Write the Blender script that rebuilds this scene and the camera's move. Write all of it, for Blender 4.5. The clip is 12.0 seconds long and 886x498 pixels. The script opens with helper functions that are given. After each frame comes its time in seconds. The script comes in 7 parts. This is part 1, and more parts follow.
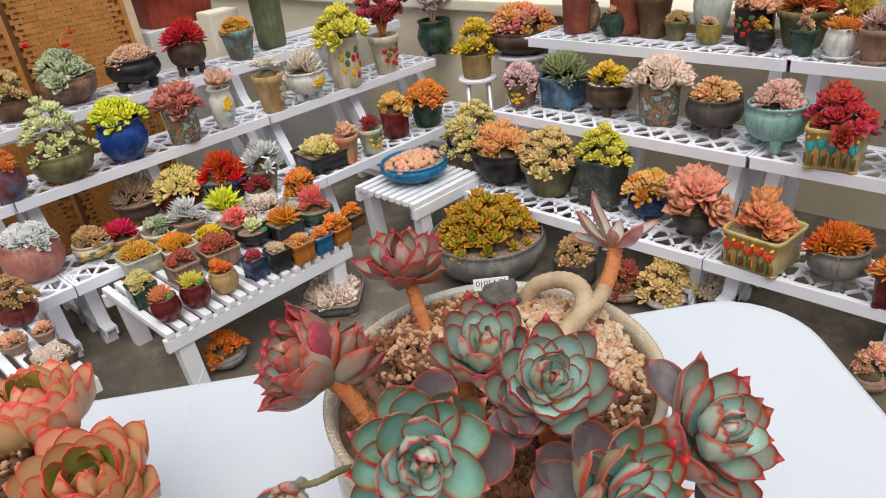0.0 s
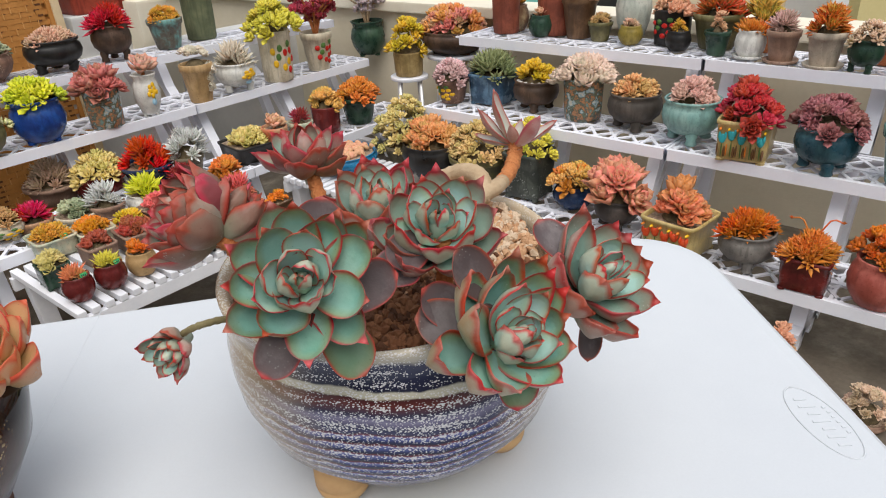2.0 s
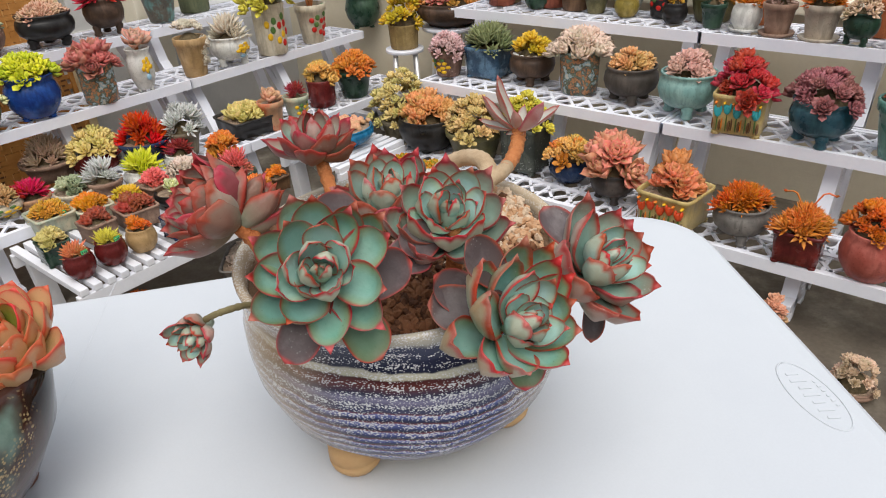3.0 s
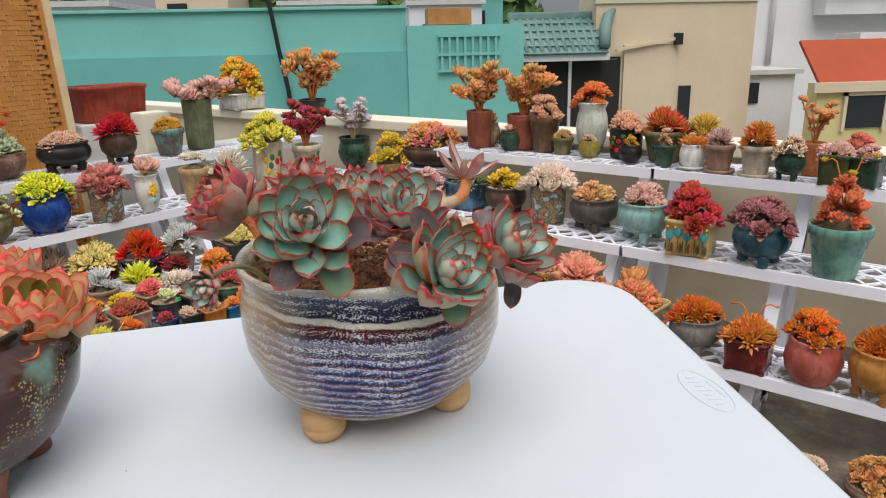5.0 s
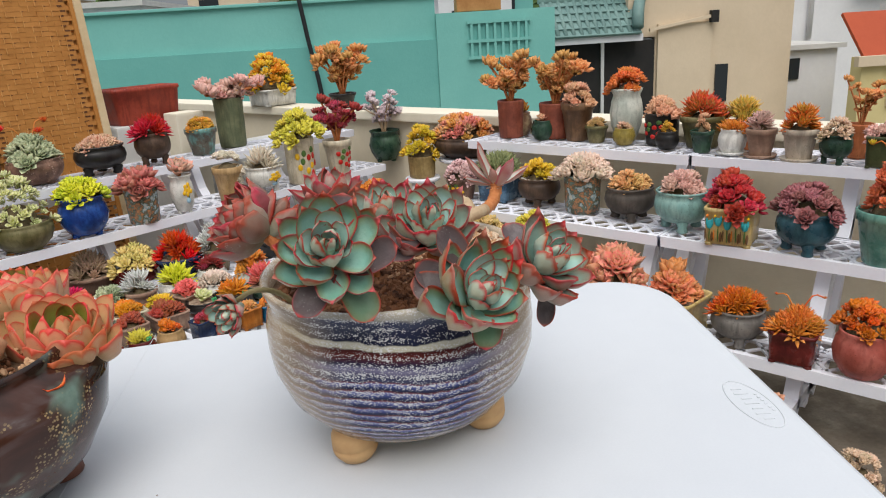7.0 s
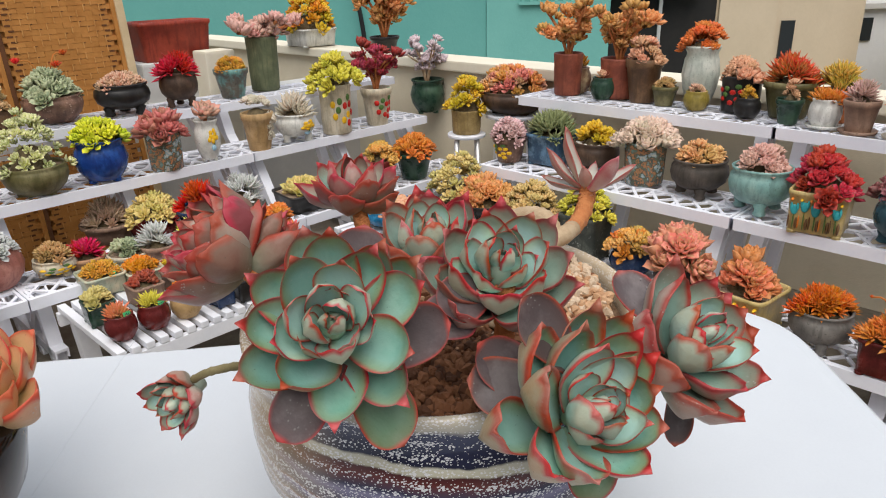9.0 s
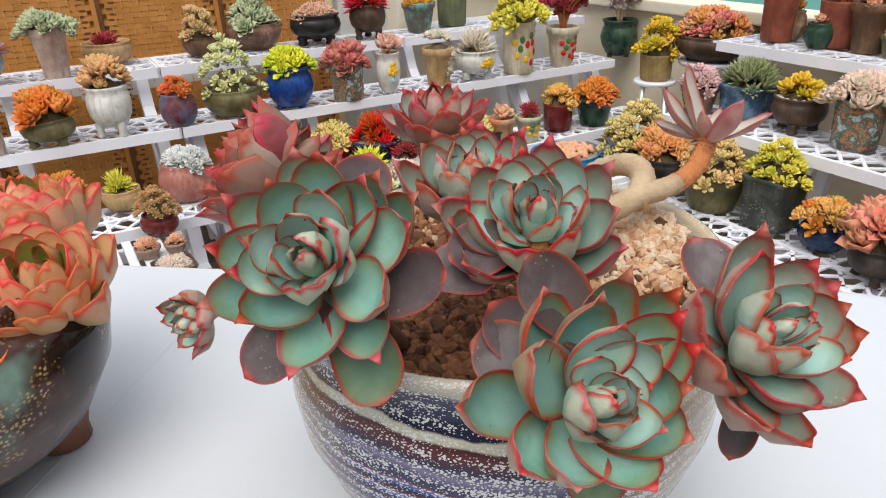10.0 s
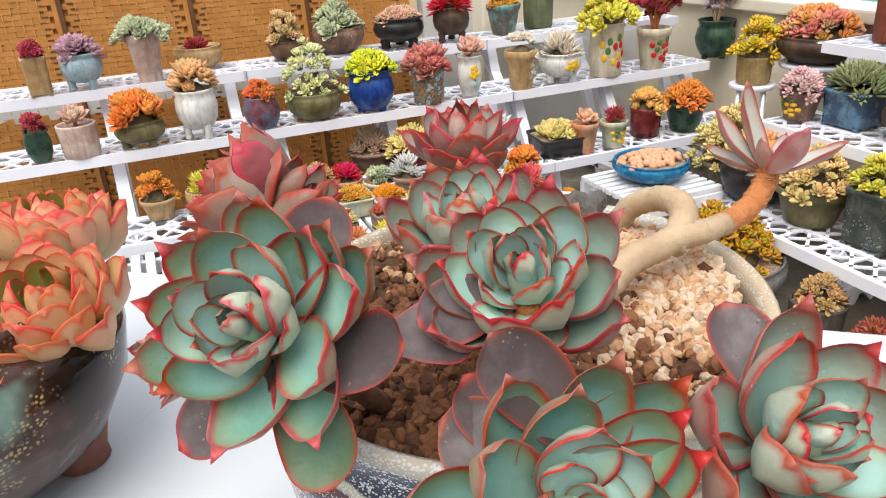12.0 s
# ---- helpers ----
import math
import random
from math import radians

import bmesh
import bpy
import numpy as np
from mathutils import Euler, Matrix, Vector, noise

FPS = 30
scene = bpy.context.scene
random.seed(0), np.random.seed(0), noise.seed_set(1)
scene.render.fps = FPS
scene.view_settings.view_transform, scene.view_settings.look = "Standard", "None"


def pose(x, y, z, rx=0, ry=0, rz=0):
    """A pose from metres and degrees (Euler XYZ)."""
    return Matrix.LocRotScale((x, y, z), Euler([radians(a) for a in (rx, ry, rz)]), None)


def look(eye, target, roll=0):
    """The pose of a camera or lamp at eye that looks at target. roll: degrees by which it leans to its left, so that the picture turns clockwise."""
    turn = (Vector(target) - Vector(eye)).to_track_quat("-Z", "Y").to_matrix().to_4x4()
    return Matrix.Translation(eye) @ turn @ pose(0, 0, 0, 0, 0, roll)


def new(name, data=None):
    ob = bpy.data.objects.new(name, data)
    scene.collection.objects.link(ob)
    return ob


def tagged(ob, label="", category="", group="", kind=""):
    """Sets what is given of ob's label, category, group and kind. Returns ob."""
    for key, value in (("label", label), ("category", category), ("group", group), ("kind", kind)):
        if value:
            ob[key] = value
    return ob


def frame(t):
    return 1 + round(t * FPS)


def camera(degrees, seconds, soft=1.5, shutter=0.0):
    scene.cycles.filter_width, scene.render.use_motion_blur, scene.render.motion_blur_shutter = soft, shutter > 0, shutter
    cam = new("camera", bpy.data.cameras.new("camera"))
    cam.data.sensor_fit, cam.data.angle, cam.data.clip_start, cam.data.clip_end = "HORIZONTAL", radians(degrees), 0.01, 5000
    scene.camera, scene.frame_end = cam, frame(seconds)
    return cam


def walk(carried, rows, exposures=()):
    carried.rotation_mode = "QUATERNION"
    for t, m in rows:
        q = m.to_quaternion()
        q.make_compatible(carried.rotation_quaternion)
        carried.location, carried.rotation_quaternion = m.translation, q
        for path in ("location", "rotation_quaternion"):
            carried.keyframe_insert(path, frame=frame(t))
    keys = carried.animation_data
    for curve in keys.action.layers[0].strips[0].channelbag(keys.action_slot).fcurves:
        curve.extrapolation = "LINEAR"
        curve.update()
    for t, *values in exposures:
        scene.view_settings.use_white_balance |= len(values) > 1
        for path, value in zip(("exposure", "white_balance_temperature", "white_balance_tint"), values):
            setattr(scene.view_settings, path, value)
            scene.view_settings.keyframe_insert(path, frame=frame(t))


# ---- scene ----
cam = camera(63.9, 12.0, 1.1)
PATH = [
    (0, (0.038, 0.017, 1.288), (-0.009, 1.784, 0.351), -6.4),
    (0.5, (0.03, -0.019, 1.235), (0.16, 1.746, 0.303), -3.5),
    (1, (0.047, -0.038, 1.191), (0.172, 1.746, 0.295), -3.9),
    (1.5, (0.051, -0.043, 1.175), (0.177, 1.743, 0.284), -4.1),
    (2, (0.058, -0.042, 1.186), (0.194, 1.743, 0.293), -3.0),
    (2.5, (0.058, -0.032, 1.19), (0.185, 1.723, 0.24), -2.3),
    (2.7, (0.054, -0.041, 1.206), (0.184, 1.7, 0.23), -2.8),
    (4.3, (0.036, -0.123, 1.169), (0.277, 1.717, 0.424), -1.8),
    (4.5, (0.043, -0.168, 1.15), (0.288, 1.691, 0.456), -1.0),
    (5, (0.052, -0.26, 1.137), (0.268, 1.646, 0.572), -1.3),
    (5.5, (0.047, -0.3, 1.123), (0.233, 1.616, 0.581), -0.6),
    (6, (0.055, -0.316, 1.123), (0.23, 1.603, 0.585), -0.7),
    (6.5, (0.062, -0.296, 1.127), (0.231, 1.62, 0.582), -1.4),
    (7, (0.062, -0.227, 1.155), (0.178, 1.678, 0.559), -3.5),
    (7.2, (0.055, -0.181, 1.162), (0.168, 1.715, 0.537), -3.6),
    (8.8, (0.035, 0.007, 1.16), (0.159, 1.877, 0.46), -1.4),
    (9, (0.054, 0.021, 1.146), (0.066, 1.883, 0.416), -1.4),
    (9.5, (0.089, 0.053, 1.134), (-0.218, 1.854, 0.319), -1.0),
    (10, (0.129, 0.076, 1.123), (-0.363, 1.814, 0.266), -1.9),
    (10.5, (0.143, 0.091, 1.129), (-0.487, 1.781, 0.265), -1.5),
    (11, (0.151, 0.126, 1.135), (-0.532, 1.804, 0.287), -2.3),
    (11.5, (0.159, 0.14, 1.13), (-0.555, 1.81, 0.292), -3.2),
    (12, (0.158, 0.141, 1.122), (-0.569, 1.801, 0.276), -3.5),
]
walk(cam, [(t, look(eye, target, roll)) for t, eye, target, roll in PATH],
     [(0, 0), (9.3, 0.0), (10.1, 0.17), (10.6, 0.33), (11.0, 0.44), (12.0, 0.46)])

# ---- light: an overcast sky with a broad, weak sun ----
world = bpy.data.worlds.new("overcast_sky")
scene.world = world
world.use_nodes = True
wn = world.node_tree
sky = wn.nodes.new("ShaderNodeTexSky")
sky.sky_type, sky.sun_disc = "NISHITA", False
sky.sun_elevation, sky.sun_rotation = radians(59), radians(177)
sky.air_density, sky.dust_density, sky.ozone_density = 1.0, 6.0, 1.0
soft_sky = wn.nodes.new("ShaderNodeMixRGB")
soft_sky.inputs[0].default_value = 0.85
wn.links.new(sky.outputs[0], soft_sky.inputs[1])
# an overcast sky is about three times as bright overhead as at the horizon
up = wn.nodes.new("ShaderNodeTexCoord")
axes = wn.nodes.new("ShaderNodeSeparateXYZ")
wn.links.new(up.outputs["Generated"], axes.inputs[0])
cover = wn.nodes.new("ShaderNodeValToRGB")
cover.color_ramp.elements[0].position, cover.color_ramp.elements[0].color = 0.0, (2.5, 2.7, 2.95, 1)
cover.color_ramp.elements[1].position, cover.color_ramp.elements[1].color = 1.0, (14.0, 14.7, 15.7, 1)
wn.links.new(axes.outputs[2], cover.inputs[0])
wn.links.new(cover.outputs[0], soft_sky.inputs[2])
wn.links.new(soft_sky.outputs[0], wn.nodes["Background"].inputs[0])
wn.nodes["Background"].inputs[1].default_value = 0.086
sun = new("sun", bpy.data.lights.new("sun", "SUN"))
sun.data.energy, sun.data.angle, sun.data.color = 2.3, radians(50), (1.0, 0.95, 0.88)
sun.matrix_basis = look((0.2, -2.5, 6), (0, 1, 0))


# ---- materials ----
def nodes_of(name, rough=0.6, metal=0.0, spec=0.34):
    mat = bpy.data.materials.new(name)
    mat.use_nodes = True
    tree = mat.node_tree
    bsdf = tree.nodes["Principled BSDF"]
    bsdf.inputs["Roughness"].default_value = rough
    bsdf.inputs["Metallic"].default_value = metal
    bsdf.inputs["Specular IOR Level"].default_value = spec
    return mat, tree, bsdf


def rgb(c):
    return (c[0], c[1], c[2], 1)


def noise_of(tree, scale, detail=4, rough=0.6, coord="Object"):
    tc = tree.nodes.new("ShaderNodeTexCoord")
    n = tree.nodes.new("ShaderNodeTexNoise")
    n.inputs["Scale"].default_value = scale
    n.inputs["Detail"].default_value = detail
    n.inputs["Roughness"].default_value = rough
    tree.links.new(tc.outputs[coord], n.inputs["Vector"])
    return n


def ramp_of(tree, src, stops):
    r = tree.nodes.new("ShaderNodeValToRGB")
    el = r.color_ramp.elements
    while len(el) < len(stops):
        el.new(0.5)
    for e, (p, c) in zip(el, stops):
        e.position, e.color = p, rgb(c)
    tree.links.new(src, r.inputs[0])
    return r


def mix_of(tree, fac, a, b, mode="MIX"):
    m = tree.nodes.new("ShaderNodeMixRGB")
    m.blend_type = mode
    for socket, v in ((m.inputs[0], fac), (m.inputs[1], a), (m.inputs[2], b)):
        if isinstance(v, (int, float)):
            socket.default_value = v
        elif isinstance(v, tuple):
            socket.default_value = rgb(v)
        else:
            tree.links.new(v, socket)
    return m.outputs[0]


def bump_of(tree, bsdf, src, strength, distance=0.002):
    b = tree.nodes.new("ShaderNodeBump")
    b.inputs["Strength"].default_value = strength
    b.inputs["Distance"].default_value = distance
    tree.links.new(src, b.inputs["Height"])
    tree.links.new(b.outputs[0], bsdf.inputs["Normal"])


def mottled(name, c1, c2, scale=8.0, fine=60.0, rough=0.6, bump=0.25, distance=0.002, spec=0.3):
    """Two colours in broad patches, with fine grain and relief."""
    mat, tree, bsdf = nodes_of(name, rough, 0, spec)
    broad = noise_of(tree, scale, 5, 0.65)
    grain = noise_of(tree, fine, 4, 0.7)
    base = ramp_of(tree, broad.outputs[0], [(0.35, c1), (0.65, c2)])
    dark = tuple(0.75 * c for c in c1)
    col = mix_of(tree, 0.25, base.outputs[0], mix_of(tree, grain.outputs[0], dark, c2))
    tree.links.new(col, bsdf.inputs["Base Color"])
    if bump:
        bump_of(tree, bsdf, grain.outputs[0], bump, distance)
    return mat


def glaze(name, c1, c2, rough=0.28, scale=14.0, fleck=None):
    """Pottery glaze: pooled colour, faint throwing rings, flecks."""
    mat, tree, bsdf = nodes_of(name, rough)
    pool = noise_of(tree, scale, 5, 0.6)
    grain = noise_of(tree, 160, 3, 0.6)
    base = ramp_of(tree, pool.outputs[0], [(0.34, tuple(0.7 * c for c in c1)), (0.46, c1), (0.60, c2), (0.70, tuple(min(1, 1.15 * c + 0.01) for c in c2))])
    col = mix_of(tree, 0.3, base.outputs[0], mix_of(tree, grain.outputs[0], tuple(0.6 * c for c in c1), c2))
    # runs of thinner glaze down the wall, and pits
    tcr = tree.nodes.new("ShaderNodeTexCoord")
    runs = tree.nodes.new("ShaderNodeMapping")
    runs.inputs["Scale"].default_value = (70, 70, 9)
    tree.links.new(tcr.outputs["Object"], runs.inputs[0])
    drip = tree.nodes.new("ShaderNodeTexNoise")
    drip.inputs["Scale"].default_value = 1.0
    tree.links.new(runs.outputs[0], drip.inputs["Vector"])
    thin = ramp_of(tree, drip.outputs[0], [(0.50, (0, 0, 0)), (0.66, (0.55, 0.55, 0.55))])
    col = mix_of(tree, thin.outputs[0], col, tuple(0.45 * a + 0.10 * b for a, b in zip(c1, c2)))
    pits = ramp_of(tree, noise_of(tree, 260, 2, 0.5).outputs[0], [(0.62, (0, 0, 0)), (0.70, (0.6, 0.6, 0.6))])
    col = mix_of(tree, pits.outputs[0], col, tuple(0.35 * c for c in c1))
    if fleck:
        v = tree.nodes.new("ShaderNodeTexVoronoi")
        tc = tree.nodes.new("ShaderNodeTexCoord")
        v.inputs["Scale"].default_value = 110
        tree.links.new(tc.outputs["Object"], v.inputs["Vector"])
        spots = ramp_of(tree, v.outputs["Distance"], [(0.22, (1, 1, 1)), (0.32, (0, 0, 0))])
        where = ramp_of(tree, noise_of(tree, 22, 4, 0.6).outputs[0], [(0.48, (0, 0, 0)), (0.62, (1, 1, 1))])
        col = mix_of(tree, mix_of(tree, spots.outputs[0], (0, 0, 0), where.outputs[0]), col, fleck)
    tree.links.new(col, bsdf.inputs["Base Color"])
    rr = ramp_of(tree, pool.outputs[0], [(0.3, (rough * 0.8,) * 3), (0.7, (min(1, rough * 1.6),) * 3)])
    tree.links.new(rr.outputs[0], bsdf.inputs["Roughness"])
    bump_of(tree, bsdf, grain.outputs[0], 0.15, 0.001)
    return mat


def leaf_paint(name, base, tip, under=None, edge_from=0.55, rough=0.5, bloom=0.15, hue=0.08, band=None):
    """Succulent skin: body colour to margin colour along the leaf's own margin, underside, waxy bloom."""
    mat, tree, bsdf = nodes_of(name, rough, 0, 0.13)
    margin = tree.nodes.new("ShaderNodeAttribute")
    margin.attribute_name = "margin"
    below = tree.nodes.new("ShaderNodeAttribute")
    below.attribute_name = "below"
    wax = noise_of(tree, 3.4, 6, 0.7)
    spread = tree.nodes.new("ShaderNodeMath")
    spread.operation = "MULTIPLY_ADD"
    tree.links.new(wax.outputs[0], spread.inputs[0])
    spread.inputs[1].default_value = 0.34
    tree.links.new(margin.outputs["Fac"], spread.inputs[2])
    shift = edge_from + 0.17
    band = band or tuple((a + b) / 2 for a, b in zip(base, tip))
    body = mix_of(tree, below.outputs["Fac"], base, under) if under else base
    # paler, bluer flesh near the base and fuller colour towards the end of the leaf
    tcl = tree.nodes.new("ShaderNodeTexCoord")
    dist = tree.nodes.new("ShaderNodeVectorMath")
    dist.operation = "LENGTH"
    tree.links.new(tcl.outputs["Object"], dist.inputs[0])
    along = ramp_of(tree, dist.outputs["Value"], [(0.25, (0, 0, 0)), (0.62, (0.45, 0.45, 0.45)), (1.0, (1, 1, 1))])
    body = mix_of(tree, along.outputs[0], mix_of(tree, 0.30, body, tuple(min(0.8, 1.25 * c + 0.08) for c in base)), mix_of(tree, 0.45, body, tuple(0.45 * a + 0.16 * b for a, b in zip(base, band))))
    near = ramp_of(tree, spread.outputs[0], [(max(0, shift - 0.48), (0, 0, 0)), (shift + 0.04, (1, 1, 1))])
    rim = ramp_of(tree, spread.outputs[0], [(max(0, shift - 0.10), (0, 0, 0)), (min(1.0, shift + 0.19), (1, 1, 1))])
    col = mix_of(tree, rim.outputs[0], mix_of(tree, near.outputs[0], body, band), tip)
    powder = ramp_of(tree, noise_of(tree, 2.2, 5, 0.65).outputs[0], [(0.42, (0, 0, 0)), (0.68, (min(1, 1.6 * bloom),) * 3)])
    col = mix_of(tree, powder.outputs[0], col, tuple(min(1, 0.35 + 0.6 * c) for c in base))
    tc = tree.nodes.new("ShaderNodeTexCoord")
    vor = tree.nodes.new("ShaderNodeTexVoronoi")
    vor.inputs["Scale"].default_value = 16
    tree.links.new(tc.outputs["Object"], vor.inputs["Vector"])
    patch = noise_of(tree, 2.6, 4, 0.6)
    here = ramp_of(tree, patch.outputs[0], [(0.50, (0, 0, 0)), (0.66, (0.75, 0.75, 0.75))])
    dots = ramp_of(tree, vor.outputs["Distance"], [(0.10, (1, 1, 1)), (0.22, (0, 0, 0))])
    col = mix_of(tree, mix_of(tree, here.outputs[0], (0, 0, 0), dots.outputs[0]), col, tuple(0.45 * c for c in base))
    dust = ramp_of(tree, noise_of(tree, 5.5, 6, 0.75).outputs[0], [(0.54, (0, 0, 0)), (0.72, (0.6, 0.6, 0.6))])
    col = mix_of(tree, dust.outputs[0], col, tuple(0.25 + 0.6 * c for c in base))
    info = tree.nodes.new("ShaderNodeObjectInfo")
    hs = tree.nodes.new("ShaderNodeHueSaturation")
    tree.links.new(col, hs.inputs["Color"])
    vary = tree.nodes.new("ShaderNodeMapRange")
    tree.links.new(info.outputs["Random"], vary.inputs[0])
    vary.inputs[3].default_value, vary.inputs[4].default_value = 0.5 - hue / 2, 0.5 + hue / 2
    tree.links.new(vary.outputs[0], hs.inputs["Hue"])
    lum = tree.nodes.new("ShaderNodeMapRange")
    tree.links.new(info.outputs["Random"], lum.inputs[0])
    lum.inputs[3].default_value, lum.inputs[4].default_value = 1.14, 0.84
    tree.links.new(lum.outputs[0], hs.inputs["Value"])
    tree.links.new(hs.outputs[0], bsdf.inputs["Base Color"])
    bsdf.inputs["Subsurface Weight"].default_value = 0.0
    fine = noise_of(tree, 9, 6, 0.7)
    bump_of(tree, bsdf, fine.outputs[0], 0.22, 0.01)
    return mat


PLASTIC = mottled("white_plastic", (0.80, 0.81, 0.89), (0.86, 0.87, 0.93), 5, 90, 0.42, 0.08)
TABLE_TOP = mottled("white_moulded_plastic", (0.55, 0.575, 0.615), (0.595, 0.62, 0.655), 3, 400, 0.45, 0.12, 0.0005)
METAL_GREY = nodes_of("grey_painted_steel", 0.4, 0.6)[0]
WHITE_WOOD = mottled("white_painted_wood", (0.72, 0.73, 0.78), (0.82, 0.82, 0.85), 10, 70, 0.55, 0.2)


def stained_floor():
    """Worn roof concrete: pale scuffed screed with brown wet stains and dark blotches."""
    mat, tree, bsdf = nodes_of("stained_concrete", 0.75)
    broad, mid, grain = noise_of(tree, 2.6, 6, 0.7), noise_of(tree, 9, 6, 0.72), noise_of(tree, 70, 4, 0.7)
    col = ramp_of(tree, mid.outputs[0], [(0.30, (0.06, 0.045, 0.03)), (0.48, (0.14, 0.115, 0.085)), (0.62, (0.24, 0.21, 0.165)), (0.72, (0.36, 0.33, 0.27))]).outputs[0]
    wet = ramp_of(tree, broad.outputs[0], [(0.46, (0.9, 0.9, 0.9)), (0.58, (0, 0, 0))])
    col = mix_of(tree, wet.outputs[0], col, mix_of(tree, mid.outputs[0], (0.045, 0.033, 0.024), (0.12, 0.09, 0.06)))
    col = mix_of(tree, 0.25, col, mix_of(tree, grain.outputs[0], (0.05, 0.04, 0.03), (0.36, 0.33, 0.28)))
    tree.links.new(col, bsdf.inputs["Base Color"])
    tree.links.new(ramp_of(tree, broad.outputs[0], [(0.40, (0.35,) * 3), (0.55, (0.85,) * 3)]).outputs[0], bsdf.inputs["Roughness"])
    bump_of(tree, bsdf, mid.outputs[0], 0.4, 0.006)
    return mat


CONCRETE = stained_floor()
PARAPET = mottled("cream_render", (0.66, 0.58, 0.43), (0.76, 0.68, 0.53), 2.5, 60, 0.85, 0.4, 0.004)
PARAPET_CAP = mottled("pale_cream_paint", (0.72, 0.66, 0.52), (0.80, 0.75, 0.62), 3, 50, 0.7, 0.3, 0.003)
GREY_WALL = mottled("grey_render", (0.50, 0.50, 0.49), (0.62, 0.61, 0.58), 2.5, 60, 0.85, 0.4, 0.004)
RATTAN = mottled("woven_tan_rattan", (0.40, 0.165, 0.036), (0.52, 0.235, 0.06), 14, 120, 0.6, 0.3)
RATTAN_PALE = mottled("pale_rattan_tie", (0.52, 0.25, 0.07), (0.62, 0.33, 0.11), 14, 120, 0.6, 0.3)
RATTAN_DARK = mottled("dark_gap_rattan", (0.09, 0.035, 0.014), (0.16, 0.065, 0.024), 10, 90, 0.8, 0.3)
PALE_WOOD = mottled("pale_pine_wood", (0.56, 0.42, 0.24), (0.68, 0.54, 0.34), 9, 90, 0.6, 0.3)
SOIL = mottled("brown_soil", (0.10, 0.055, 0.03), (0.24, 0.15, 0.09), 60, 220, 0.95, 0.9, 0.004)
GRIT = mottled("pale_grit", (0.16, 0.11, 0.07), (0.46, 0.34, 0.25), 70, 240, 0.9, 0.9, 0.004)
STEM_WOOD = mottled("orange_brown_stem", (0.46, 0.13, 0.04), (0.62, 0.25, 0.09), 40, 150, 0.75, 0.9, 0.005)
ROOT_WOOD = mottled("pale_tan_root", (0.38, 0.26, 0.15), (0.58, 0.44, 0.29), 30, 150, 0.75, 0.5, 0.003)
BLACK_RUBBER = nodes_of("black_hose", 0.5)[0]
BLACK_RUBBER.node_tree.nodes["Principled BSDF"].inputs["Base Color"].default_value = (0.015, 0.015, 0.017, 1)
TEAL_WALL = mottled("teal_painted_render", (0.17, 0.46, 0.42), (0.21, 0.52, 0.47), 0.8, 20, 0.85, 0.3, 0.01)
TEAL_BAND = mottled("darker_teal_render", (0.13, 0.39, 0.36), (0.16, 0.44, 0.40), 0.8, 20, 0.85, 0.3, 0.01)
CREAM_WALL = mottled("cream_building_render", (0.60, 0.49, 0.35), (0.69, 0.57, 0.42), 0.7, 14, 0.9, 0.3, 0.01)
WHITE_WALL = mottled("white_building_render", (0.66, 0.67, 0.70), (0.76, 0.77, 0.79), 0.7, 14, 0.85, 0.3, 0.01)
YELLOW_WALL = mottled("yellow_building_render", (0.60, 0.50, 0.24), (0.68, 0.58, 0.30), 0.8, 14, 0.9, 0.3, 0.01)
RED_ROOF = mottled("red_sheet_roof", (0.36, 0.06, 0.022), (0.43, 0.08, 0.03), 1.2, 14, 0.7, 0.2, 0.01)
TILE_ROOF = mottled("blue_green_roof_tile", (0.11, 0.20, 0.19), (0.19, 0.30, 0.28), 3, 30, 0.5, 0.3, 0.01)
DARK_GLASS = nodes_of("dark_window_glass", 0.08)[0]
DARK_GLASS.node_tree.nodes["Principled BSDF"].inputs["Base Color"].default_value = (0.025, 0.03, 0.035, 1)
DARK_ROOM = mottled("dark_shed_interior", (0.02, 0.02, 0.022), (0.035, 0.033, 0.03), 2, 10, 0.95, 0.1)
GROUND = mottled("far_ground", (0.16, 0.17, 0.12), (0.26, 0.25, 0.22), 0.2, 4, 0.95, 0.2, 0.05)
FOLIAGE = mottled("far_tree_leaves", (0.05, 0.10, 0.03), (0.11, 0.17, 0.05), 3, 20, 0.8, 0.4)
RUST_BOX = mottled("rusty_wood_box", (0.36, 0.16, 0.05), (0.52, 0.27, 0.10), 5, 40, 0.7, 0.4)
CARD = mottled("white_plant_label", (0.78, 0.78, 0.76), (0.84, 0.84, 0.82), 20, 200, 0.5, 0.05)
INK = nodes_of("dark_blue_ink", 0.6)[0]
INK.node_tree.nodes["Principled BSDF"].inputs["Base Color"].default_value = (0.02, 0.04, 0.12, 1)


# ---- mesh helpers ----
def mesh_of(name, verts, faces, mat=None, smooth=True, attrs=None):
    me = bpy.data.meshes.new(name)
    me.from_pydata([tuple(v) for v in verts], [], faces)
    if smooth:
        me.polygons.foreach_set("use_smooth", [True] * len(me.polygons))
    if mat:
        me.materials.append(mat)
    for key, vals in (attrs or {}).items():
        a = me.attributes.new(key, "FLOAT", "POINT")
        a.data.foreach_set("value", vals)
    me.update()
    return me


def obj(name, me, parent=None, m=None, mat=None, label="", category="", kind="", group=""):
    ob = new(name, me)
    if parent:
        ob.parent = parent
    if m is not None:
        ob.matrix_basis = m
    if mat:
        ob.material_slots[0].link = "OBJECT"
        ob.material_slots[0].material = mat
    return tagged(ob, label, category, group, kind)


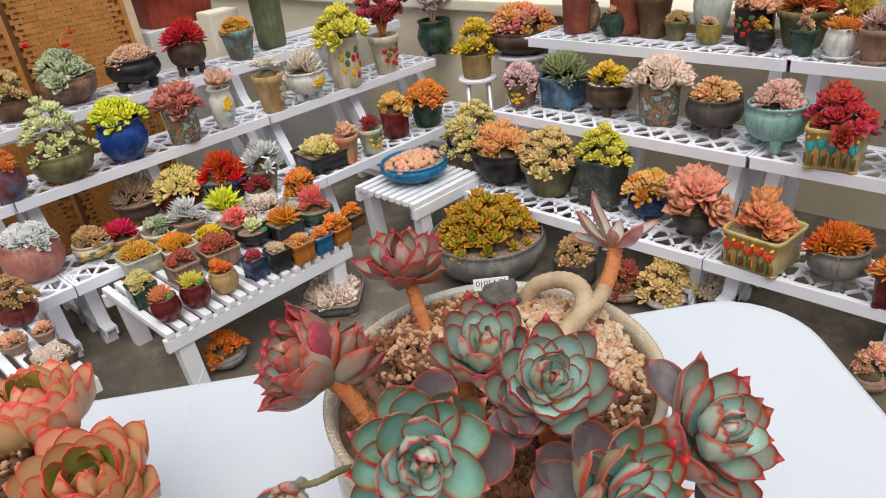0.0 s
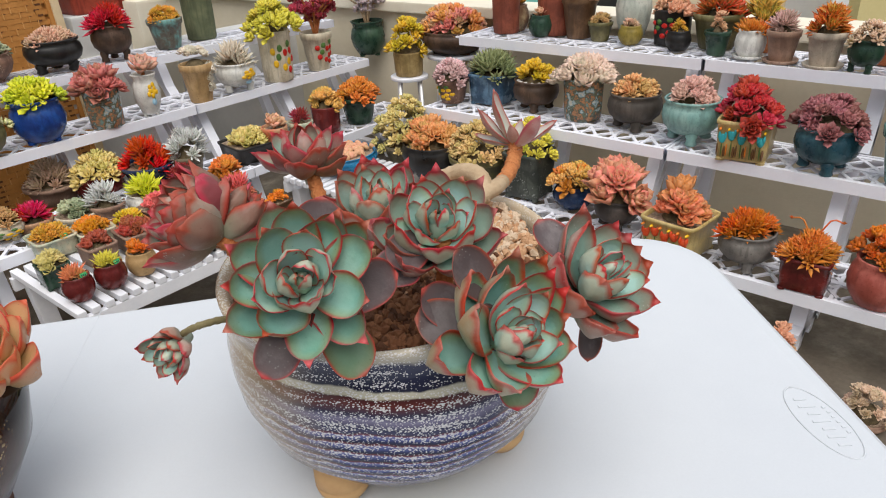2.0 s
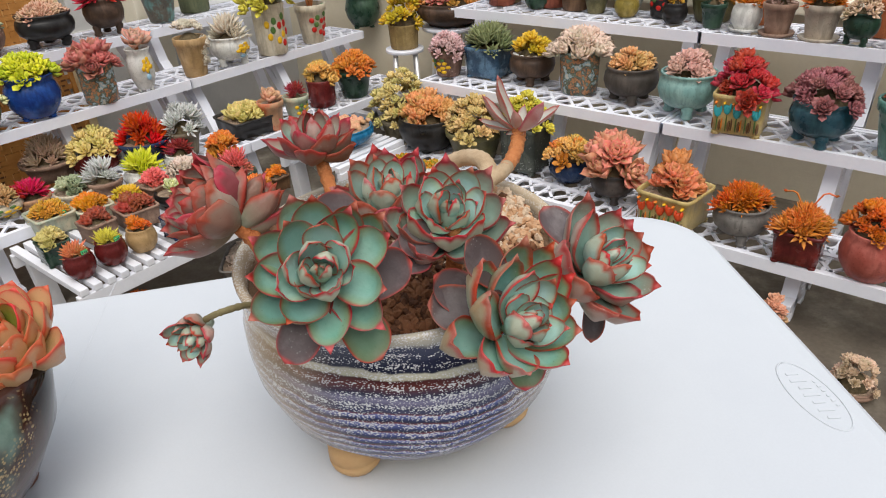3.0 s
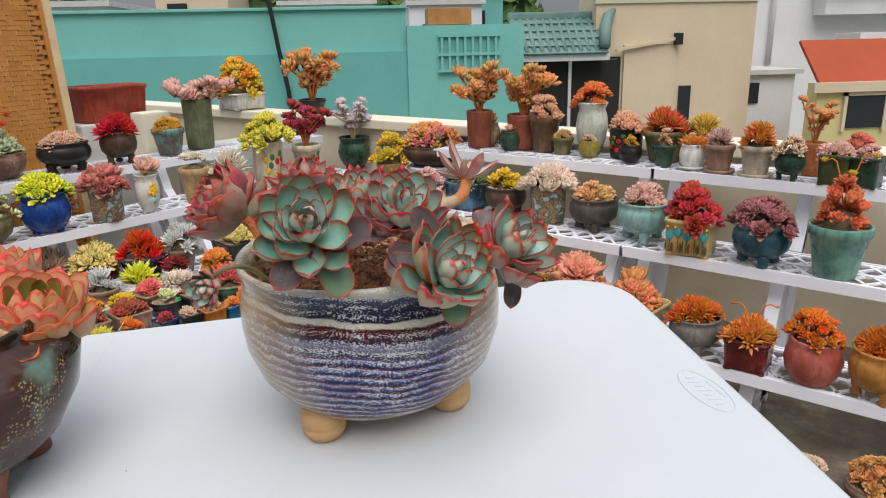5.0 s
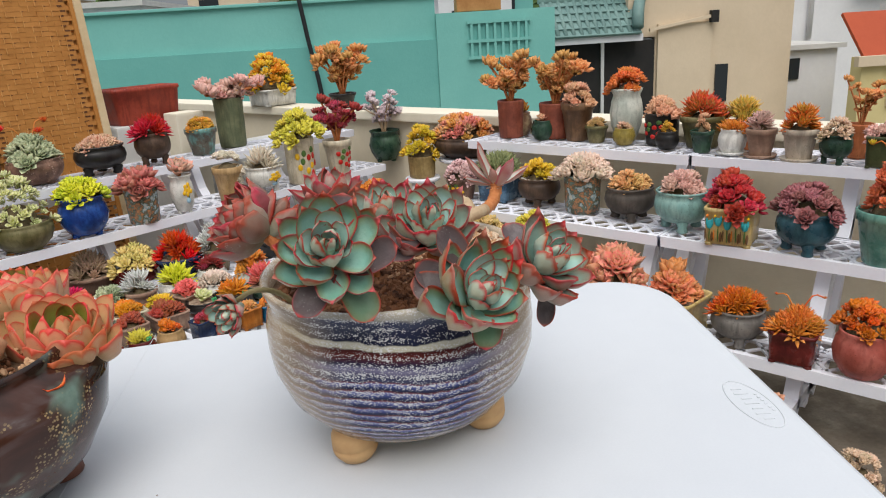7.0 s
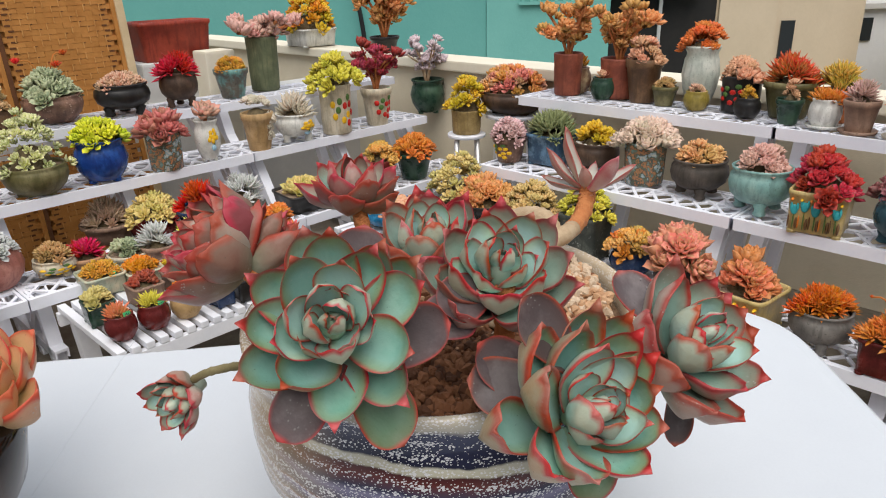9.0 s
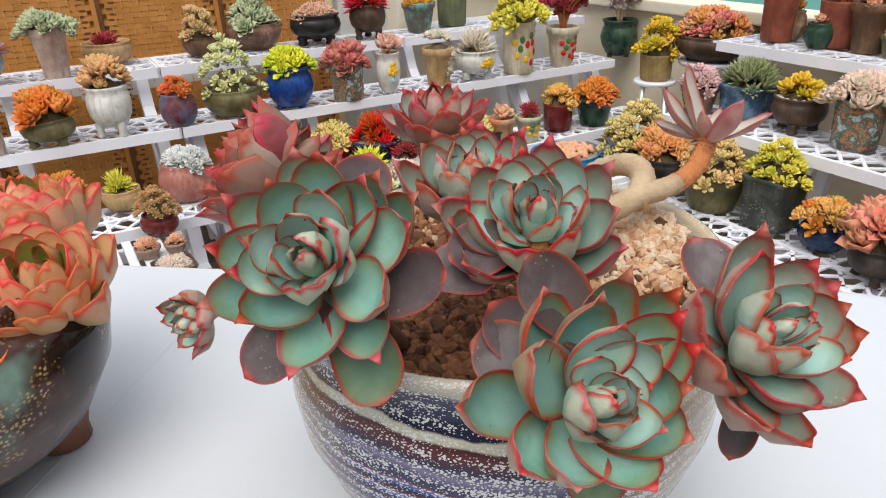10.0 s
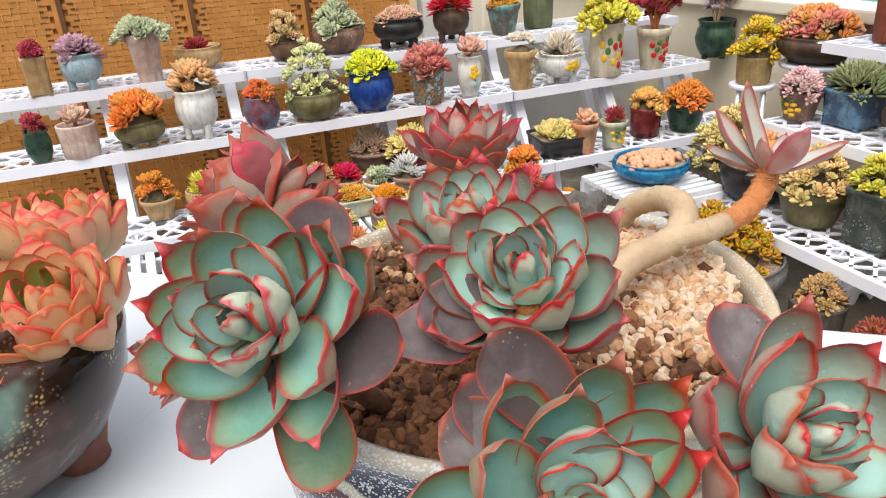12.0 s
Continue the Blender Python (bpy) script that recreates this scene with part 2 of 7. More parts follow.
def part(name, bm, mat, parent, label="", smooth=False):
    me = bpy.data.meshes.new(name)
    bm.to_mesh(me)
    bm.free()
    if smooth:
        me.polygons.foreach_set("use_smooth", [True] * len(me.polygons))
    me.materials.append(mat)
    return obj(name, me, parent, None, None, label)


def bars(boxes, bevel=0.0):
    """Boxes (matrix, size) as one bmesh, edges bevelled."""
    bm = bmesh.new()
    for m, s in boxes:
        bmesh.ops.create_cube(bm, size=1, matrix=m @ Matrix.Diagonal((*s, 1)))
    if bevel:
        bmesh.ops.bevel(bm, geom=list(bm.edges), offset=bevel, segments=2, affect="EDGES", profile=0.7)
    return bm


def lathe(profile, seg=32, squash=1.0, corner=0.0):
    """A surface of revolution; corner > 0 squares it off with rounded corners."""
    verts, faces = [], []
    for r, z in profile:
        for i in range(seg):
            a = 2 * math.pi * i / seg
            k = 1.0
            if corner:
                k = 0.92 / (abs(math.cos(a)) ** corner + abs(math.sin(a)) ** corner) ** (1 / corner)
            verts.append((r * k * math.cos(a), r * k * squash * math.sin(a), z))
    for j in range(len(profile) - 1):
        for i in range(seg):
            a, b = j * seg + i, j * seg + (i + 1) % seg
            faces.append((a, b, b + seg, a + seg))
    faces.append(tuple(range(seg))[::-1])
    return verts, faces


def tube(points, radii, seg=10, rings=0.0):
    """A round limb through the points, with ring scars."""
    verts, faces = [], []
    pts = [Vector(p) for p in points]
    for j, p in enumerate(pts):
        d = (pts[min(j + 1, len(pts) - 1)] - pts[max(j - 1, 0)]).normalized()
        x = d.orthogonal().normalized() if abs(d.z) > 0.999 else d.cross(Vector((0, 0, 1))).normalized()
        y = d.cross(x)
        r = radii[j] * (1 + rings * (1 if j % 2 else -1))
        for i in range(seg):
            a = 2 * math.pi * i / seg
            verts.append(p + x * (r * math.cos(a)) + y * (r * math.sin(a)))
    for j in range(len(pts) - 1):
        for i in range(seg):
            a, b = j * seg + i, j * seg + (i + 1) % seg
            faces.append((a, b, b + seg, a + seg))
    faces.append(tuple(range(seg))[::-1])
    faces.append(tuple(range((len(pts) - 1) * seg, len(pts) * seg)))
    return verts, faces


def smooth_path(points, n):
    """n points along a curve through the given points."""
    pts = [Vector(p) for p in points]
    res = []
    for k in range(n):
        u = k / (n - 1) * (len(pts) - 1)
        i = min(int(u), len(pts) - 2)
        f = u - i
        p0, p1, p2, p3 = pts[max(i - 1, 0)], pts[i], pts[i + 1], pts[min(i + 2, len(pts) - 1)]
        res.append(0.5 * ((2 * p1) + (p2 - p0) * f + (2 * p0 - 5 * p1 + 4 * p2 - p3) * f * f + (3 * p1 - p0 - 3 * p2 + p3) * f ** 3))
    return res

# ---- the roof terrace and what lies beyond ----
Q = math.sqrt(0.5)


def slab(name, boxes, mat, label, kind="structure", bevel=0.0, parent=None):
    ob = part(name, bars(boxes, bevel), mat, parent, label)
    return tagged(ob, "", "", "", kind) if not parent else ob


def along_right(s, d, z=0.0, turn=0.0):
    """A pose in the right stand's own axes: x along it away from the corner, y away from the walkway."""
    return pose(Q * s + Q * d, -Q * s + Q * d, z, 0, 0, -45 + turn)


def along_left(s, d, z=0.0, turn=0.0):
    return pose(Q * s - Q * d, Q * s + Q * d, z, 0, 0, 45 + turn)


slab("floor", [(pose(0, 0.5, -0.1), (9, 9, 0.2))], CONCRETE, "stained grey concrete roof terrace floor")
slab("ground", [(pose(0, 0, -4.2), (900, 900, 0.2))], GROUND, "ground among the houses below the terrace")
slab("wall_right", [(along_right(-0.6, 2.78, 0.34), (9.2, 0.16, 0.68))], PARAPET, "cream rendered parapet wall behind plant stand")
slab("parapet_cap", [(along_right(-0.6, 2.77, 0.705), (9.2, 0.22, 0.05))], PARAPET_CAP, "pale painted parapet coping", bevel=0.008)
slab("wall_left", [(along_left(0.9, 3.2, 0.31), (3.4, 0.12, 0.62))], GREY_WALL, "grey rendered low wall behind plant stand")
slab("wall_back", [(pose(0, -3.9, 0.5), (9, 0.2, 1.0)), (pose(4.4, -1.5, 0.4), (0.2, 5, 0.8)), (pose(-4.4, -1.5, 0.4), (0.2, 5, 0.8))], PARAPET,
     "cream rendered parapet closing the terrace")


# the rattan screen behind the left stand
def rattan_screen(s0, s1, d, top):
    root = tagged(new("rattan_screen"), "tan woven rattan folding screen in pale pine frame", "screen")
    root.matrix_basis = along_left((s0 + s1) / 2, d, 0.0) @ pose(0, 0, 0, -5, 0, 0)
    w = s1 - s0
    n = max(1, round(w / 0.46))
    for k in range(n):
        x0 = -w / 2 + w * k / n
        pw = w / n - 0.035
        xc = x0 + w / n / 2
        part("backing", bars([(pose(xc, 0.012, top / 2), (pw, 0.004, top))]), RATTAN, root)
        # flat strips woven level, upright ties at the staggered joints, and dark slips that paint the shade of notches
        # and of a hole column down each side
        boxes, ties, shade_slips = [], [], []
        rows = int(top / 0.021)
        for i in range(rows):
            z = 0.012 + i * 0.021
            cells = 7
            for j in range(cells):
                cx = x0 + 0.0175 + pw * (j + 0.5) / cells + (0.25 if i % 2 else -0.25) * pw / cells
                jig = 0.003 * math.sin(i * 1.7 + j * 2.3)
                boxes.append((pose(cx, 0.4 * jig, z + jig * 0.3, 3 * math.sin(i + 2 * j), 0, 0.8 * math.sin(2 * i + j)), (pw / cells * 0.99, 0.006, 0.0204)))
                if j and (i + 2 * j) % 3:
                    ties.append((pose(cx - pw / cells / 2, -0.005, z), (0.0035, 0.003, 0.026)))
                    shade_slips.append((pose(cx - pw / cells / 2 + 0.006, -0.0022, z + 0.0105), (0.010, 0.003, 0.0028)))
            for sx in (x0 + 0.048 + 0.010 * (i % 2), x0 + w / n - 0.048 - 0.010 * (i % 2)):
                shade_slips.append((pose(sx, -0.0028, z + 0.010), (0.021, 0.003, 0.0075)))
        part("weave", bars(boxes), RATTAN, root)
        part("tie", bars(ties), RATTAN_PALE, root, "pale upright ties of the weave")["kind"] = "stuff"
        part("gap", bars(shade_slips), RATTAN_DARK, root, "dark slips standing for shaded notches and holes in weave")["kind"] = "stuff"
        for sx in (x0 + 0.009, x0 + w / n - 0.009):
            part("post", bars([(pose(sx, 0, top / 2), (0.018, 0.024, top + 0.02))], 0.003), RATTAN_DARK if 0 < k < n and sx < x0 + 0.1 else RATTAN, root)
    part("end_post", bars([(pose(w / 2 + 0.016, -0.006, top / 2), (0.034, 0.03, top + 0.04))], 0.004), PALE_WOOD, root, "pale pine end post")


rattan_screen(-1.0, 1.36, 3.10, 1.75)


# ---- plant stands: three lattice tiers on splayed legs ----
def lattice_tier(length, depth):
    boxes = [(pose(0, -depth / 2 + 0.005, -0.016), (length, 0.010, 0.036)), (pose(0, depth / 2 - 0.005, -0.016), (length, 0.010, 0.036)),
             (pose(-length / 2 + 0.004, 0, -0.016), (0.008, depth, 0.036)), (pose(length / 2 - 0.004, 0, -0.016), (0.008, depth, 0.036))]
    for y in (-0.5, 0, 0.5):
        boxes.append((pose(0, y * (depth - 0.03), -0.005), (length, 0.020, 0.008)))
    n = int(length / 0.036)
    for i in range(n):
        x = -length / 2 + length * (i + 0.5) / n
        for y in (-0.25, 0.25):
            a = 38 if (i + (y > 0)) % 2 else -38
            boxes.append((pose(x, y * depth, -0.006, 0, 0, a), (0.0105, depth * 0.55, 0.006)))
            if i % 3 == 0:
                boxes.append((pose(x, y * (depth - 0.02), -0.007), (0.010, depth * 0.46, 0.006)))
    bm = bars(boxes)
    me = bpy.data.meshes.new("tier")
    bm.to_mesh(me)
    bm.free()
    me.materials.append(PLASTIC)
    return me


DEPTH = 0.25
TIER = lattice_tier(0.996, DEPTH)


def leg_mesh(d0, z0, d1, z1, name):
    """A slanting ribbed leg in the stand's cross-section."""
    a = math.degrees(math.atan2(z1 - z0, d1 - d0))
    n = math.hypot(z1 - z0, d1 - d0)
    m = pose(0, (d0 + d1) / 2, (z0 + z1) / 2, a, 0, 0)
    bm = bars([(m, (0.042, n, 0.010)), (m @ pose(0.018, 0, -0.014), (0.006, n, 0.026)), (m @ pose(-0.018, 0, -0.014), (0.006, n, 0.026))], 0.0015)
    me = bpy.data.meshes.new(name)
    bm.to_mesh(me)
    bm.free()
    me.materials.append(PLASTIC)
    return me


def plant_stand(place, s, tiers, which):
    """tiers: (height, distance of the front edge) from the top down; s: the stand's middle."""
    root = tagged(new("plant_stand"), "white plastic three-tier lattice plant stand on splayed legs", "plant stand", "stands in the corner")
    root.matrix_basis = place(s, tiers[2][1], 0)
    f = tiers[2][1]
    for z, d in tiers:
        obj("tier", TIER, root, pose(0, d - f + DEPTH / 2, z))
    top, mid, low = tiers
    parts = [leg_mesh(0.05, 0.0, low[1] - f + 0.12, low[0] - 0.02, "leg"), leg_mesh(0.01 + DEPTH, 0.0, 0.08, low[0] - 0.02, "leg"),
             leg_mesh(0.16, 0.0, mid[1] - f + 0.10, mid[0] - 0.02, "leg"), leg_mesh(0.40, 0.0, top[1] - f + 0.10, top[0] - 0.02, "leg"),
             leg_mesh(mid[1] - f + 0.02, low[0], mid[1] - f + 0.16, mid[0] - 0.02, "brace"), leg_mesh(top[1] - f + 0.02, mid[0], top[1] - f + 0.16, top[0] - 0.02, "brace"),
             leg_mesh(0.02, 0.06, 0.62, 0.06, "foot_bar")]
    for x in (-0.44, 0.0, 0.44):
        for me in parts:
            obj(me.name.split(".")[0], me, root, pose(x, 0, 0))
    return root


RIGHT_TIERS = ((0.67, 2.32), (0.437, 2.08), (0.20, 1.83))
LEFT_TIERS = ((0.64, 2.76), (0.465, 2.53), (0.26, 2.20))
for s in (-1.27, -0.27, 0.73):
    plant_stand(along_right, s, RIGHT_TIERS, "right")
for s in (2.05, 1.05, 0.05):
    plant_stand(along_left, s, LEFT_TIERS, "left")


# ---- low slatted benches ----
def slatted_bench(m, length, width, height, slats, label, slat_across=True):
    root = tagged(new("slatted_bench"), label, "bench", "low benches")
    root.matrix_basis = m
    n = slats
    for i in range(n):
        if slat_across:
            x = -length / 2 + length * (i + 0.5) / n
            part("slat", bars([(pose(x, 0, height - 0.010), (length / n * 0.62, width, 0.020))], 0.003), WHITE_WOOD, root)
        else:
            y = -width / 2 + width * (i + 0.5) / n
            part("slat", bars([(pose(0, y, height - 0.010), (length, width / n * 0.62, 0.020))], 0.003), WHITE_WOOD, root)
    for sy in (-1, 1):
        part("rail", bars([(pose(0, sy * (width / 2 - 0.012), height - 0.042), (length, 0.022, 0.042))], 0.003), WHITE_WOOD, root)
        for sx in (-1, 1):
            part("leg", bars([(pose(sx * (length / 2 - 0.06), sy * (width / 2 - 0.03), (height - 0.05) / 2, 0, sx * 4, 0), (0.052, 0.045, height - 0.045))], 0.004), WHITE_WOOD, root)
    return root

# ---- leaves, rosettes and pots ----
def leaf_mesh(name, w=0.62, thick=0.10, cup=0.18, curl=0.35, tip=0.10, nv=5, nu=1, keel=0.5, widest=0.62, sharp=2.3):
    """A fleshy leaf of length 1 along +x, with margin and underside attributes."""
    verts, faces, margin, below = [], [], [], []

    def half(v):
        if v < widest:
            t = v / widest
            return w / 2 * (0.42 + 0.58 * math.sin(t * math.pi / 2) ** 1.2)
        t = (v - widest) / (1 - widest)
        return w / 2 * max(0.0, 1 - t ** sharp) ** 0.62

    us = [math.sin(math.pi / 2 * i / nu) for i in range(-nu, nu + 1)]
    fine = nu > 2
    rows = [math.sin(math.pi / 2 * i / nv) if fine else i / nv for i in range(nv + 1)]
    rows[-1] = 0.992 if fine else 0.985
    power = 3.4 if fine else 2
    per = len(us) * 2 - 2
    for v in rows:
        hw = half(v)
        zc = curl * v * v * 0.5
        th = thick * (0.55 + 0.45 * math.sin(math.pi * min(1, v * 1.1))) * (1 - 0.75 * max(0, v - 0.7) / 0.3)
        end = max(0, (v - 0.86) / 0.14) ** 2 if fine else max(0, (v - 0.55) / 0.45) ** 1.5
        for u in us:
            verts.append((v, u * hw, zc + cup * 2 * hw * abs(u) ** (1.9 - 0.8 * v * v) * (0.4 + 0.9 * v * v)))
            margin.append(max(abs(u) ** power * (0.62 + 0.36 * v), end * 0.8))
            below.append(0.0)
        for u in us[-2:0:-1]:
            k = 1 - abs(u)
            verts.append((v, u * hw, zc + cup * 2 * hw * abs(u) ** (1.9 - 0.8 * v * v) * (0.4 + 0.9 * v * v) - th * (k ** keel)))
            margin.append(max(abs(u) ** power * (0.62 + 0.36 * v), max(0, (v - 0.5) / 0.5) ** 1.6 * (1 - 0.5 * abs(u)) * 0.9))
            below.append(1.0)
    verts.append((1.0 + tip * 0.7, 0, curl * 0.5 + tip * 0.25))
    margin.append(1.1)
    below.append(0.3)
    last = (len(rows) - 1) * per
    for j in range(len(rows) - 1):
        for i in range(per):
            a, b = j * per + i, j * per + (i + 1) % per
            faces.append((a, a + per, b + per, b))
    for i in range(per):
        faces.append((last + i, len(verts) - 1, last + (i + 1) % per))
    return verts, faces, margin, below


def leaf_pose(i, n, inner=80, outer=5, grow=0.38, power=0.8, spin=0.0, jitter=0.0, rise=0.16, ease=0.75, spread=0.05, reach=1.0):
    """The pose and size of leaf i of n in a rosette of radius 1 (axis z): i = 0 is innermost."""
    t = i / max(1, n - 1)
    size = reach * (grow + (1 - grow) * t ** power)
    up = inner + (outer - inner) * t ** ease
    a = i * 137.508 + spin
    if jitter:
        up += random.uniform(-1, 1) * jitter
        a += random.uniform(-1, 1) * jitter
        size *= 1 + random.uniform(-1, 1) * jitter * 0.008
    return pose(0, 0, rise * (1 - t), 0, 0, a) @ pose(0.03 + spread * t, 0, 0, 0, -up, 0) @ Matrix.Scale(size, 4)


def rosette_mesh(name, n, leaf, seed=0, **kw):
    lv, lf, lm, lb = leaf
    random.seed(seed)
    verts, faces, margin, below = [], [], [], []
    for i in range(n):
        m = leaf_pose(i, n, jitter=5, **kw)
        o = len(verts)
        verts += [m @ Vector(v) for v in lv]
        faces += [tuple(k + o for k in f) for f in lf]
        t = i / max(1, n - 1)
        margin += [v * (0.55 + 0.6 * t) + 0.14 * t for v in lm]
        below += lb
    return mesh_of(name, verts, faces, FOLIAGE, True, {"margin": margin, "below": below})


BROAD = leaf_mesh("leaf", 0.80, 0.24, 0.26, 0.40, 0.14, 4, 1, sharp=1.8)
NARROW = leaf_mesh("leaf", 0.30, 0.13, 0.1, 0.36, 0.14, 4, 1, widest=0.4, sharp=1.6)
FAT = leaf_mesh("leaf", 0.52, 0.34, -0.1, 0.3, 0.03, 3, 1, widest=0.6)
ROUND = leaf_mesh("leaf", 0.66, 0.30, 0.16, 0.42, 0.05, 4, 1, widest=0.66, sharp=2.6)
SHAPES = {
    "ros": [rosette_mesh("rosette", 22, BROAD, 1, outer=16, grow=0.55, ease=0.9, spread=0.28, reach=0.72, rise=0.26), rosette_mesh("rosette", 18, BROAD, 2, outer=34, grow=0.6, ease=0.9, spread=0.24, reach=0.78, rise=0.26), rosette_mesh("rosette", 25, BROAD, 3, inner=76, outer=8, grow=0.5, ease=0.9, spread=0.32, reach=0.70, rise=0.3)],
    "spiky": [rosette_mesh("rosette", 24, NARROW, 4, outer=24, grow=0.5), rosette_mesh("rosette", 20, NARROW, 5, outer=40, grow=0.55), rosette_mesh("rosette", 26, NARROW, 6, outer=12, grow=0.5)],
    "plump": [rosette_mesh("rosette", 15, ROUND, 11, outer=14, grow=0.5, ease=0.9, spread=0.20, reach=0.80, rise=0.26), rosette_mesh("rosette", 13, ROUND, 12, outer=24, grow=0.55, ease=0.9, spread=0.2, reach=0.82, rise=0.24), rosette_mesh("rosette", 17, ROUND, 13, inner=78, outer=6, grow=0.46, ease=0.9, spread=0.24, reach=0.78, rise=0.30)],
    "bead": [rosette_mesh("sprig", 11, FAT, 7, outer=15, grow=0.6), rosette_mesh("sprig", 9, FAT, 8, outer=5, grow=0.7), rosette_mesh("sprig", 13, FAT, 9, outer=25, grow=0.6)],
}

# the larger shelf rosettes are built leaf by leaf: three tones from heart to outer leaf
LEAF_TONES = [mesh_of("leaf", BROAD[0], BROAD[1], FOLIAGE, True, {"margin": [v * (0.55 + 0.6 * t) + 0.14 * t for v in BROAD[2]], "below": BROAD[3]}) for t in (0.1, 0.5, 0.95)]
ROSETTE_FORMS = [(22, dict(outer=16, grow=0.55, ease=0.9, spread=0.28, reach=0.72, rise=0.26)), (18, dict(outer=34, grow=0.6, ease=0.9, spread=0.24, reach=0.78, rise=0.26)), (25, dict(inner=76, outer=8, grow=0.5, ease=0.9, spread=0.32, reach=0.70, rise=0.3))]
core_v, core_f = lathe([(0.10, -0.22), (0.30, -0.02), (0.18, 0.12), (0.05, 0.28), (0.002, 0.32)], 8)
CORE = mesh_of("rosette", core_v, core_f, FOLIAGE, True, {"margin": [0.1] * 40, "below": [0.0] * 40})


def leafy_rosette(root, m, k, mat):
    count, form = ROSETTE_FORMS[k % 3]
    core = obj("rosette", CORE, root, m, mat)
    for i in range(count):
        obj("leaf", LEAF_TONES[min(2, 3 * i // count)], core, leaf_pose(i, count, jitter=5, **form), mat)


ball_v, ball_f = lathe([(0.35, -0.55), (0.86, -0.3), (1.0, 0.0), (0.88, 0.38), (0.52, 0.64), (0.12, 0.66), (0.02, 0.58)], 12)
SHAPES["ball"] = [mesh_of("stone_plant", ball_v, ball_f, FOLIAGE, True, {"margin": [0.1] * 60 + [0.5] * 24, "below": [0.0] * 84})] * 3
BIG_ROSETTE = 0.052

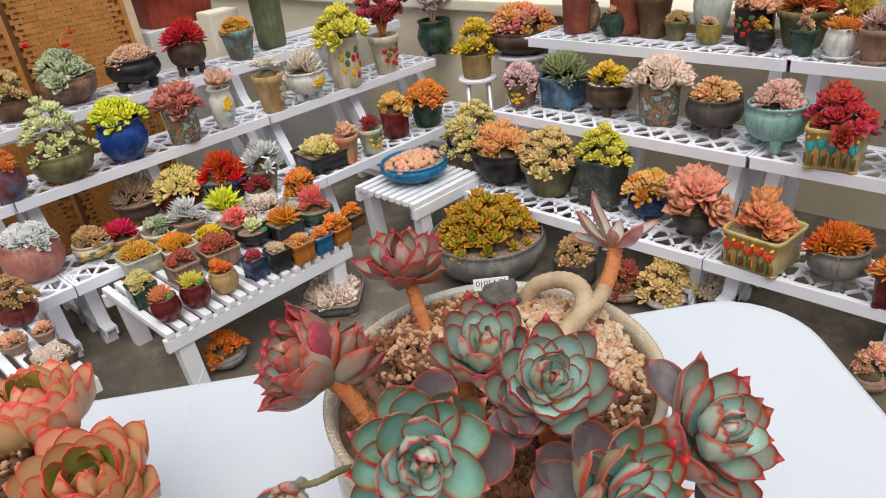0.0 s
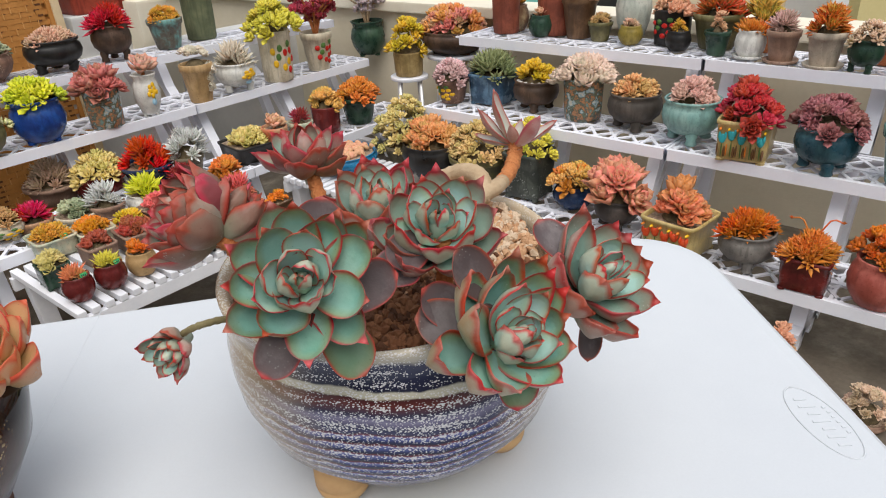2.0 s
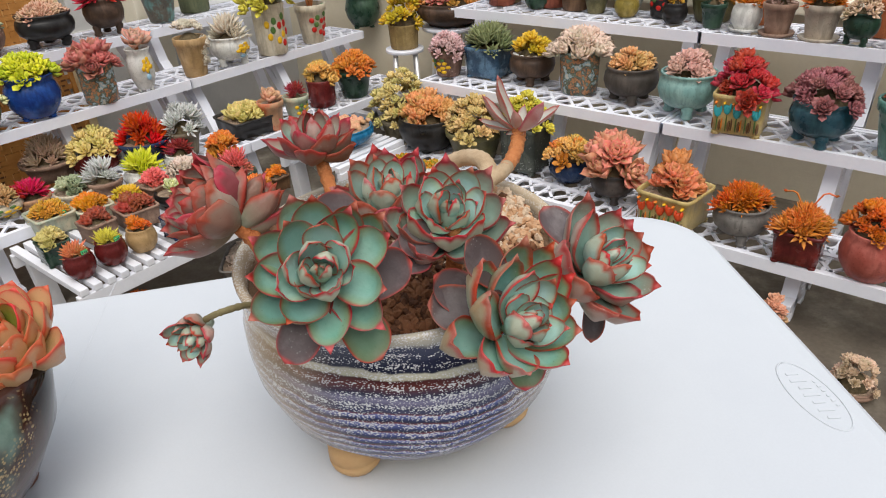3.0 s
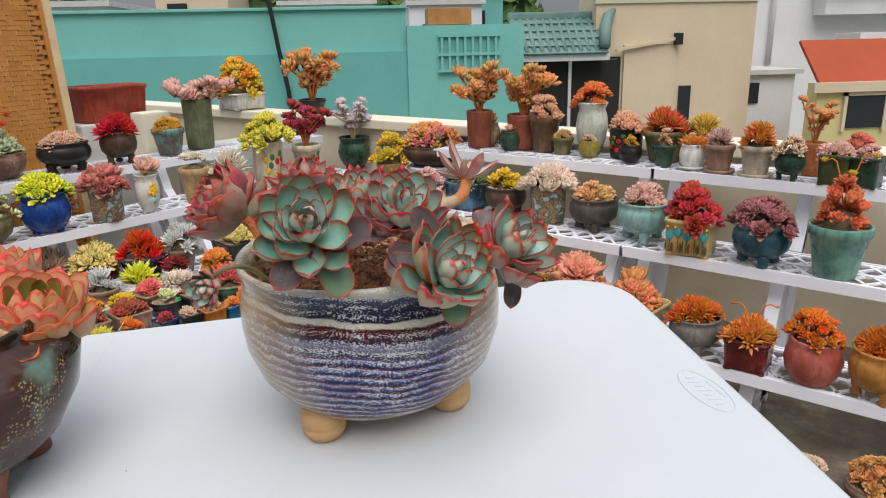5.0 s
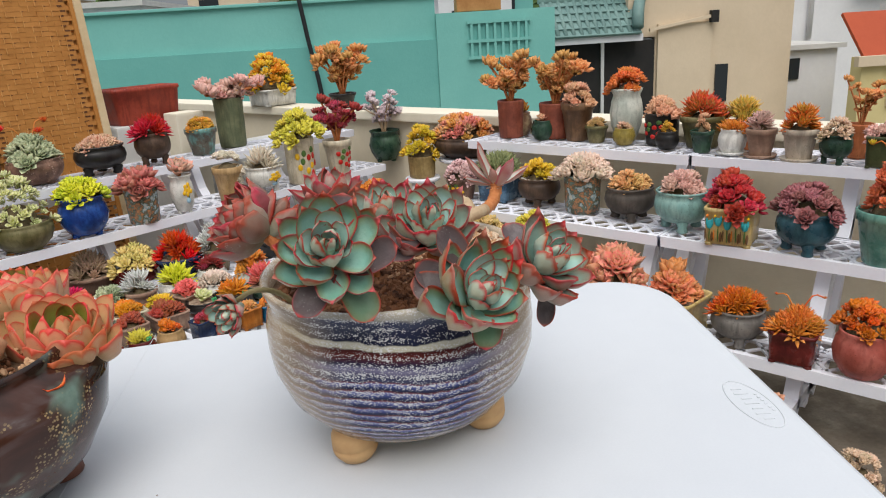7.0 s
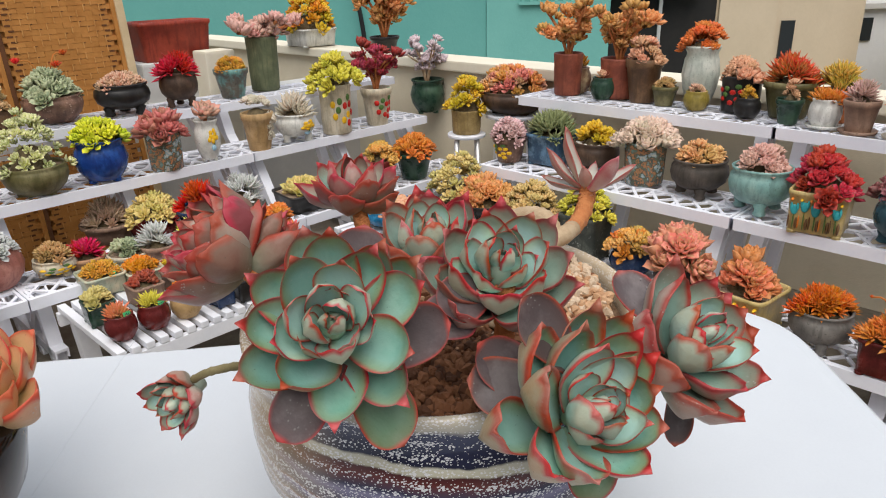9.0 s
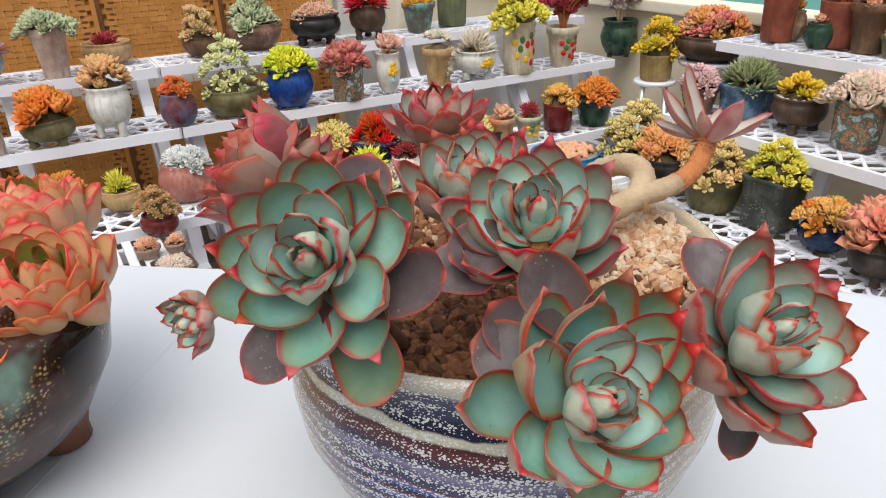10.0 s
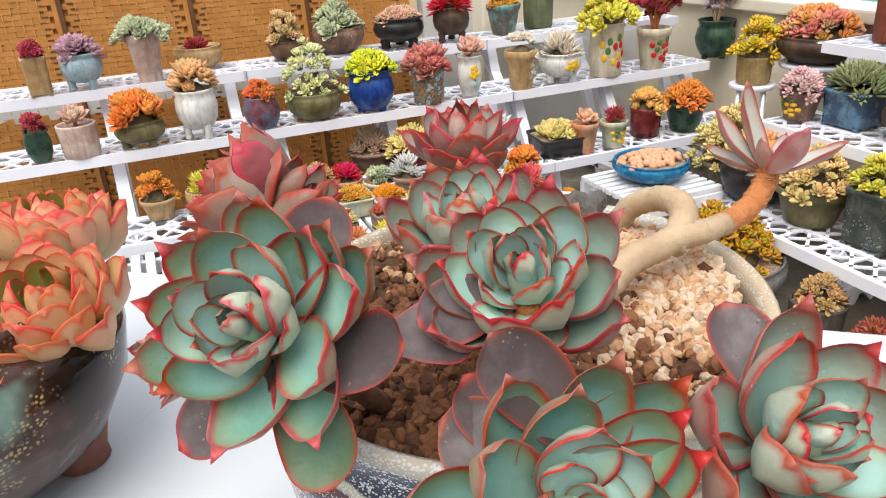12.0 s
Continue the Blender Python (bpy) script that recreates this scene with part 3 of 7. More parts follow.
# plant colours: body, margin, underside
SKINS = {
    "olive_pink": ((0.22, 0.24, 0.10), (0.45, 0.30, 0.16)), "bluegreen": ((0.19, 0.25, 0.16), (0.32, 0.34, 0.22)),
    "pinkbrown": ((0.36, 0.17, 0.1), (0.58, 0.33, 0.24)), "crimson": ((0.24, 0.015, 0.025), (0.4, 0.02, 0.04)),
    "goldbrown": ((0.3, 0.17, 0.03), (0.48, 0.25, 0.05)), "pinkbeige": ((0.46, 0.26, 0.20), (0.60, 0.30, 0.26)),
    "darkred": ((0.14, 0.03, 0.03), (0.26, 0.03, 0.04)), "purplegrey": ((0.20, 0.14, 0.17), (0.32, 0.18, 0.22)),
    "orangered": ((0.46, 0.10, 0.03), (0.62, 0.14, 0.05)), "lightgreen": ((0.34, 0.38, 0.12), (0.60, 0.56, 0.30)),
    "lime": ((0.34, 0.40, 0.03), (0.48, 0.50, 0.06)), "darkrose": ((0.22, 0.065, 0.055), (0.36, 0.13, 0.1)),
    "greypink": ((0.30, 0.27, 0.20), (0.48, 0.24, 0.18)), "palepink": ((0.58, 0.36, 0.27), (0.70, 0.46, 0.38)),
    "yellowgreen": ((0.34, 0.32, 0.05), (0.50, 0.43, 0.08)), "paleash": ((0.36, 0.34, 0.33), (0.46, 0.38, 0.40)),
    "greenpink": ((0.28, 0.34, 0.20), (0.58, 0.26, 0.22)), "orangebrown": ((0.42, 0.17, 0.03), (0.55, 0.16, 0.04)),
    "peach": ((0.50, 0.32, 0.14), (0.51, 0.28, 0.14)), "silver": ((0.36, 0.39, 0.33), (0.56, 0.56, 0.5)),
    "brown_green": ((0.24, 0.17, 0.07), (0.36, 0.22, 0.10)), "scarlet": ((0.60, 0.035, 0.01), (0.74, 0.05, 0.01)),
    "palelime": ((0.48, 0.44, 0.13), (0.50, 0.39, 0.16)), "tanpink": ((0.44, 0.24, 0.14), (0.54, 0.28, 0.18)),
    "creamorange": ((0.51, 0.42, 0.22), (0.52, 0.28, 0.08)), "orange": ((0.50, 0.22, 0.05), (0.66, 0.18, 0.05)),
    "creamyellow": ((0.51, 0.43, 0.17), (0.53, 0.40, 0.18)), "creamyellow2": ((0.51, 0.41, 0.18), (0.52, 0.34, 0.16)),
    "yellow": ((0.52, 0.34, 0.03), (0.53, 0.33, 0.05)),
    "tanorange": ((0.52, 0.26, 0.09), (0.62, 0.24, 0.10)), "yelloworange": ((0.52, 0.26, 0.04), (0.52, 0.17, 0.03)),
    "redgreen": ((0.19, 0.16, 0.04), (0.5, 0.07, 0.035)), "greenyellow": ((0.28, 0.3, 0.07), (0.56, 0.32, 0.08)),
    "lavender": ((0.36, 0.31, 0.22), (0.42, 0.28, 0.25)), "greenred": ((0.34, 0.34, 0.07), (0.58, 0.13, 0.04)),
    "beige": ((0.42, 0.34, 0.2), (0.62, 0.36, 0.27)), "peachorange": ((0.50, 0.26, 0.08), (0.51, 0.22, 0.09)),
    "redpink": ((0.52, 0.17, 0.10), (0.60, 0.14, 0.11)), "pinklilac": ((0.52, 0.28, 0.26), (0.60, 0.34, 0.34)),
    "darkgrass": ((0.11, 0.15, 0.07), (0.20, 0.22, 0.11)), "palepinkgreen": ((0.48, 0.46, 0.32), (0.62, 0.38, 0.31)),
    "tan": ((0.46, 0.24, 0.09), (0.58, 0.30, 0.14)), "pink": ((0.66, 0.38, 0.31), (0.68, 0.30, 0.26)),
    "red": ((0.20, 0.022, 0.02), (0.34, 0.03, 0.028)), "purple": ((0.12, 0.05, 0.05), (0.24, 0.09, 0.09)),
    "redyellow": ((0.40, 0.10, 0.04), (0.52, 0.12, 0.06)), "pinkorange": ((0.46, 0.34, 0.17), (0.62, 0.19, 0.13)),
    "salmon": ((0.51, 0.23, 0.11), (0.52, 0.17, 0.08)), "redorange": ((0.34, 0.1, 0.02), (0.58, 0.13, 0.03)),
    "orangegreen": ((0.10, 0.165, 0.012), (0.56, 0.18, 0.012)), "crimson_bloom": ((0.62, 0.06, 0.03), (0.70, 0.08, 0.04)),
    "wine": ((0.12, 0.03, 0.02), (0.26, 0.06, 0.035)), "plumrose": ((0.22, 0.08, 0.08), (0.48, 0.20, 0.14)), "goldpeach": ((0.50, 0.31, 0.07), (0.50, 0.22, 0.08)), "whitepink": ((0.62, 0.48, 0.40), (0.66, 0.40, 0.34)),
}
skins = {}
SKIN_EDGE = {"orangegreen": 0.70, "lime": 0.55, "lightgreen": 0.5, "bluegreen": 0.5, "silver": 0.5, "greenyellow": 0.5, "redgreen": 0.5, "greypink": 0.5, "greenpink": 0.5}      # how far out the margin colour begins
GRIT_LIGHT = mottled("tan_grit_stones", (0.34, 0.24, 0.16), (0.62, 0.48, 0.36), 90, 260, 0.9, 0.3)
TAG_GREEN = mottled("green_tag_plastic", (0.06, 0.42, 0.14), (0.08, 0.50, 0.18), 20, 90, 0.4, 0.05)
TAG_INK = mottled("tag_ink", (0.02, 0.03, 0.05), (0.04, 0.05, 0.07), 20, 90, 0.6, 0.05)
PEBBLE_WHITE = mottled("white_pebble", (0.70, 0.68, 0.63), (0.80, 0.78, 0.74), 30, 120, 0.5, 0.1)
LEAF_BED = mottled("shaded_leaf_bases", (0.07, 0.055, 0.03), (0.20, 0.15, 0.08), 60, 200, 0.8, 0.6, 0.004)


def skin(key):
    if key not in skins:
        body, rim = (tuple(min(0.70, max(0.0, 1.40 * (g + 1.12 * (x - g)))) for x in c) for c in SKINS[key] for g in (sum(c) / 3,))
        skins[key] = leaf_paint("skin_" + key, body, rim, tuple(0.5 * (a + b) for a, b in zip(body, rim)), SKIN_EDGE.get(key, 0.36), 0.40, 0.10, 0.03)
    return skins[key]


POTS = {
    "brown": ((0.10, 0.05, 0.025), (0.20, 0.11, 0.055), 0.4), "brown_floral": ((0.13, 0.07, 0.05), (0.30, 0.17, 0.12), 0.4), "black": ((0.012, 0.011, 0.011), (0.03, 0.027, 0.025), 0.3),
    "darkbrown": ((0.05, 0.03, 0.02), (0.12, 0.07, 0.045), 0.4), "tealdrip": ((0.12, 0.06, 0.035), (0.16, 0.36, 0.33), 0.3), "greenclay": ((0.11, 0.13, 0.07), (0.17, 0.18, 0.10), 0.6),
    "tan": ((0.42, 0.26, 0.11), (0.55, 0.37, 0.19), 0.5), "lightblue": ((0.28, 0.42, 0.48), (0.45, 0.55, 0.56), 0.35), "pinkstone": ((0.48, 0.33, 0.27), (0.68, 0.56, 0.48), 0.5),
    "redblue": ((0.18, 0.035, 0.03), (0.10, 0.16, 0.26), 0.25), "olive": ((0.11, 0.10, 0.035), (0.22, 0.19, 0.09), 0.35), "blue": ((0.008, 0.035, 0.20), (0.02, 0.09, 0.36), 0.18),
    "picture": ((0.42, 0.40, 0.33), (0.60, 0.58, 0.50), 0.3), "white": ((0.66, 0.65, 0.60), (0.78, 0.77, 0.73), 0.3), "cream": ((0.58, 0.50, 0.36), (0.70, 0.63, 0.50), 0.35),
    "darkgreen": ((0.015, 0.045, 0.03), (0.05, 0.10, 0.06), 0.25), "pinkclay": ((0.38, 0.13, 0.10), (0.52, 0.24, 0.19), 0.4), "navy": ((0.01, 0.02, 0.06), (0.03, 0.06, 0.14), 0.2),
    "greybrown": ((0.18, 0.15, 0.10), (0.30, 0.25, 0.17), 0.5), "patterned": ((0.55, 0.35, 0.20), (0.60, 0.15, 0.07), 0.35), "mint": ((0.42, 0.48, 0.36), (0.60, 0.52, 0.36), 0.35),
    "wine": ((0.10, 0.012, 0.012), (0.20, 0.03, 0.025), 0.2), "ribbed": ((0.28, 0.19, 0.07), (0.42, 0.30, 0.13), 0.5), "redbrown": ((0.20, 0.05, 0.03), (0.32, 0.09, 0.05), 0.45),
    "striped": ((0.16, 0.06, 0.03), (0.50, 0.38, 0.22), 0.35), "celadon": ((0.44, 0.48, 0.42), (0.60, 0.61, 0.54), 0.3), "mustard": ((0.24, 0.18, 0.03), (0.40, 0.30, 0.08), 0.3),
    "orangeclay": ((0.42, 0.12, 0.04), (0.52, 0.18, 0.07), 0.6), "clay": ((0.28, 0.17, 0.12), (0.38, 0.25, 0.18), 0.7), "creamclay": ((0.50, 0.43, 0.34), (0.60, 0.52, 0.42), 0.6),
    "greencarved": ((0.05, 0.065, 0.025), (0.11, 0.12, 0.05), 0.3), "bluedrip": ((0.02, 0.05, 0.10), (0.14, 0.26, 0.38), 0.22), "darkgrey": ((0.055, 0.045, 0.038), (0.11, 0.09, 0.075), 0.5),
    "teal": ((0.20, 0.38, 0.36), (0.30, 0.48, 0.44), 0.3), "yellowtulip": ((0.52, 0.38, 0.14), (0.62, 0.48, 0.22), 0.35), "bluegreenpot": ((0.015, 0.06, 0.09), (0.05, 0.14, 0.17), 0.25),
    "tealdark": ((0.08, 0.24, 0.20), (0.20, 0.36, 0.28), 0.25), "darkspeck": ((0.03, 0.035, 0.03), (0.10, 0.11, 0.09), 0.45), "darkornate": ((0.035, 0.03, 0.028), (0.09, 0.07, 0.06), 0.4),
    "greyclay": ((0.14, 0.13, 0.12), (0.23, 0.21, 0.19), 0.55), "redclay": ((0.34, 0.07, 0.05), (0.46, 0.13, 0.10), 0.4), "ochre": ((0.40, 0.16, 0.03), (0.52, 0.24, 0.06), 0.35),
    "planter_red": ((0.27, 0.035, 0.02), (0.38, 0.06, 0.03), 0.4), "brightblue": ((0.01, 0.12, 0.26), (0.02, 0.20, 0.38), 0.2), "floor_grey": ((0.12, 0.115, 0.11), (0.22, 0.21, 0.19), 0.7), "orangebox": ((0.50, 0.15, 0.02), (0.62, 0.24, 0.05), 0.35),
}
glazes = {}


def scene_glaze(name):
    """A painted landscape in small strokes: dark trees, orange roofs, teal hills, pale sky and water."""
    mat, tree, bsdf = nodes_of(name, 0.22)
    strokes = noise_of(tree, 34, 5, 0.62)
    col = ramp_of(tree, strokes.outputs[0], [(0.30, (0.62, 0.60, 0.52)), (0.38, (0.30, 0.45, 0.52)), (0.44, (0.05, 0.10, 0.06)), (0.49, (0.03, 0.03, 0.025)), (0.54, (0.50, 0.17, 0.04)), (0.59, (0.10, 0.07, 0.03)), (0.64, (0.09, 0.22, 0.20)), (0.72, (0.58, 0.54, 0.42))])
    col.color_ramp.interpolation = "CONSTANT"
    fine = mix_of(tree, 0.35, col.outputs[0], mix_of(tree, noise_of(tree, 150, 3, 0.6).outputs[0], (0.02, 0.025, 0.02), (0.5, 0.45, 0.35)))
    tree.links.new(fine, bsdf.inputs["Base Color"])
    return mat


def pot_glaze(key):
    if key == "picture" and key not in glazes:
        glazes[key] = scene_glaze("glaze_painted_scene")
    if key not in glazes:
        c1, c2, rough = POTS[key]
        glazes[key] = glaze("glaze_" + key, c1, c2, rough, 16, {"darkspeck": (0.35, 0.36, 0.33), "brown_floral": (0.5, 0.36, 0.28)}.get(key))
    return glazes[key]


def paint(name, c):
    key = "paint_" + name
    if key not in glazes:
        glazes[key] = mottled(key, c, tuple(min(1, 1.2 * x) for x in c), 40, 200, 0.35, 0.05)
    return glazes[key]


PAINTS = {"yellow": (0.72, 0.42, 0.02), "red": (0.48, 0.02, 0.015), "green": (0.08, 0.16, 0.04), "teal": (0.04, 0.36, 0.40), "orange": (0.66, 0.20, 0.03), "brown": (0.14, 0.07, 0.03), "sky": (0.30, 0.48, 0.60), "tulip_red": (0.60, 0.07, 0.02)}


def pot_profile(style, r, h):
    t = min(0.10 * r + 0.002, 0.008)
    if style == "bowl":
        body = [(0.45, 0.02), (0.62, 0.06), (0.88, 0.32), (1.0, 0.62), (1.0, 0.86), (0.93, 0.93), (0.97, 1.0)]
    elif style == "tripod":
        body = [(0.40, 0.20), (0.68, 0.25), (0.92, 0.42), (1.0, 0.62), (0.96, 0.82), (0.87, 0.90), (0.93, 0.96), (0.95, 1.0)]
    elif style == "cyl":
        body = [(0.84, 0.0), (0.90, 0.03), (0.94, 0.3), (0.96, 0.7), (1.0, 0.96), (1.0, 1.0)]
    elif style == "taper":
        body = [(0.64, 0.0), (0.68, 0.03), (0.80, 0.4), (0.92, 0.80), (1.0, 0.83), (1.02, 1.0)]
    elif style == "square":
        body = [(0.86, 0.04), (0.92, 0.08), (0.96, 0.5), (1.0, 0.9), (1.04, 0.92), (1.04, 1.0)]
    elif style == "urn":
        body = [(0.55, 0.05), (0.66, 0.10), (0.90, 0.32), (1.0, 0.55), (0.90, 0.78), (0.78, 0.88), (0.92, 0.97), (0.95, 1.0)]
    else:
        body = [(0.50, 0.0), (0.66, 0.04), (0.92, 0.30), (1.0, 0.55), (0.92, 0.80), (0.80, 0.92), (0.84, 1.0)]
    prof = [(r * a, h * b) for a, b in body]
    rim = prof[-1][0]
    prof += [(rim - t * 0.5, h + t * 0.3), (rim - t, h), (rim - t * 1.2, h * 0.86)]
    return prof, rim - t * 1.2


def potted(label, at, style, w, h, pot, plant, pw, ph, skin_key, n, face, bloom="", motif="", category="potted succulent", group="shelf succulents", extras=""):
    """A pot with soil and a succulent, standing at a place."""
    random.seed(int(abs(at[0] * 977 + at[1] * 613 + w * 5000) * 10))
    root = tagged(new("potted_succulent"), label, category, group)
    root.matrix_basis = pose(*at, 0, 0, face + random.uniform(-9, 9))
    r = w / 2
    prof, inner = pot_profile(style, r, h)
    verts, faces = lathe(prof, 36 if style != "square" else 48, 1.0, 9.0 if style == "square" else 0.0)
    obj("pot", mesh_of("pot", verts, faces, pot_glaze(pot)), root)
    # feet
    if style in ("tripod", "urn", "square") or (style == "bowl" and r > 0.05):
        count = 4 if style == "square" else 3
        hf = h * (0.30 if style == "tripod" else 0.08)
        rf = r * (0.20 if style == "tripod" else 0.16)
        fp = [(rf * 0.75, 0), (rf * 1.05, hf * 0.12), (rf * 0.8, hf * 0.45), (rf * 1.1, hf * 0.85), (rf * 0.6, hf * 1.1)]
        fv, ff = lathe(fp, 10)
        fm = mesh_of("foot", fv, ff, pot_glaze(pot))
        rr = r * (0.62 if style == "tripod" else 0.60 if style == "square" else 0.5)
        if style == "square":
            rr = r * 0.98
        for k in range(count):
            a = math.radians(45 + 90 * k) if count == 4 else math.radians(-90 + 120 * k + 30)
            obj("foot", fm, root, pose(rr * math.cos(a), rr * math.sin(a), 0))
    # soil with grit
    zs = h * 0.90
    ring = [(0.001, zs + 0.003), (inner * 0.5, zs + 0.002), (inner * 0.985, zs - 0.001)]
    sv, sf = lathe(ring[::-1], 24, 1.0, 9.0 if style == "square" else 0.0)
    obj("soil", mesh_of("soil", sv, sf[:-1], GRIT), root)
    # loose grit lying round the plant
    grains_v, grains_f = [], []
    for k in range(700 if "gravel" in extras else 46):
        a, rr = random.uniform(0, 6.283), inner * (0.62 + 0.36 * math.sqrt(random.random()))
        g, c = random.uniform(0.0016, 0.0034), Vector((rr * math.cos(a), rr * math.sin(a), zs + 0.001))
        o = len(grains_v)
        grains_v += [c + Vector(q) * g for q in ((1, 0, 0), (-0.2, 0.9, 0.1), (-0.9, -0.2, 0), (0.1, -0.9, 0.2), (0.1, 0.1, 0.9))]
        grains_f += [(o + i, o + (i + 1) % 4, o + 4) for i in range(4)]
    obj("grit", mesh_of("grit", grains_v, grains_f, GRIT_LIGHT, False), root, None, None, "", "", "stuff")
    if "tag" in extras:
        part("price_tag", bars([(pose(inner * 0.35, -inner * 0.93, zs + 0.012, -18, 0, 8), (0.020, 0.0008, 0.013))], 0.0003), TAG_GREEN, root, "bright green price tag")
        part("tag_writing", bars([(pose(inner * 0.35 + dx, -inner * 0.93 - 0.0009, zs + 0.012, -18, 0, 8), (0.0025, 0.0006, 0.005)) for dx in (-0.005, 0, 0.005)]), TAG_INK, root, "dark bars of writing")
    if "pebble" in extras:
        for k in range(5):
            a = -1.57 + (k - 2) * 0.42
            bm = bmesh.new()
            bmesh.ops.create_icosphere(bm, subdivisions=2, radius=1, matrix=Matrix.Diagonal((r * 0.13, r * 0.10, r * 0.085, 1)))
            stone = part("pebble", bm, PEBBLE_WHITE, root, "smooth white pebble", True)
            stone.matrix_basis = pose(inner * 0.90 * math.cos(a), inner * 0.90 * math.sin(a), zs + r * 0.06, 0, 0, 40 * k)
    if "saucer" in extras:
        dv, df = lathe([(r * 0.75, 0.0005), (r * 1.0, 0.001), (r * 1.08, 0.010), (r * 1.02, 0.011), (r * 0.7, 0.004), (0.001, 0.004)], 28)
        obj("saucer", mesh_of("saucer", dv, df, pot_glaze(pot)), root)
    # painted motif on the front
    if motif:
        paint_motif(root, motif, r, h, prof, style)
    # the plant
    R, coats = pw / 2, [skin(key) for key in skin_key.split("+")]
    mat = coats[0]
    shapes = SHAPES["ros" if plant in ("ros", "single", "branch", "trail") else "plump" if plant == "mat" else plant]
    if plant == "single":
        obj("stalk", mesh_of("stalk", *tube([(0, 0, zs), (0.002, 0, zs + ph * 0.45)], [R * 0.12, R * 0.10], 8), STEM_WOOD), root)
        leafy_rosette(root, pose(0, 0, zs + ph * 0.30, 20, random.uniform(-8, 8), 0) @ Matrix.Scale(R, 4), 0, mat)
    elif plant == "branch":
        for k in range(n):
            a = 2.4 * k + random.uniform(-0.3, 0.3)
            rad = R * (0.25 + 0.75 * math.sqrt((k + 0.5) / n))
            end = Vector((rad * math.cos(a), rad * math.sin(a), zs + ph * random.uniform(0.42, 0.95)))
            mid = Vector((end.x * 0.35, end.y * 0.35, zs + ph * 0.4))
            path = smooth_path([(end.x * 0.06, end.y * 0.06, zs), mid, end], 6)
            obj("branch", mesh_of("branch", *tube(path, [max(0.0022, R * 0.045)] * 6, 6), ROOT_WOOD if skin_key == "paleash" else STEM_WOOD), root)
            obj("rosette", shapes[k % 3], root, Matrix.Translation(end) @ pose(0, 0, 0, -22 * math.sin(a), 22 * math.cos(a), 40 * k) @ Matrix.Scale(R * random.uniform(0.34, 0.50), 4), mat, "", "", "stuff")
            for j in range(3):
                at2 = path[2 + j] + Vector((random.uniform(-1, 1), random.uniform(-1, 1), random.uniform(-0.2, 0.6))) * R * 0.22
                obj("rosette", shapes[(k + j) % 3], root, Matrix.Translation(at2) @ pose(0, 0, 0, random.uniform(-50, 50), random.uniform(-50, 50), 70 * j) @ Matrix.Scale(R * random.uniform(0.22, 0.36), 4), mat, "", "", "stuff")
    else:
        # a low uneven heap of rosettes of several sizes, some leaning over the rim
        n = round(n * 1.7)
        size = R * min(0.62, 1.82 / math.sqrt(n))
        if plant == "spiky":
            size *= 1.25
        if plant in ("ball", "mat"):
            size = R * (1.02 if plant == "ball" else 1.80) / math.sqrt(n)
        wide, high = max(R * 0.3, R - size * 0.55), max(0.004, 0.88 * ph - size * (0.85 if plant == "spiky" else 0.55))
        lean = random.uniform(0, 6.28)
        for k in range(n):
            mat = coats[(k * 5 // 3) % len(coats)]
            a = 2.39996 * k + random.uniform(-1, 1) * (0.3 if n < 20 else 0.08)
            q = math.sqrt((k + 0.45) / n) * random.uniform(0.9, 1.06)
            lump = 1 + (0.04 if plant == "mat" else 0.22) * math.sin(2 * a + lean) * q
            rad = wide * q * lump
            z = zs + 0.004 + high * max(0.0, 1 - q ** 2.6) * random.uniform(0.8, 1.12) + random.uniform(-0.10, 0.16) * size + 0.10 * high * math.cos(a - lean) * q
            z = max(z, zs + 0.14 * size)
            tilt = (30 if plant == "mat" else 56) * q ** 1.4 + random.uniform(-14, 14)
            if plant == "trail" and k > n // 2:
                rad, z, tilt = R * 0.8 * random.uniform(0.8, 1.05), zs - ph * random.uniform(0.0, 0.9), 80
                a = -1.3 + 0.2 * (k % 5)
            m = pose(rad * math.cos(a), rad * math.sin(a), z) @ Matrix.Rotation(math.radians(tilt), 4, Vector((-math.sin(a), math.cos(a), 0))) @ pose(0, 0, -size * 0.2, 0, 0, 57 * k)
            full = size * random.uniform(0.68, 1.22)
            if plant in ("ros", "trail") and full > BIG_ROSETTE:
                leafy_rosette(root, m @ Matrix.Scale(full, 4), k, mat)
                continue
            obj({"bead": "sprig", "ball": "stone_plant"}.get(plant, "rosette"), shapes[k % 3], root, m @ Matrix.Scale(size * (random.uniform(0.9, 1.1) if plant == "ball" else random.uniform(0.68, 1.22)), 4), mat, "", "", "stuff" if plant != "ball" else "")
        # the packed stems and leaf bases under them, coloured dark to stand for shade
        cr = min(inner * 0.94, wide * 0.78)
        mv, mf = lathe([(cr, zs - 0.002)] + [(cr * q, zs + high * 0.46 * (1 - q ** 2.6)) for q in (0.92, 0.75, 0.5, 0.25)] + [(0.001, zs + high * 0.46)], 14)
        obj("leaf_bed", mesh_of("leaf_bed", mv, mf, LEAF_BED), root)
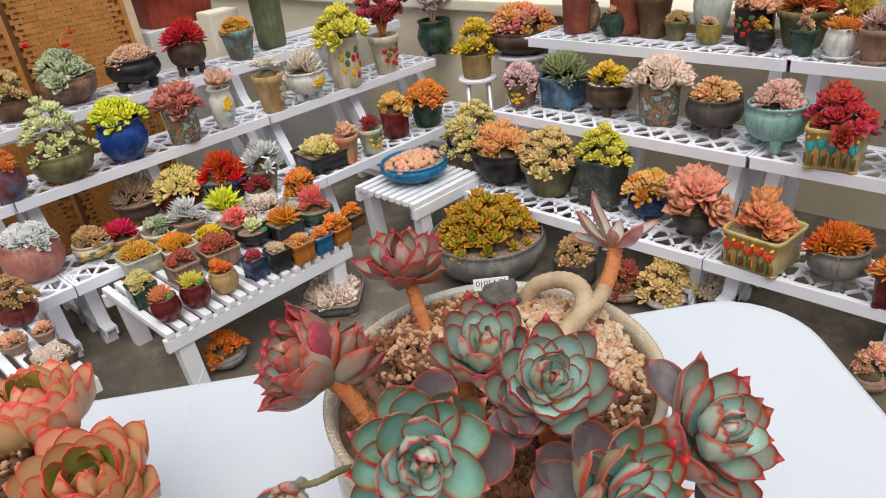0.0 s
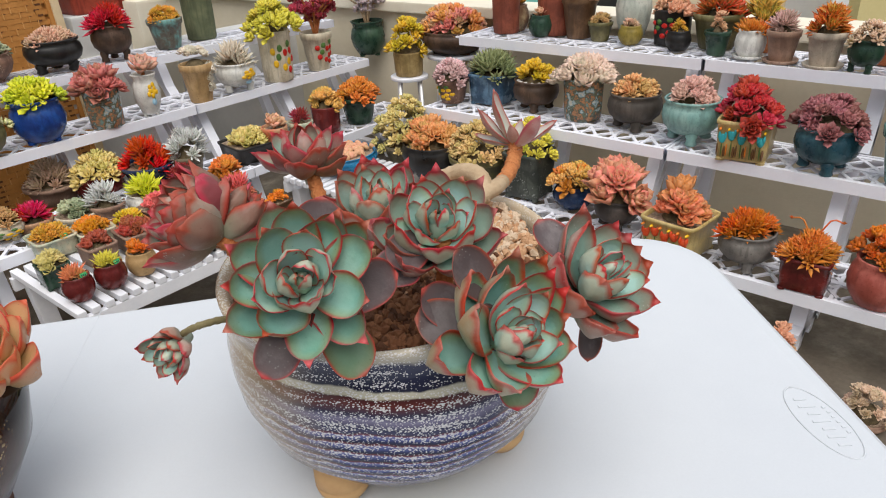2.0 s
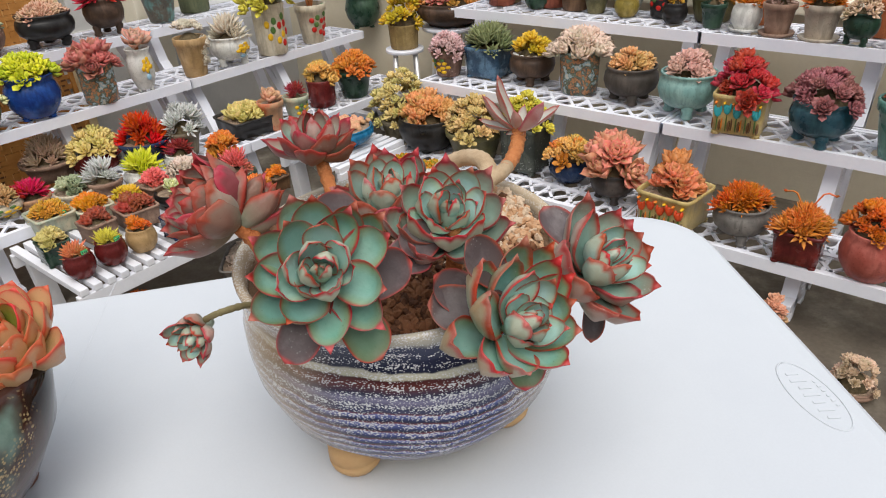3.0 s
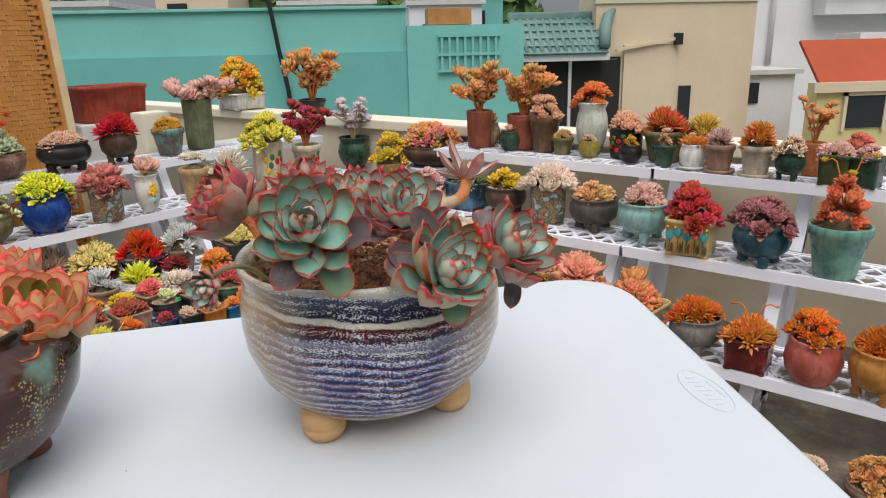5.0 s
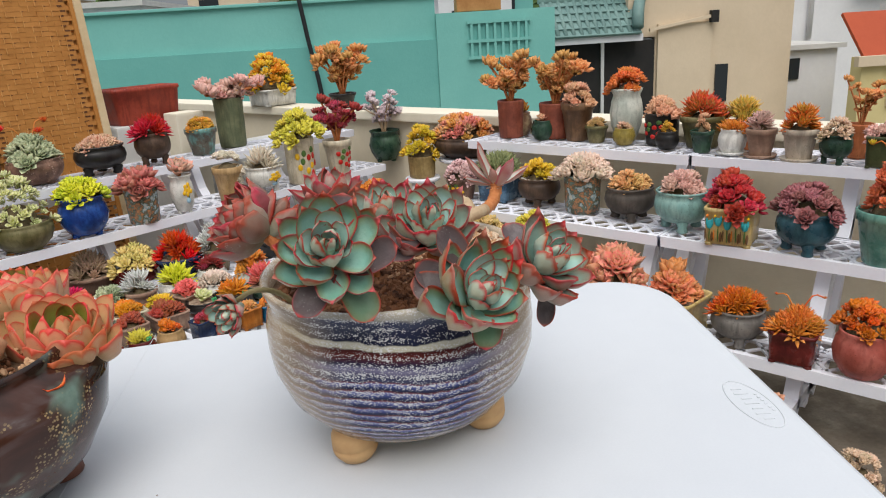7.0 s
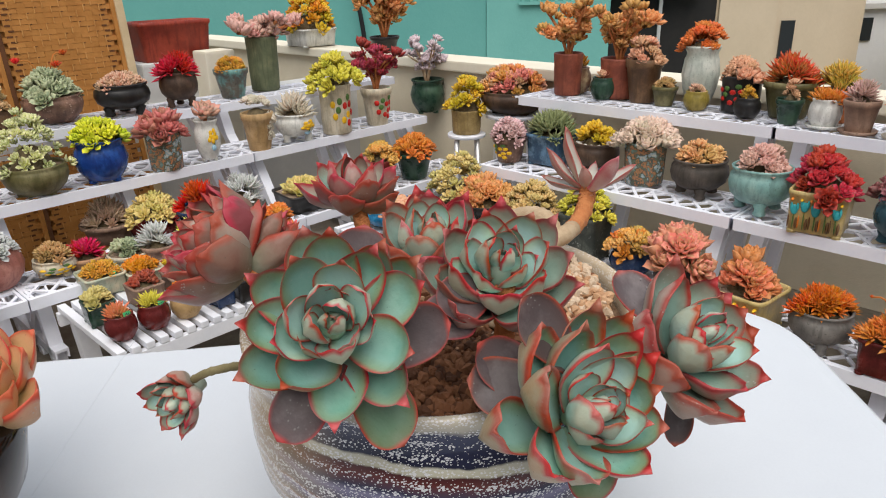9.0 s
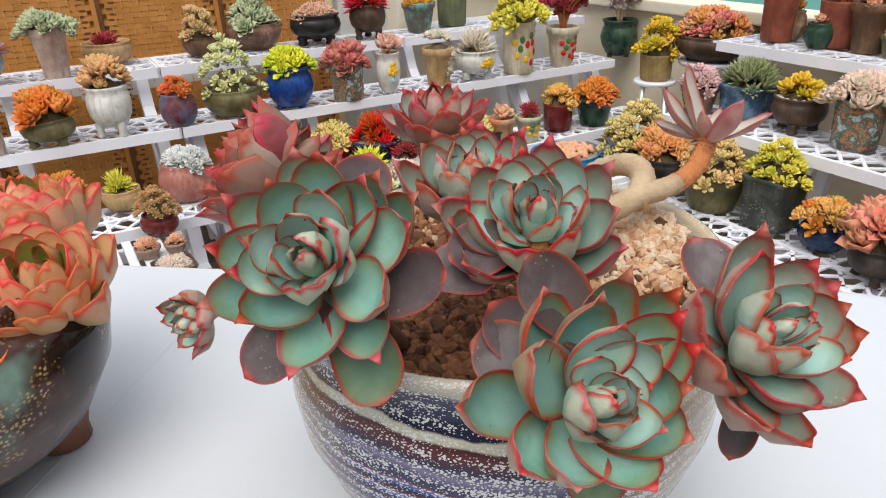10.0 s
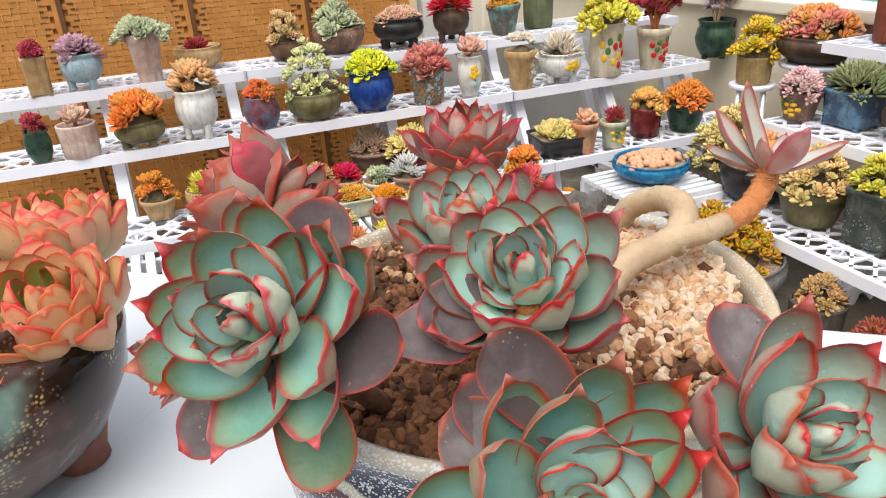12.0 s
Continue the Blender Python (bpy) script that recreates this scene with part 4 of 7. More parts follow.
    if bloom:
        key = {"scarlet": "crimson_bloom", "yellow": "yellow", "stalk": "redorange"}[bloom]
        for k in range(3):
            a = 0.5 + 2.2 * k
            top = Vector((R * 0.75 * math.cos(a), R * 0.5 * math.sin(a), zs + ph * (1.25 - 0.12 * k)))
            path = smooth_path([(0, 0, zs + ph * 0.4), (top.x * 0.6, top.y * 0.6, top.z), top + Vector((0.012 * math.cos(a), 0, -0.004))], 7)
            obj("flower_stalk", mesh_of("flower_stalk", *tube(path, [0.0022] * 7, 6), skin("redorange")), root)
            if bloom != "stalk" or k < 2:
                obj("flower", SHAPES["spiky"][k], root, Matrix.Translation(path[-1]) @ Matrix.Scale(R * (0.22 if bloom != "stalk" else 0.1), 4), skin(key), "", "", "stuff")
    return root


def paint_motif(root, motif, r, h, prof, style):
    """Raised painted flowers, fruit or a scene on the front of a pot."""
    def radius_at(z):
        for (r0, z0), (r1, z1) in zip(prof, prof[1:]):
            if z0 <= z <= z1 and z1 > z0:
                return r0 + (r1 - r0) * (z - z0) / (z1 - z0)
        return r
    layer = [0]
    def blob(a, z, sx, sz, colour, name="painted_petal"):
        layer[0] += 1
        if style == "square":
            y = -0.93 * radius_at(z)
            m = pose(a * r, y - 0.0005, z)
        else:
            rr = radius_at(z)
            m = pose(rr * math.sin(a), -rr * math.cos(a), z, 0, 0, math.degrees(a))
        bm = bmesh.new()
        bmesh.ops.create_uvsphere(bm, u_segments=10, v_segments=6, radius=1, matrix=Matrix.Diagonal((sx, 0.0014 + 0.0003 * layer[0] + (sx * sx / (2.2 * r) if style != "square" else 0), sz, 1)))
        ob = part(name, bm, paint(colour, PAINTS[colour]), root, "", True)
        ob.matrix_basis = m
    if motif.endswith("tulip"):
        colour = "teal" if motif.startswith("teal") else "tulip_red"
        for k, x in enumerate((-0.66, -0.34, 0.0, 0.32, 0.64)):
            zt = h * (0.66 if k % 2 else 0.58)
            blob(x, zt, r * 0.13, h * 0.12, colour)
            blob(x - 0.10, zt + h * 0.07, r * 0.05, h * 0.10, colour)
            blob(x + 0.10, zt + h * 0.07, r * 0.05, h * 0.10, colour)
            blob(x, h * 0.33, r * 0.022, h * 0.22, "green", "painted_stem")
            blob(x + 0.10, h * 0.26, r * 0.05, h * 0.14, "brown", "painted_leaf")
            blob(x - 0.15, h * 0.30, r * 0.03, h * 0.16, "orange" if k % 2 else "brown", "painted_leaf")
        for k in range(6):
            blob(-0.75 + 0.3 * k, h * 0.82, r * 0.05, h * 0.035, "yellow" if k % 2 else "orange")
    elif motif == "bouquet":
        for k in range(9):
            blob(0.42 * math.sin(2.4 * k) * math.sqrt(k / 9), h * (0.62 + 0.16 * math.cos(2.4 * k) * math.sqrt(k / 9)), r * 0.15, h * 0.06, "yellow")
        blob(0.0, h * 0.36, r * 0.20, h * 0.08, "sky", "painted_vase")
        blob(0.05, h * 0.46, r * 0.03, h * 0.06, "green", "painted_stem")
    else:
        sets = {"yellow": ("yellow", "yellow", "green"), "fruit": ("red", "yellow", "green"), "red": ("red", "red", "green"), "green": ("green", "brown", "tulip_red")}[motif]
        for k in range(11):
            a = 0.9 * math.sin(2.4 * k) * math.sqrt((k + 1) / 11)
            z = h * (0.5 + 0.30 * math.cos(2.4 * k) * math.sqrt((k + 1) / 11))
            blob(a, z, r * 0.17, h * 0.075, sets[k % 3])

# ---- neighbouring houses ----
def house(label, boxes, mat, category="house", name="house", aside=0.17):
    root = tagged(new(name), label, category, "neighbouring houses")
    root.matrix_basis = pose(aside, 0, 0)
    for b in boxes:
        part("wall", bars([b]), mat, root)
    return root


def block(x0, x1, y, z0, z1, depth=4.0):
    return (pose((x0 + x1) / 2, y + depth / 2, (z0 + z1) / 2), (x1 - x0, depth, z1 - z0))


teal = house("teal painted flat-roofed house with barred window", [block(-6.5, 0.60, 10.0, -4.2, 1.56, 3.0), block(0.602, 2.24, 9.9, -4.2, 1.33, 3.0)], TEAL_WALL)
part("lower_wall", bars([block(-6.5, 0.60, 9.93, -4.2, 1.0, 0.07)]), TEAL_BAND, teal, "darker teal lower wall")
part("coping", bars([block(-6.55, 0.62, 9.95, 1.56, 1.60, 0.3)], 0.01), TEAL_WALL, teal)
win = part("window", bars([block(1.04, 1.88, 9.885, 0.70, 1.18, 0.02)]), TEAL_BAND, teal)
for k in range(8):
    part("window_bar", bars([block(1.06 + 0.108 * k, 1.095 + 0.108 * k, 9.85, 0.70, 1.18, 0.03)]), TEAL_WALL, win)
for z in (0.70, 0.92, 1.17):
    part("window_rail", bars([block(1.02, 1.90, 9.845, z, z + 0.04, 0.03)]), TEAL_WALL, win)
crate = part("wooden_box", bars([block(0.90, 1.51, 9.95, 1.335, 1.56, 0.4)], 0.01), RUST_BOX, None, "rusty brown wooden box on teal roof")
tagged(crate, "", "box")
crate.matrix_basis = pose(0.17, 0, 0)
hose = obj("black_hose", mesh_of("black_hose", *tube(smooth_path([(-1.33, 9.86, 2.1), (-1.22, 9.85, 1.70), (-1.13, 9.84, 1.05), (-1.03, 9.83, 0.35), (-0.98, 9.84, -0.8), (-0.95, 9.85, -4.0)], 30), [0.03] * 30, 8), BLACK_RUBBER), None, None, None,
           "thick black hose hanging down teal wall", "hose")
hose.matrix_basis = pose(0.17, 0, 0)

tiled = house("house with blue-green tiled roof over dark shed", [block(2.25, 3.86, 11.05, -4.2, 0.80, 2.4)], WHITE_WALL)
# solid panel on the wall, near-black to stand for the shade inside the shed
part("opening", bars([block(2.26, 3.88, 10.98, -1.6, 0.78, 0.06)]), DARK_ROOM, tiled, "dark panel standing for the shaded shed inside")
part("post", bars([block(3.02, 3.07, 10.93, -1.6, 0.78, 0.04)]), METAL_GREY, tiled)
part("eave", bars([block(2.1, 3.60, 10.70, 0.78, 0.885, 0.25)], 0.01), WHITE_WALL, tiled)
roof = part("roof", bars([(pose(2.84, 10.975, 1.15, 43, 0, 0), (1.42, 0.78, 0.04))]), TILE_ROOF, tiled)
for k in range(12):
    v, f = tube([(2.17 + 0.122 * k, 10.69, 0.90), (2.17 + 0.122 * k, 11.25, 1.43)], [0.040, 0.036], 8)
    obj("tile_rib", mesh_of("tile_rib", v, f, TILE_ROOF), roof)
for k in range(5):
    part("tile_course", bars([(pose(2.84, 10.70 + 0.118 * k, 0.925 + 0.111 * k, 30, 0, 0), (1.44, 0.13, 0.024))], 0.006), TILE_ROOF, roof)
part("ridge", bars([(pose(2.84, 11.26, 1.46), (1.46, 0.12, 0.12))], 0.03), TILE_ROOF, roof)
v, f = tube([(3.50, 10.66, 0.98), (3.56, 10.84, 1.24), (3.64, 10.96, 1.44), (3.74, 10.98, 1.53)], [0.085, 0.09, 0.085, 0.04], 8)
obj("hip_ridge", mesh_of("hip_ridge", v, f, TILE_ROOF), roof)
tiled.matrix_basis = pose(0.35, 0, 0)

cream = house("cream rendered house with drainpipe", [block(4.07, 6.28, 11.0, -4.2, 3.2, 0.9), block(3.64, 4.07, 11.0, 0.82, 3.2, 0.9), block(5.4, 6.28, 11.9, -4.2, 3.2, 4), block(4.10, 4.96, 10.94, -4.2, 1.0, 0.1)], CREAM_WALL)
part("ledge", bars([(pose(4.44, 10.90, 1.0, 0, -9, 0), (1.0, 0.05, 0.045))]), CREAM_WALL, cream)
part("gutter_box", bars([block(4.90, 5.02, 10.85, 0.98, 1.16, 0.1)], 0.01), DARK_ROOM, cream)
part("window", bars([block(5.06, 5.26, 10.97, -0.25, 0.34, 0.05)]), DARK_GLASS, cream)
part("parapet", bars([block(3.61, 6.30, 10.97, 1.62, 3.3, 0.12)]), mottled("greenish_cream_render", (0.50, 0.50, 0.36), (0.58, 0.57, 0.43), 0.8, 14, 0.9, 0.3, 0.01), cream)

white = house("white rendered house with small annexe", [block(7.6, 12.5, 14.0, -4.2, 4.0, 6), block(6.62, 7.7, 12.0, -4.2, 0.42, 2.0)], WHITE_WALL)
part("annexe_roof", bars([block(6.55, 7.8, 11.9, 0.42, 0.50, 2.1)]), GREY_WALL, white)
part("window", bars([block(6.72, 7.02, 11.97, -0.08, 0.28, 0.05)]), DARK_GLASS, white)
part("ledge", bars([block(9.2, 12.5, 13.6, 1.45, 1.75, 0.5)]), WHITE_WALL, white)
part("canopy", bars([block(9.1, 12.0, 13.4, 1.95, 2.08, 0.6)]), GREY_WALL, white)
v, f = tube([(8.3, 13.93, 3.6), (8.3, 13.93, 0.5)], [0.05, 0.05], 8)
obj("drainpipe", mesh_of("drainpipe", v, f, WHITE_WALL), white)

red = house("yellow house with sloping red sheet roof", [block(6.34, 9.0, 9.6, -4.2, 0.40, 0.25), block(7.6, 9.0, 9.85, -4.2, 0.40, 1.5)], YELLOW_WALL, aside=0.38)
roof = part("roof", bars([(pose(7.80, 9.90, 0.69, 45, 0, 0), (2.9, 0.86, 0.05))]), RED_ROOF, red)
part("fascia", bars([block(6.22, 9.1, 9.50, 0.28, 0.42, 0.1)]), CREAM_WALL, red)
part("wall_top", bars([block(7.4, 9.0, 10.3, 0.4, 1.1, 0.6)]), WHITE_WALL, red)
for x in (6.80, 7.6, 8.4):
    w0 = part("window", bars([block(x, x + 0.6, 9.57, -0.25, 0.22, 0.05)]), DARK_GLASS, red)
    part("frame", bars([block(x - 0.05, x, 9.55, -0.3, 0.27, 0.06), block(x + 0.6, x + 0.65, 9.55, -0.3, 0.27, 0.06), block(x - 0.05, x + 0.65, 9.55, 0.22, 0.27, 0.06)]), CREAM_WALL, w0)

random.seed(4)
for x0, x1, y, top, mat in ((-9, -5.5, 17, 2.0, WHITE_WALL), (-6.2, -4.0, 24, 2.9, CREAM_WALL), (-2.2, 0.5, 22, 2.2, WHITE_WALL), (1.4, 3.4, 20, 2.05, WHITE_WALL), (3.6, 5.2, 26, 2.6, TEAL_BAND), (-14, -9.5, 20, 2.6, CREAM_WALL), (0.0, 3.0, 30, 2.7, CREAM_WALL),
                            (12, 18, 22, 3.2, CREAM_WALL), (-8, -2.4, 34, 3.2, WHITE_WALL)):
    far = house("distant pale flat-roofed house", [block(x0, x1, y, -4.2, top, 5)], mat)
    part("roof", bars([block(x0 - 0.1, x1 + 0.1, y - 0.1, top, top + 0.12, 5.2)]), GREY_WALL, far)
    for k in range(int((x1 - x0) / 1.2)):
        part("window", bars([block(x0 + 0.35 + 1.2 * k, x0 + 0.95 + 1.2 * k, y - 0.04, top - 1.1, top - 0.5, 0.05)]), DARK_GLASS, far)


def far_tree(x, y, h, seed):
    random.seed(seed)
    root = tagged(new("tree"), "distant green broadleaf tree between houses", "tree", "distant trees")
    v, f = tube([(0, 0, 0), (0.1, 0, h * 0.4), (0.0, 0.1, h * 0.7)], [0.22, 0.16, 0.06], 8)
    obj("trunk", mesh_of("trunk", v, f, ROOT_WOOD), root)
    verts, faces = [], []
    for k in range(420):
        d = Vector((random.gauss(0, 1), random.gauss(0, 1), random.gauss(0, 0.8))).normalized() * random.uniform(0.5, 1.0) ** 0.5
        c = Vector((d.x * h * 0.3, d.y * h * 0.3, h * 0.72 + d.z * h * 0.28))
        m = Matrix.Translation(c) @ pose(0, 0, 0, random.uniform(0, 360), random.uniform(0, 360), 0) @ Matrix.Scale(h * 0.06, 4)
        o = len(verts)
        verts += [m @ Vector(p) for p in ((-1, 0, 0), (0, -0.6, 0.2), (1, 0, 0), (0, 0.6, 0.2))]
        faces.append((o, o + 1, o + 2, o + 3))
    obj("crown", mesh_of("crown", verts, faces, FOLIAGE, False), root)
    root.matrix_basis = pose(x, y, -4.1)


for k, (x, y, h) in enumerate(((0.9, 26, 7.2), (2.2, 27, 6.9), (-3.2, 30, 7.4), (5.6, 30, 7.5), (-11, 28, 7.5))):
    far_tree(x, y, h, k)

# ---- things behind the stands ----
planter = tagged(new("planter_box"), "large brick-red plastic planter box on grey block", "planter")
planter.matrix_basis = along_left(1.62, 3.27, 0.0)
part("base_block", bars([(pose(0, 0, 0.395), (0.40, 0.24, 0.79))], 0.01), GREY_WALL, planter, "grey rendered block base")
verts, faces = lathe([(0.165, 0.79), (0.168, 0.80), (0.185, 0.94), (0.192, 0.945), (0.192, 0.962), (0.176, 0.962), (0.16, 0.88)], 48, 0.55, 9.0)
obj("box", mesh_of("box", verts, faces, pot_glaze("planter_red")), planter)
verts, faces = lathe([(0.160, 0.90), (0.08, 0.905), (0.001, 0.906)], 24, 0.55, 9.0)
obj("soil", mesh_of("soil", verts, faces[:-1], SOIL), planter)
block_stone = part("stone_block", bars([(pose(0, 0, 0.415), (0.15, 0.12, 0.83))], 0.012), PARAPET_CAP, None, "whitewashed stone block beside red planter")
tagged(block_stone, "", "block")
block_stone.matrix_basis = along_left(1.74, 3.10, 0.0)

# ---- the folding table ----
TABLE_LEAN = pose(0, 0.4, 0.7405, 1.83, -2.07, 0)     # the table stands a little askew on the sloping roof


def on_table(x, y, z=0.0):
    """A pose on the table's top."""
    return TABLE_LEAN @ pose(x, y - 0.4, z)


table = tagged(new("folding_table"), "white moulded plastic folding table with rounded corner", "table")
table.matrix_basis = TABLE_LEAN @ pose(0.450, 0.397, 0, 0, 0, 2.2)
# outline of the top in its own axes: far right corner at the origin, x to the left, y to the near side
TL, TW, CR = 1.5, 0.74, 0.10
bm = bmesh.new()
outline = []
for cx, cy, a0 in ((-CR, -CR, 0), (-TL + CR, -CR, 90), (-TL + CR, -TW + CR, 180), (-CR, -TW + CR, 270)):
    for k in range(9):
        a = math.radians(a0 + 90 * k / 8)
        outline.append((cx + CR * math.cos(a) + 0.0163 * (cy + CR * math.sin(a)), cy + CR * math.sin(a) + 0.0165 * (cx + CR * math.cos(a))))
rings = []
for inset, z in ((0.010, -0.040), (0.002, -0.034), (0.0, -0.020), (0.0, -0.008), (0.004, -0.002), (0.010, 0.0)):
    ring = []
    for x, y in outline:
        mx, my = -TL / 2, -TW / 2
        ring.append(bm.verts.new((x + (mx - x) * inset / 0.4, y + (my - y) * inset / 0.4, z)))
    rings.append(ring)
for a, b in zip(rings, rings[1:]):
    for k in range(len(a)):
        bm.faces.new((a[k], a[(k + 1) % len(a)], b[(k + 1) % len(a)], b[k]))
bm.faces.new(rings[-1])
bm.faces.new(rings[0][::-1])
part("tabletop", bm, TABLE_TOP, table)
for x in (-0.22, -TL + 0.22):
    for y in (-0.10, -TW + 0.10):
        part("leg", bars([(pose(x, y, -0.385), (0.026, 0.026, 0.69))], 0.005), METAL_GREY, table, "grey steel leg")
    part("leg_bar", bars([(pose(x, -TW / 2, -0.62), (0.02, TW - 0.2, 0.02))], 0.004), METAL_GREY, table)
part("frame_rail", bars([(pose(-TL / 2, -0.10, -0.052), (TL - 0.3, 0.025, 0.024))], 0.003), METAL_GREY, table)
part("frame_rail", bars([(pose(-TL / 2, -TW + 0.10, -0.052), (TL - 0.3, 0.025, 0.024))], 0.003), METAL_GREY, table)


# the moulded oval mark near the table's side edge
TABLE_LEAN_MARK = table.matrix_basis.inverted() @ on_table(0.4195, 0.416, 0.0001) @ pose(0, 0, 0, 0, 0, 96)


def oval_mark():
    pts = []
    for k in range(41):
        a = 2 * math.pi * k / 40
        pts.append((0.047 * math.cos(a), 0.019 * math.sin(a), 0.0))
    verts, faces = tube(pts, [0.0009] * 41, 6)
    mark = obj("moulded_mark", mesh_of("moulded_mark", verts, faces, TABLE_TOP), table, TABLE_LEAN_MARK)
    for k in range(7):
        part("embossed_bar", bars([(pose(-0.030 + 0.010 * k, 0.001, 0.0003, 0, 0, -12), (0.0032, 0.011 + 0.004 * (k % 2), 0.0008))], 0.0004), TABLE_TOP, mark)
    for k in range(6):
        part("embossed_dot", bars([(pose(-0.018 + 0.0066 * k, -0.012, 0.0003), (0.003, 0.003, 0.0008))], 0.0004), TABLE_TOP, mark)


oval_mark()
# the fold across the table and a few specks of dirt on its top
SEAM = mottled("grey_seam", (0.60, 0.62, 0.655), (0.65, 0.67, 0.705), 20, 90, 0.7, 0.2)
TINV = table.matrix_basis.inverted()
seam = part("fold_seam", bars([(pose(0, 0, 0), (0.0006, 0.715, 0.0005))]), SEAM, table, "thin grey fold line")
seam.matrix_basis = TINV @ on_table(-0.298, 0.424, 0.0001) @ pose(0, 0, 0, 0, 0, 2.5)
random.seed(77)
for k in range(5):
    bm = bmesh.new()
    bmesh.ops.create_icosphere(bm, subdivisions=1, radius=random.uniform(0.0004, 0.0009))
    speck = part("dirt_speck", bm, SOIL, table)
    speck.matrix_basis = TINV @ on_table(random.uniform(-0.28, 0.45), random.uniform(0.05, 0.76), 0.0004)

# ---- the big bowl with the red-edged rosettes ----
def fleshy_skin(name, heart, body, band, rim, under, keel, rough=0.42, red=0.86, dust=0.12, hue=0.015, keel_from=0.45):
    """Echeveria skin: pale heart to body colour along the leaf, a band inside the thin red margin, and a flushed, keeled underside."""
    mat, tree, bsdf = nodes_of(name, rough, 0, 0.28)
    att = {}
    for key in ("margin", "below", "along", "across"):
        att[key] = tree.nodes.new("ShaderNodeAttribute")
        att[key].attribute_name = key
    info = tree.nodes.new("ShaderNodeObjectInfo")
    tc = tree.nodes.new("ShaderNodeTexCoord")
    own = tree.nodes.new("ShaderNodeVectorMath")
    own.operation = "MULTIPLY_ADD"
    tree.links.new(info.outputs["Random"], own.inputs[0])
    own.inputs[1].default_value = (37.0, 53.0, 71.0)
    tree.links.new(tc.outputs["Object"], own.inputs[2])

    def cloud(scale, detail=4, r=0.6):
        n = tree.nodes.new("ShaderNodeTexNoise")
        n.inputs["Scale"].default_value, n.inputs["Detail"].default_value, n.inputs["Roughness"].default_value = scale, detail, r
        tree.links.new(own.outputs[0], n.inputs["Vector"])
        return n.outputs[0]

    def plus(src, by, other):
        m = tree.nodes.new("ShaderNodeMath")
        m.operation = "MULTIPLY_ADD"
        tree.links.new(src, m.inputs[0])
        m.inputs[1].default_value = by
        tree.links.new(other, m.inputs[2])
        return m.outputs[0]
    grey = lambda v: (v, v, v)
    wax = cloud(2.6)
    along = plus(wax, 0.30, att["along"].outputs["Fac"])
    edge = plus(wax, 0.08, att["margin"].outputs["Fac"])
    top = mix_of(tree, ramp_of(tree, along, [(0.35, grey(0)), (0.95, grey(1))]).outputs[0], heart, body)
    top = mix_of(tree, ramp_of(tree, edge, [(red - 0.40, grey(0)), (red + 0.06, grey(0.8))]).outputs[0], top, band)
    low = mix_of(tree, ramp_of(tree, along, [(keel_from, grey(0)), (keel_from + 0.62, grey(0.9))]).outputs[0], under, keel)
    # a dark red stain down the keel, at the end of the leaf
    ridge = ramp_of(tree, plus(att["across"].outputs["Fac"], 0.75, along), [(1.55, grey(0)), (1.85, grey(0.7))])
    low = mix_of(tree, ridge.outputs[0], low, tuple(0.55 * c for c in rim))
    col = mix_of(tree, att["below"].outputs["Fac"], top, low)
    line = ramp_of(tree, edge, [(red - 0.03, grey(0)), (red + 0.04, grey(0.45)), (red + 0.09, grey(1))])
    col = mix_of(tree, line.outputs[0], col, rim)
    # pale wax, white lime specks and small dark scars
    powder = ramp_of(tree, cloud(1.6, 5, 0.65), [(0.44, grey(0)), (0.70, grey(min(1, 2 * dust)))])
    col = mix_of(tree, powder.outputs[0], col, tuple(0.16 + 0.9 * c for c in heart))
    vor = tree.nodes.new("ShaderNodeTexVoronoi")
    vor.inputs["Scale"].default_value = 20
    tree.links.new(own.outputs[0], vor.inputs["Vector"])
    spots = ramp_of(tree, vor.outputs["Distance"], [(0.16, grey(1)), (0.30, grey(0))])
    lime = ramp_of(tree, cloud(2.2, 4), [(0.60, grey(0)), (0.70, grey(0.7))])
    col = mix_of(tree, mix_of(tree, spots.outputs[0], grey(0), lime.outputs[0]), col, (0.45, 0.48, 0.45))
    scar = ramp_of(tree, cloud(30, 2), [(0.70, grey(0)), (0.76, grey(0.7))])
    col = mix_of(tree, scar.outputs[0], col, tuple(0.3 * c for c in body))
    hs = tree.nodes.new("ShaderNodeHueSaturation")
    tree.links.new(col, hs.inputs["Color"])
    for slot, lo, hi in (("Hue", 0.5 - hue, 0.5 + hue), ("Value", 1.16, 0.86)):
        vary = tree.nodes.new("ShaderNodeMapRange")
        tree.links.new(info.outputs["Random"], vary.inputs[0])
        vary.inputs[3].default_value, vary.inputs[4].default_value = lo, hi
        tree.links.new(vary.outputs[0], hs.inputs[slot])
    tree.links.new(hs.outputs[0], bsdf.inputs["Base Color"])
    tree.links.new(ramp_of(tree, wax, [(0.3, grey(rough * 0.75)), (0.7, grey(rough * 1.35))]).outputs[0], bsdf.inputs["Roughness"])
    bump_of(tree, bsdf, cloud(5, 4, 0.5), 0.11, 0.012)
    return mat


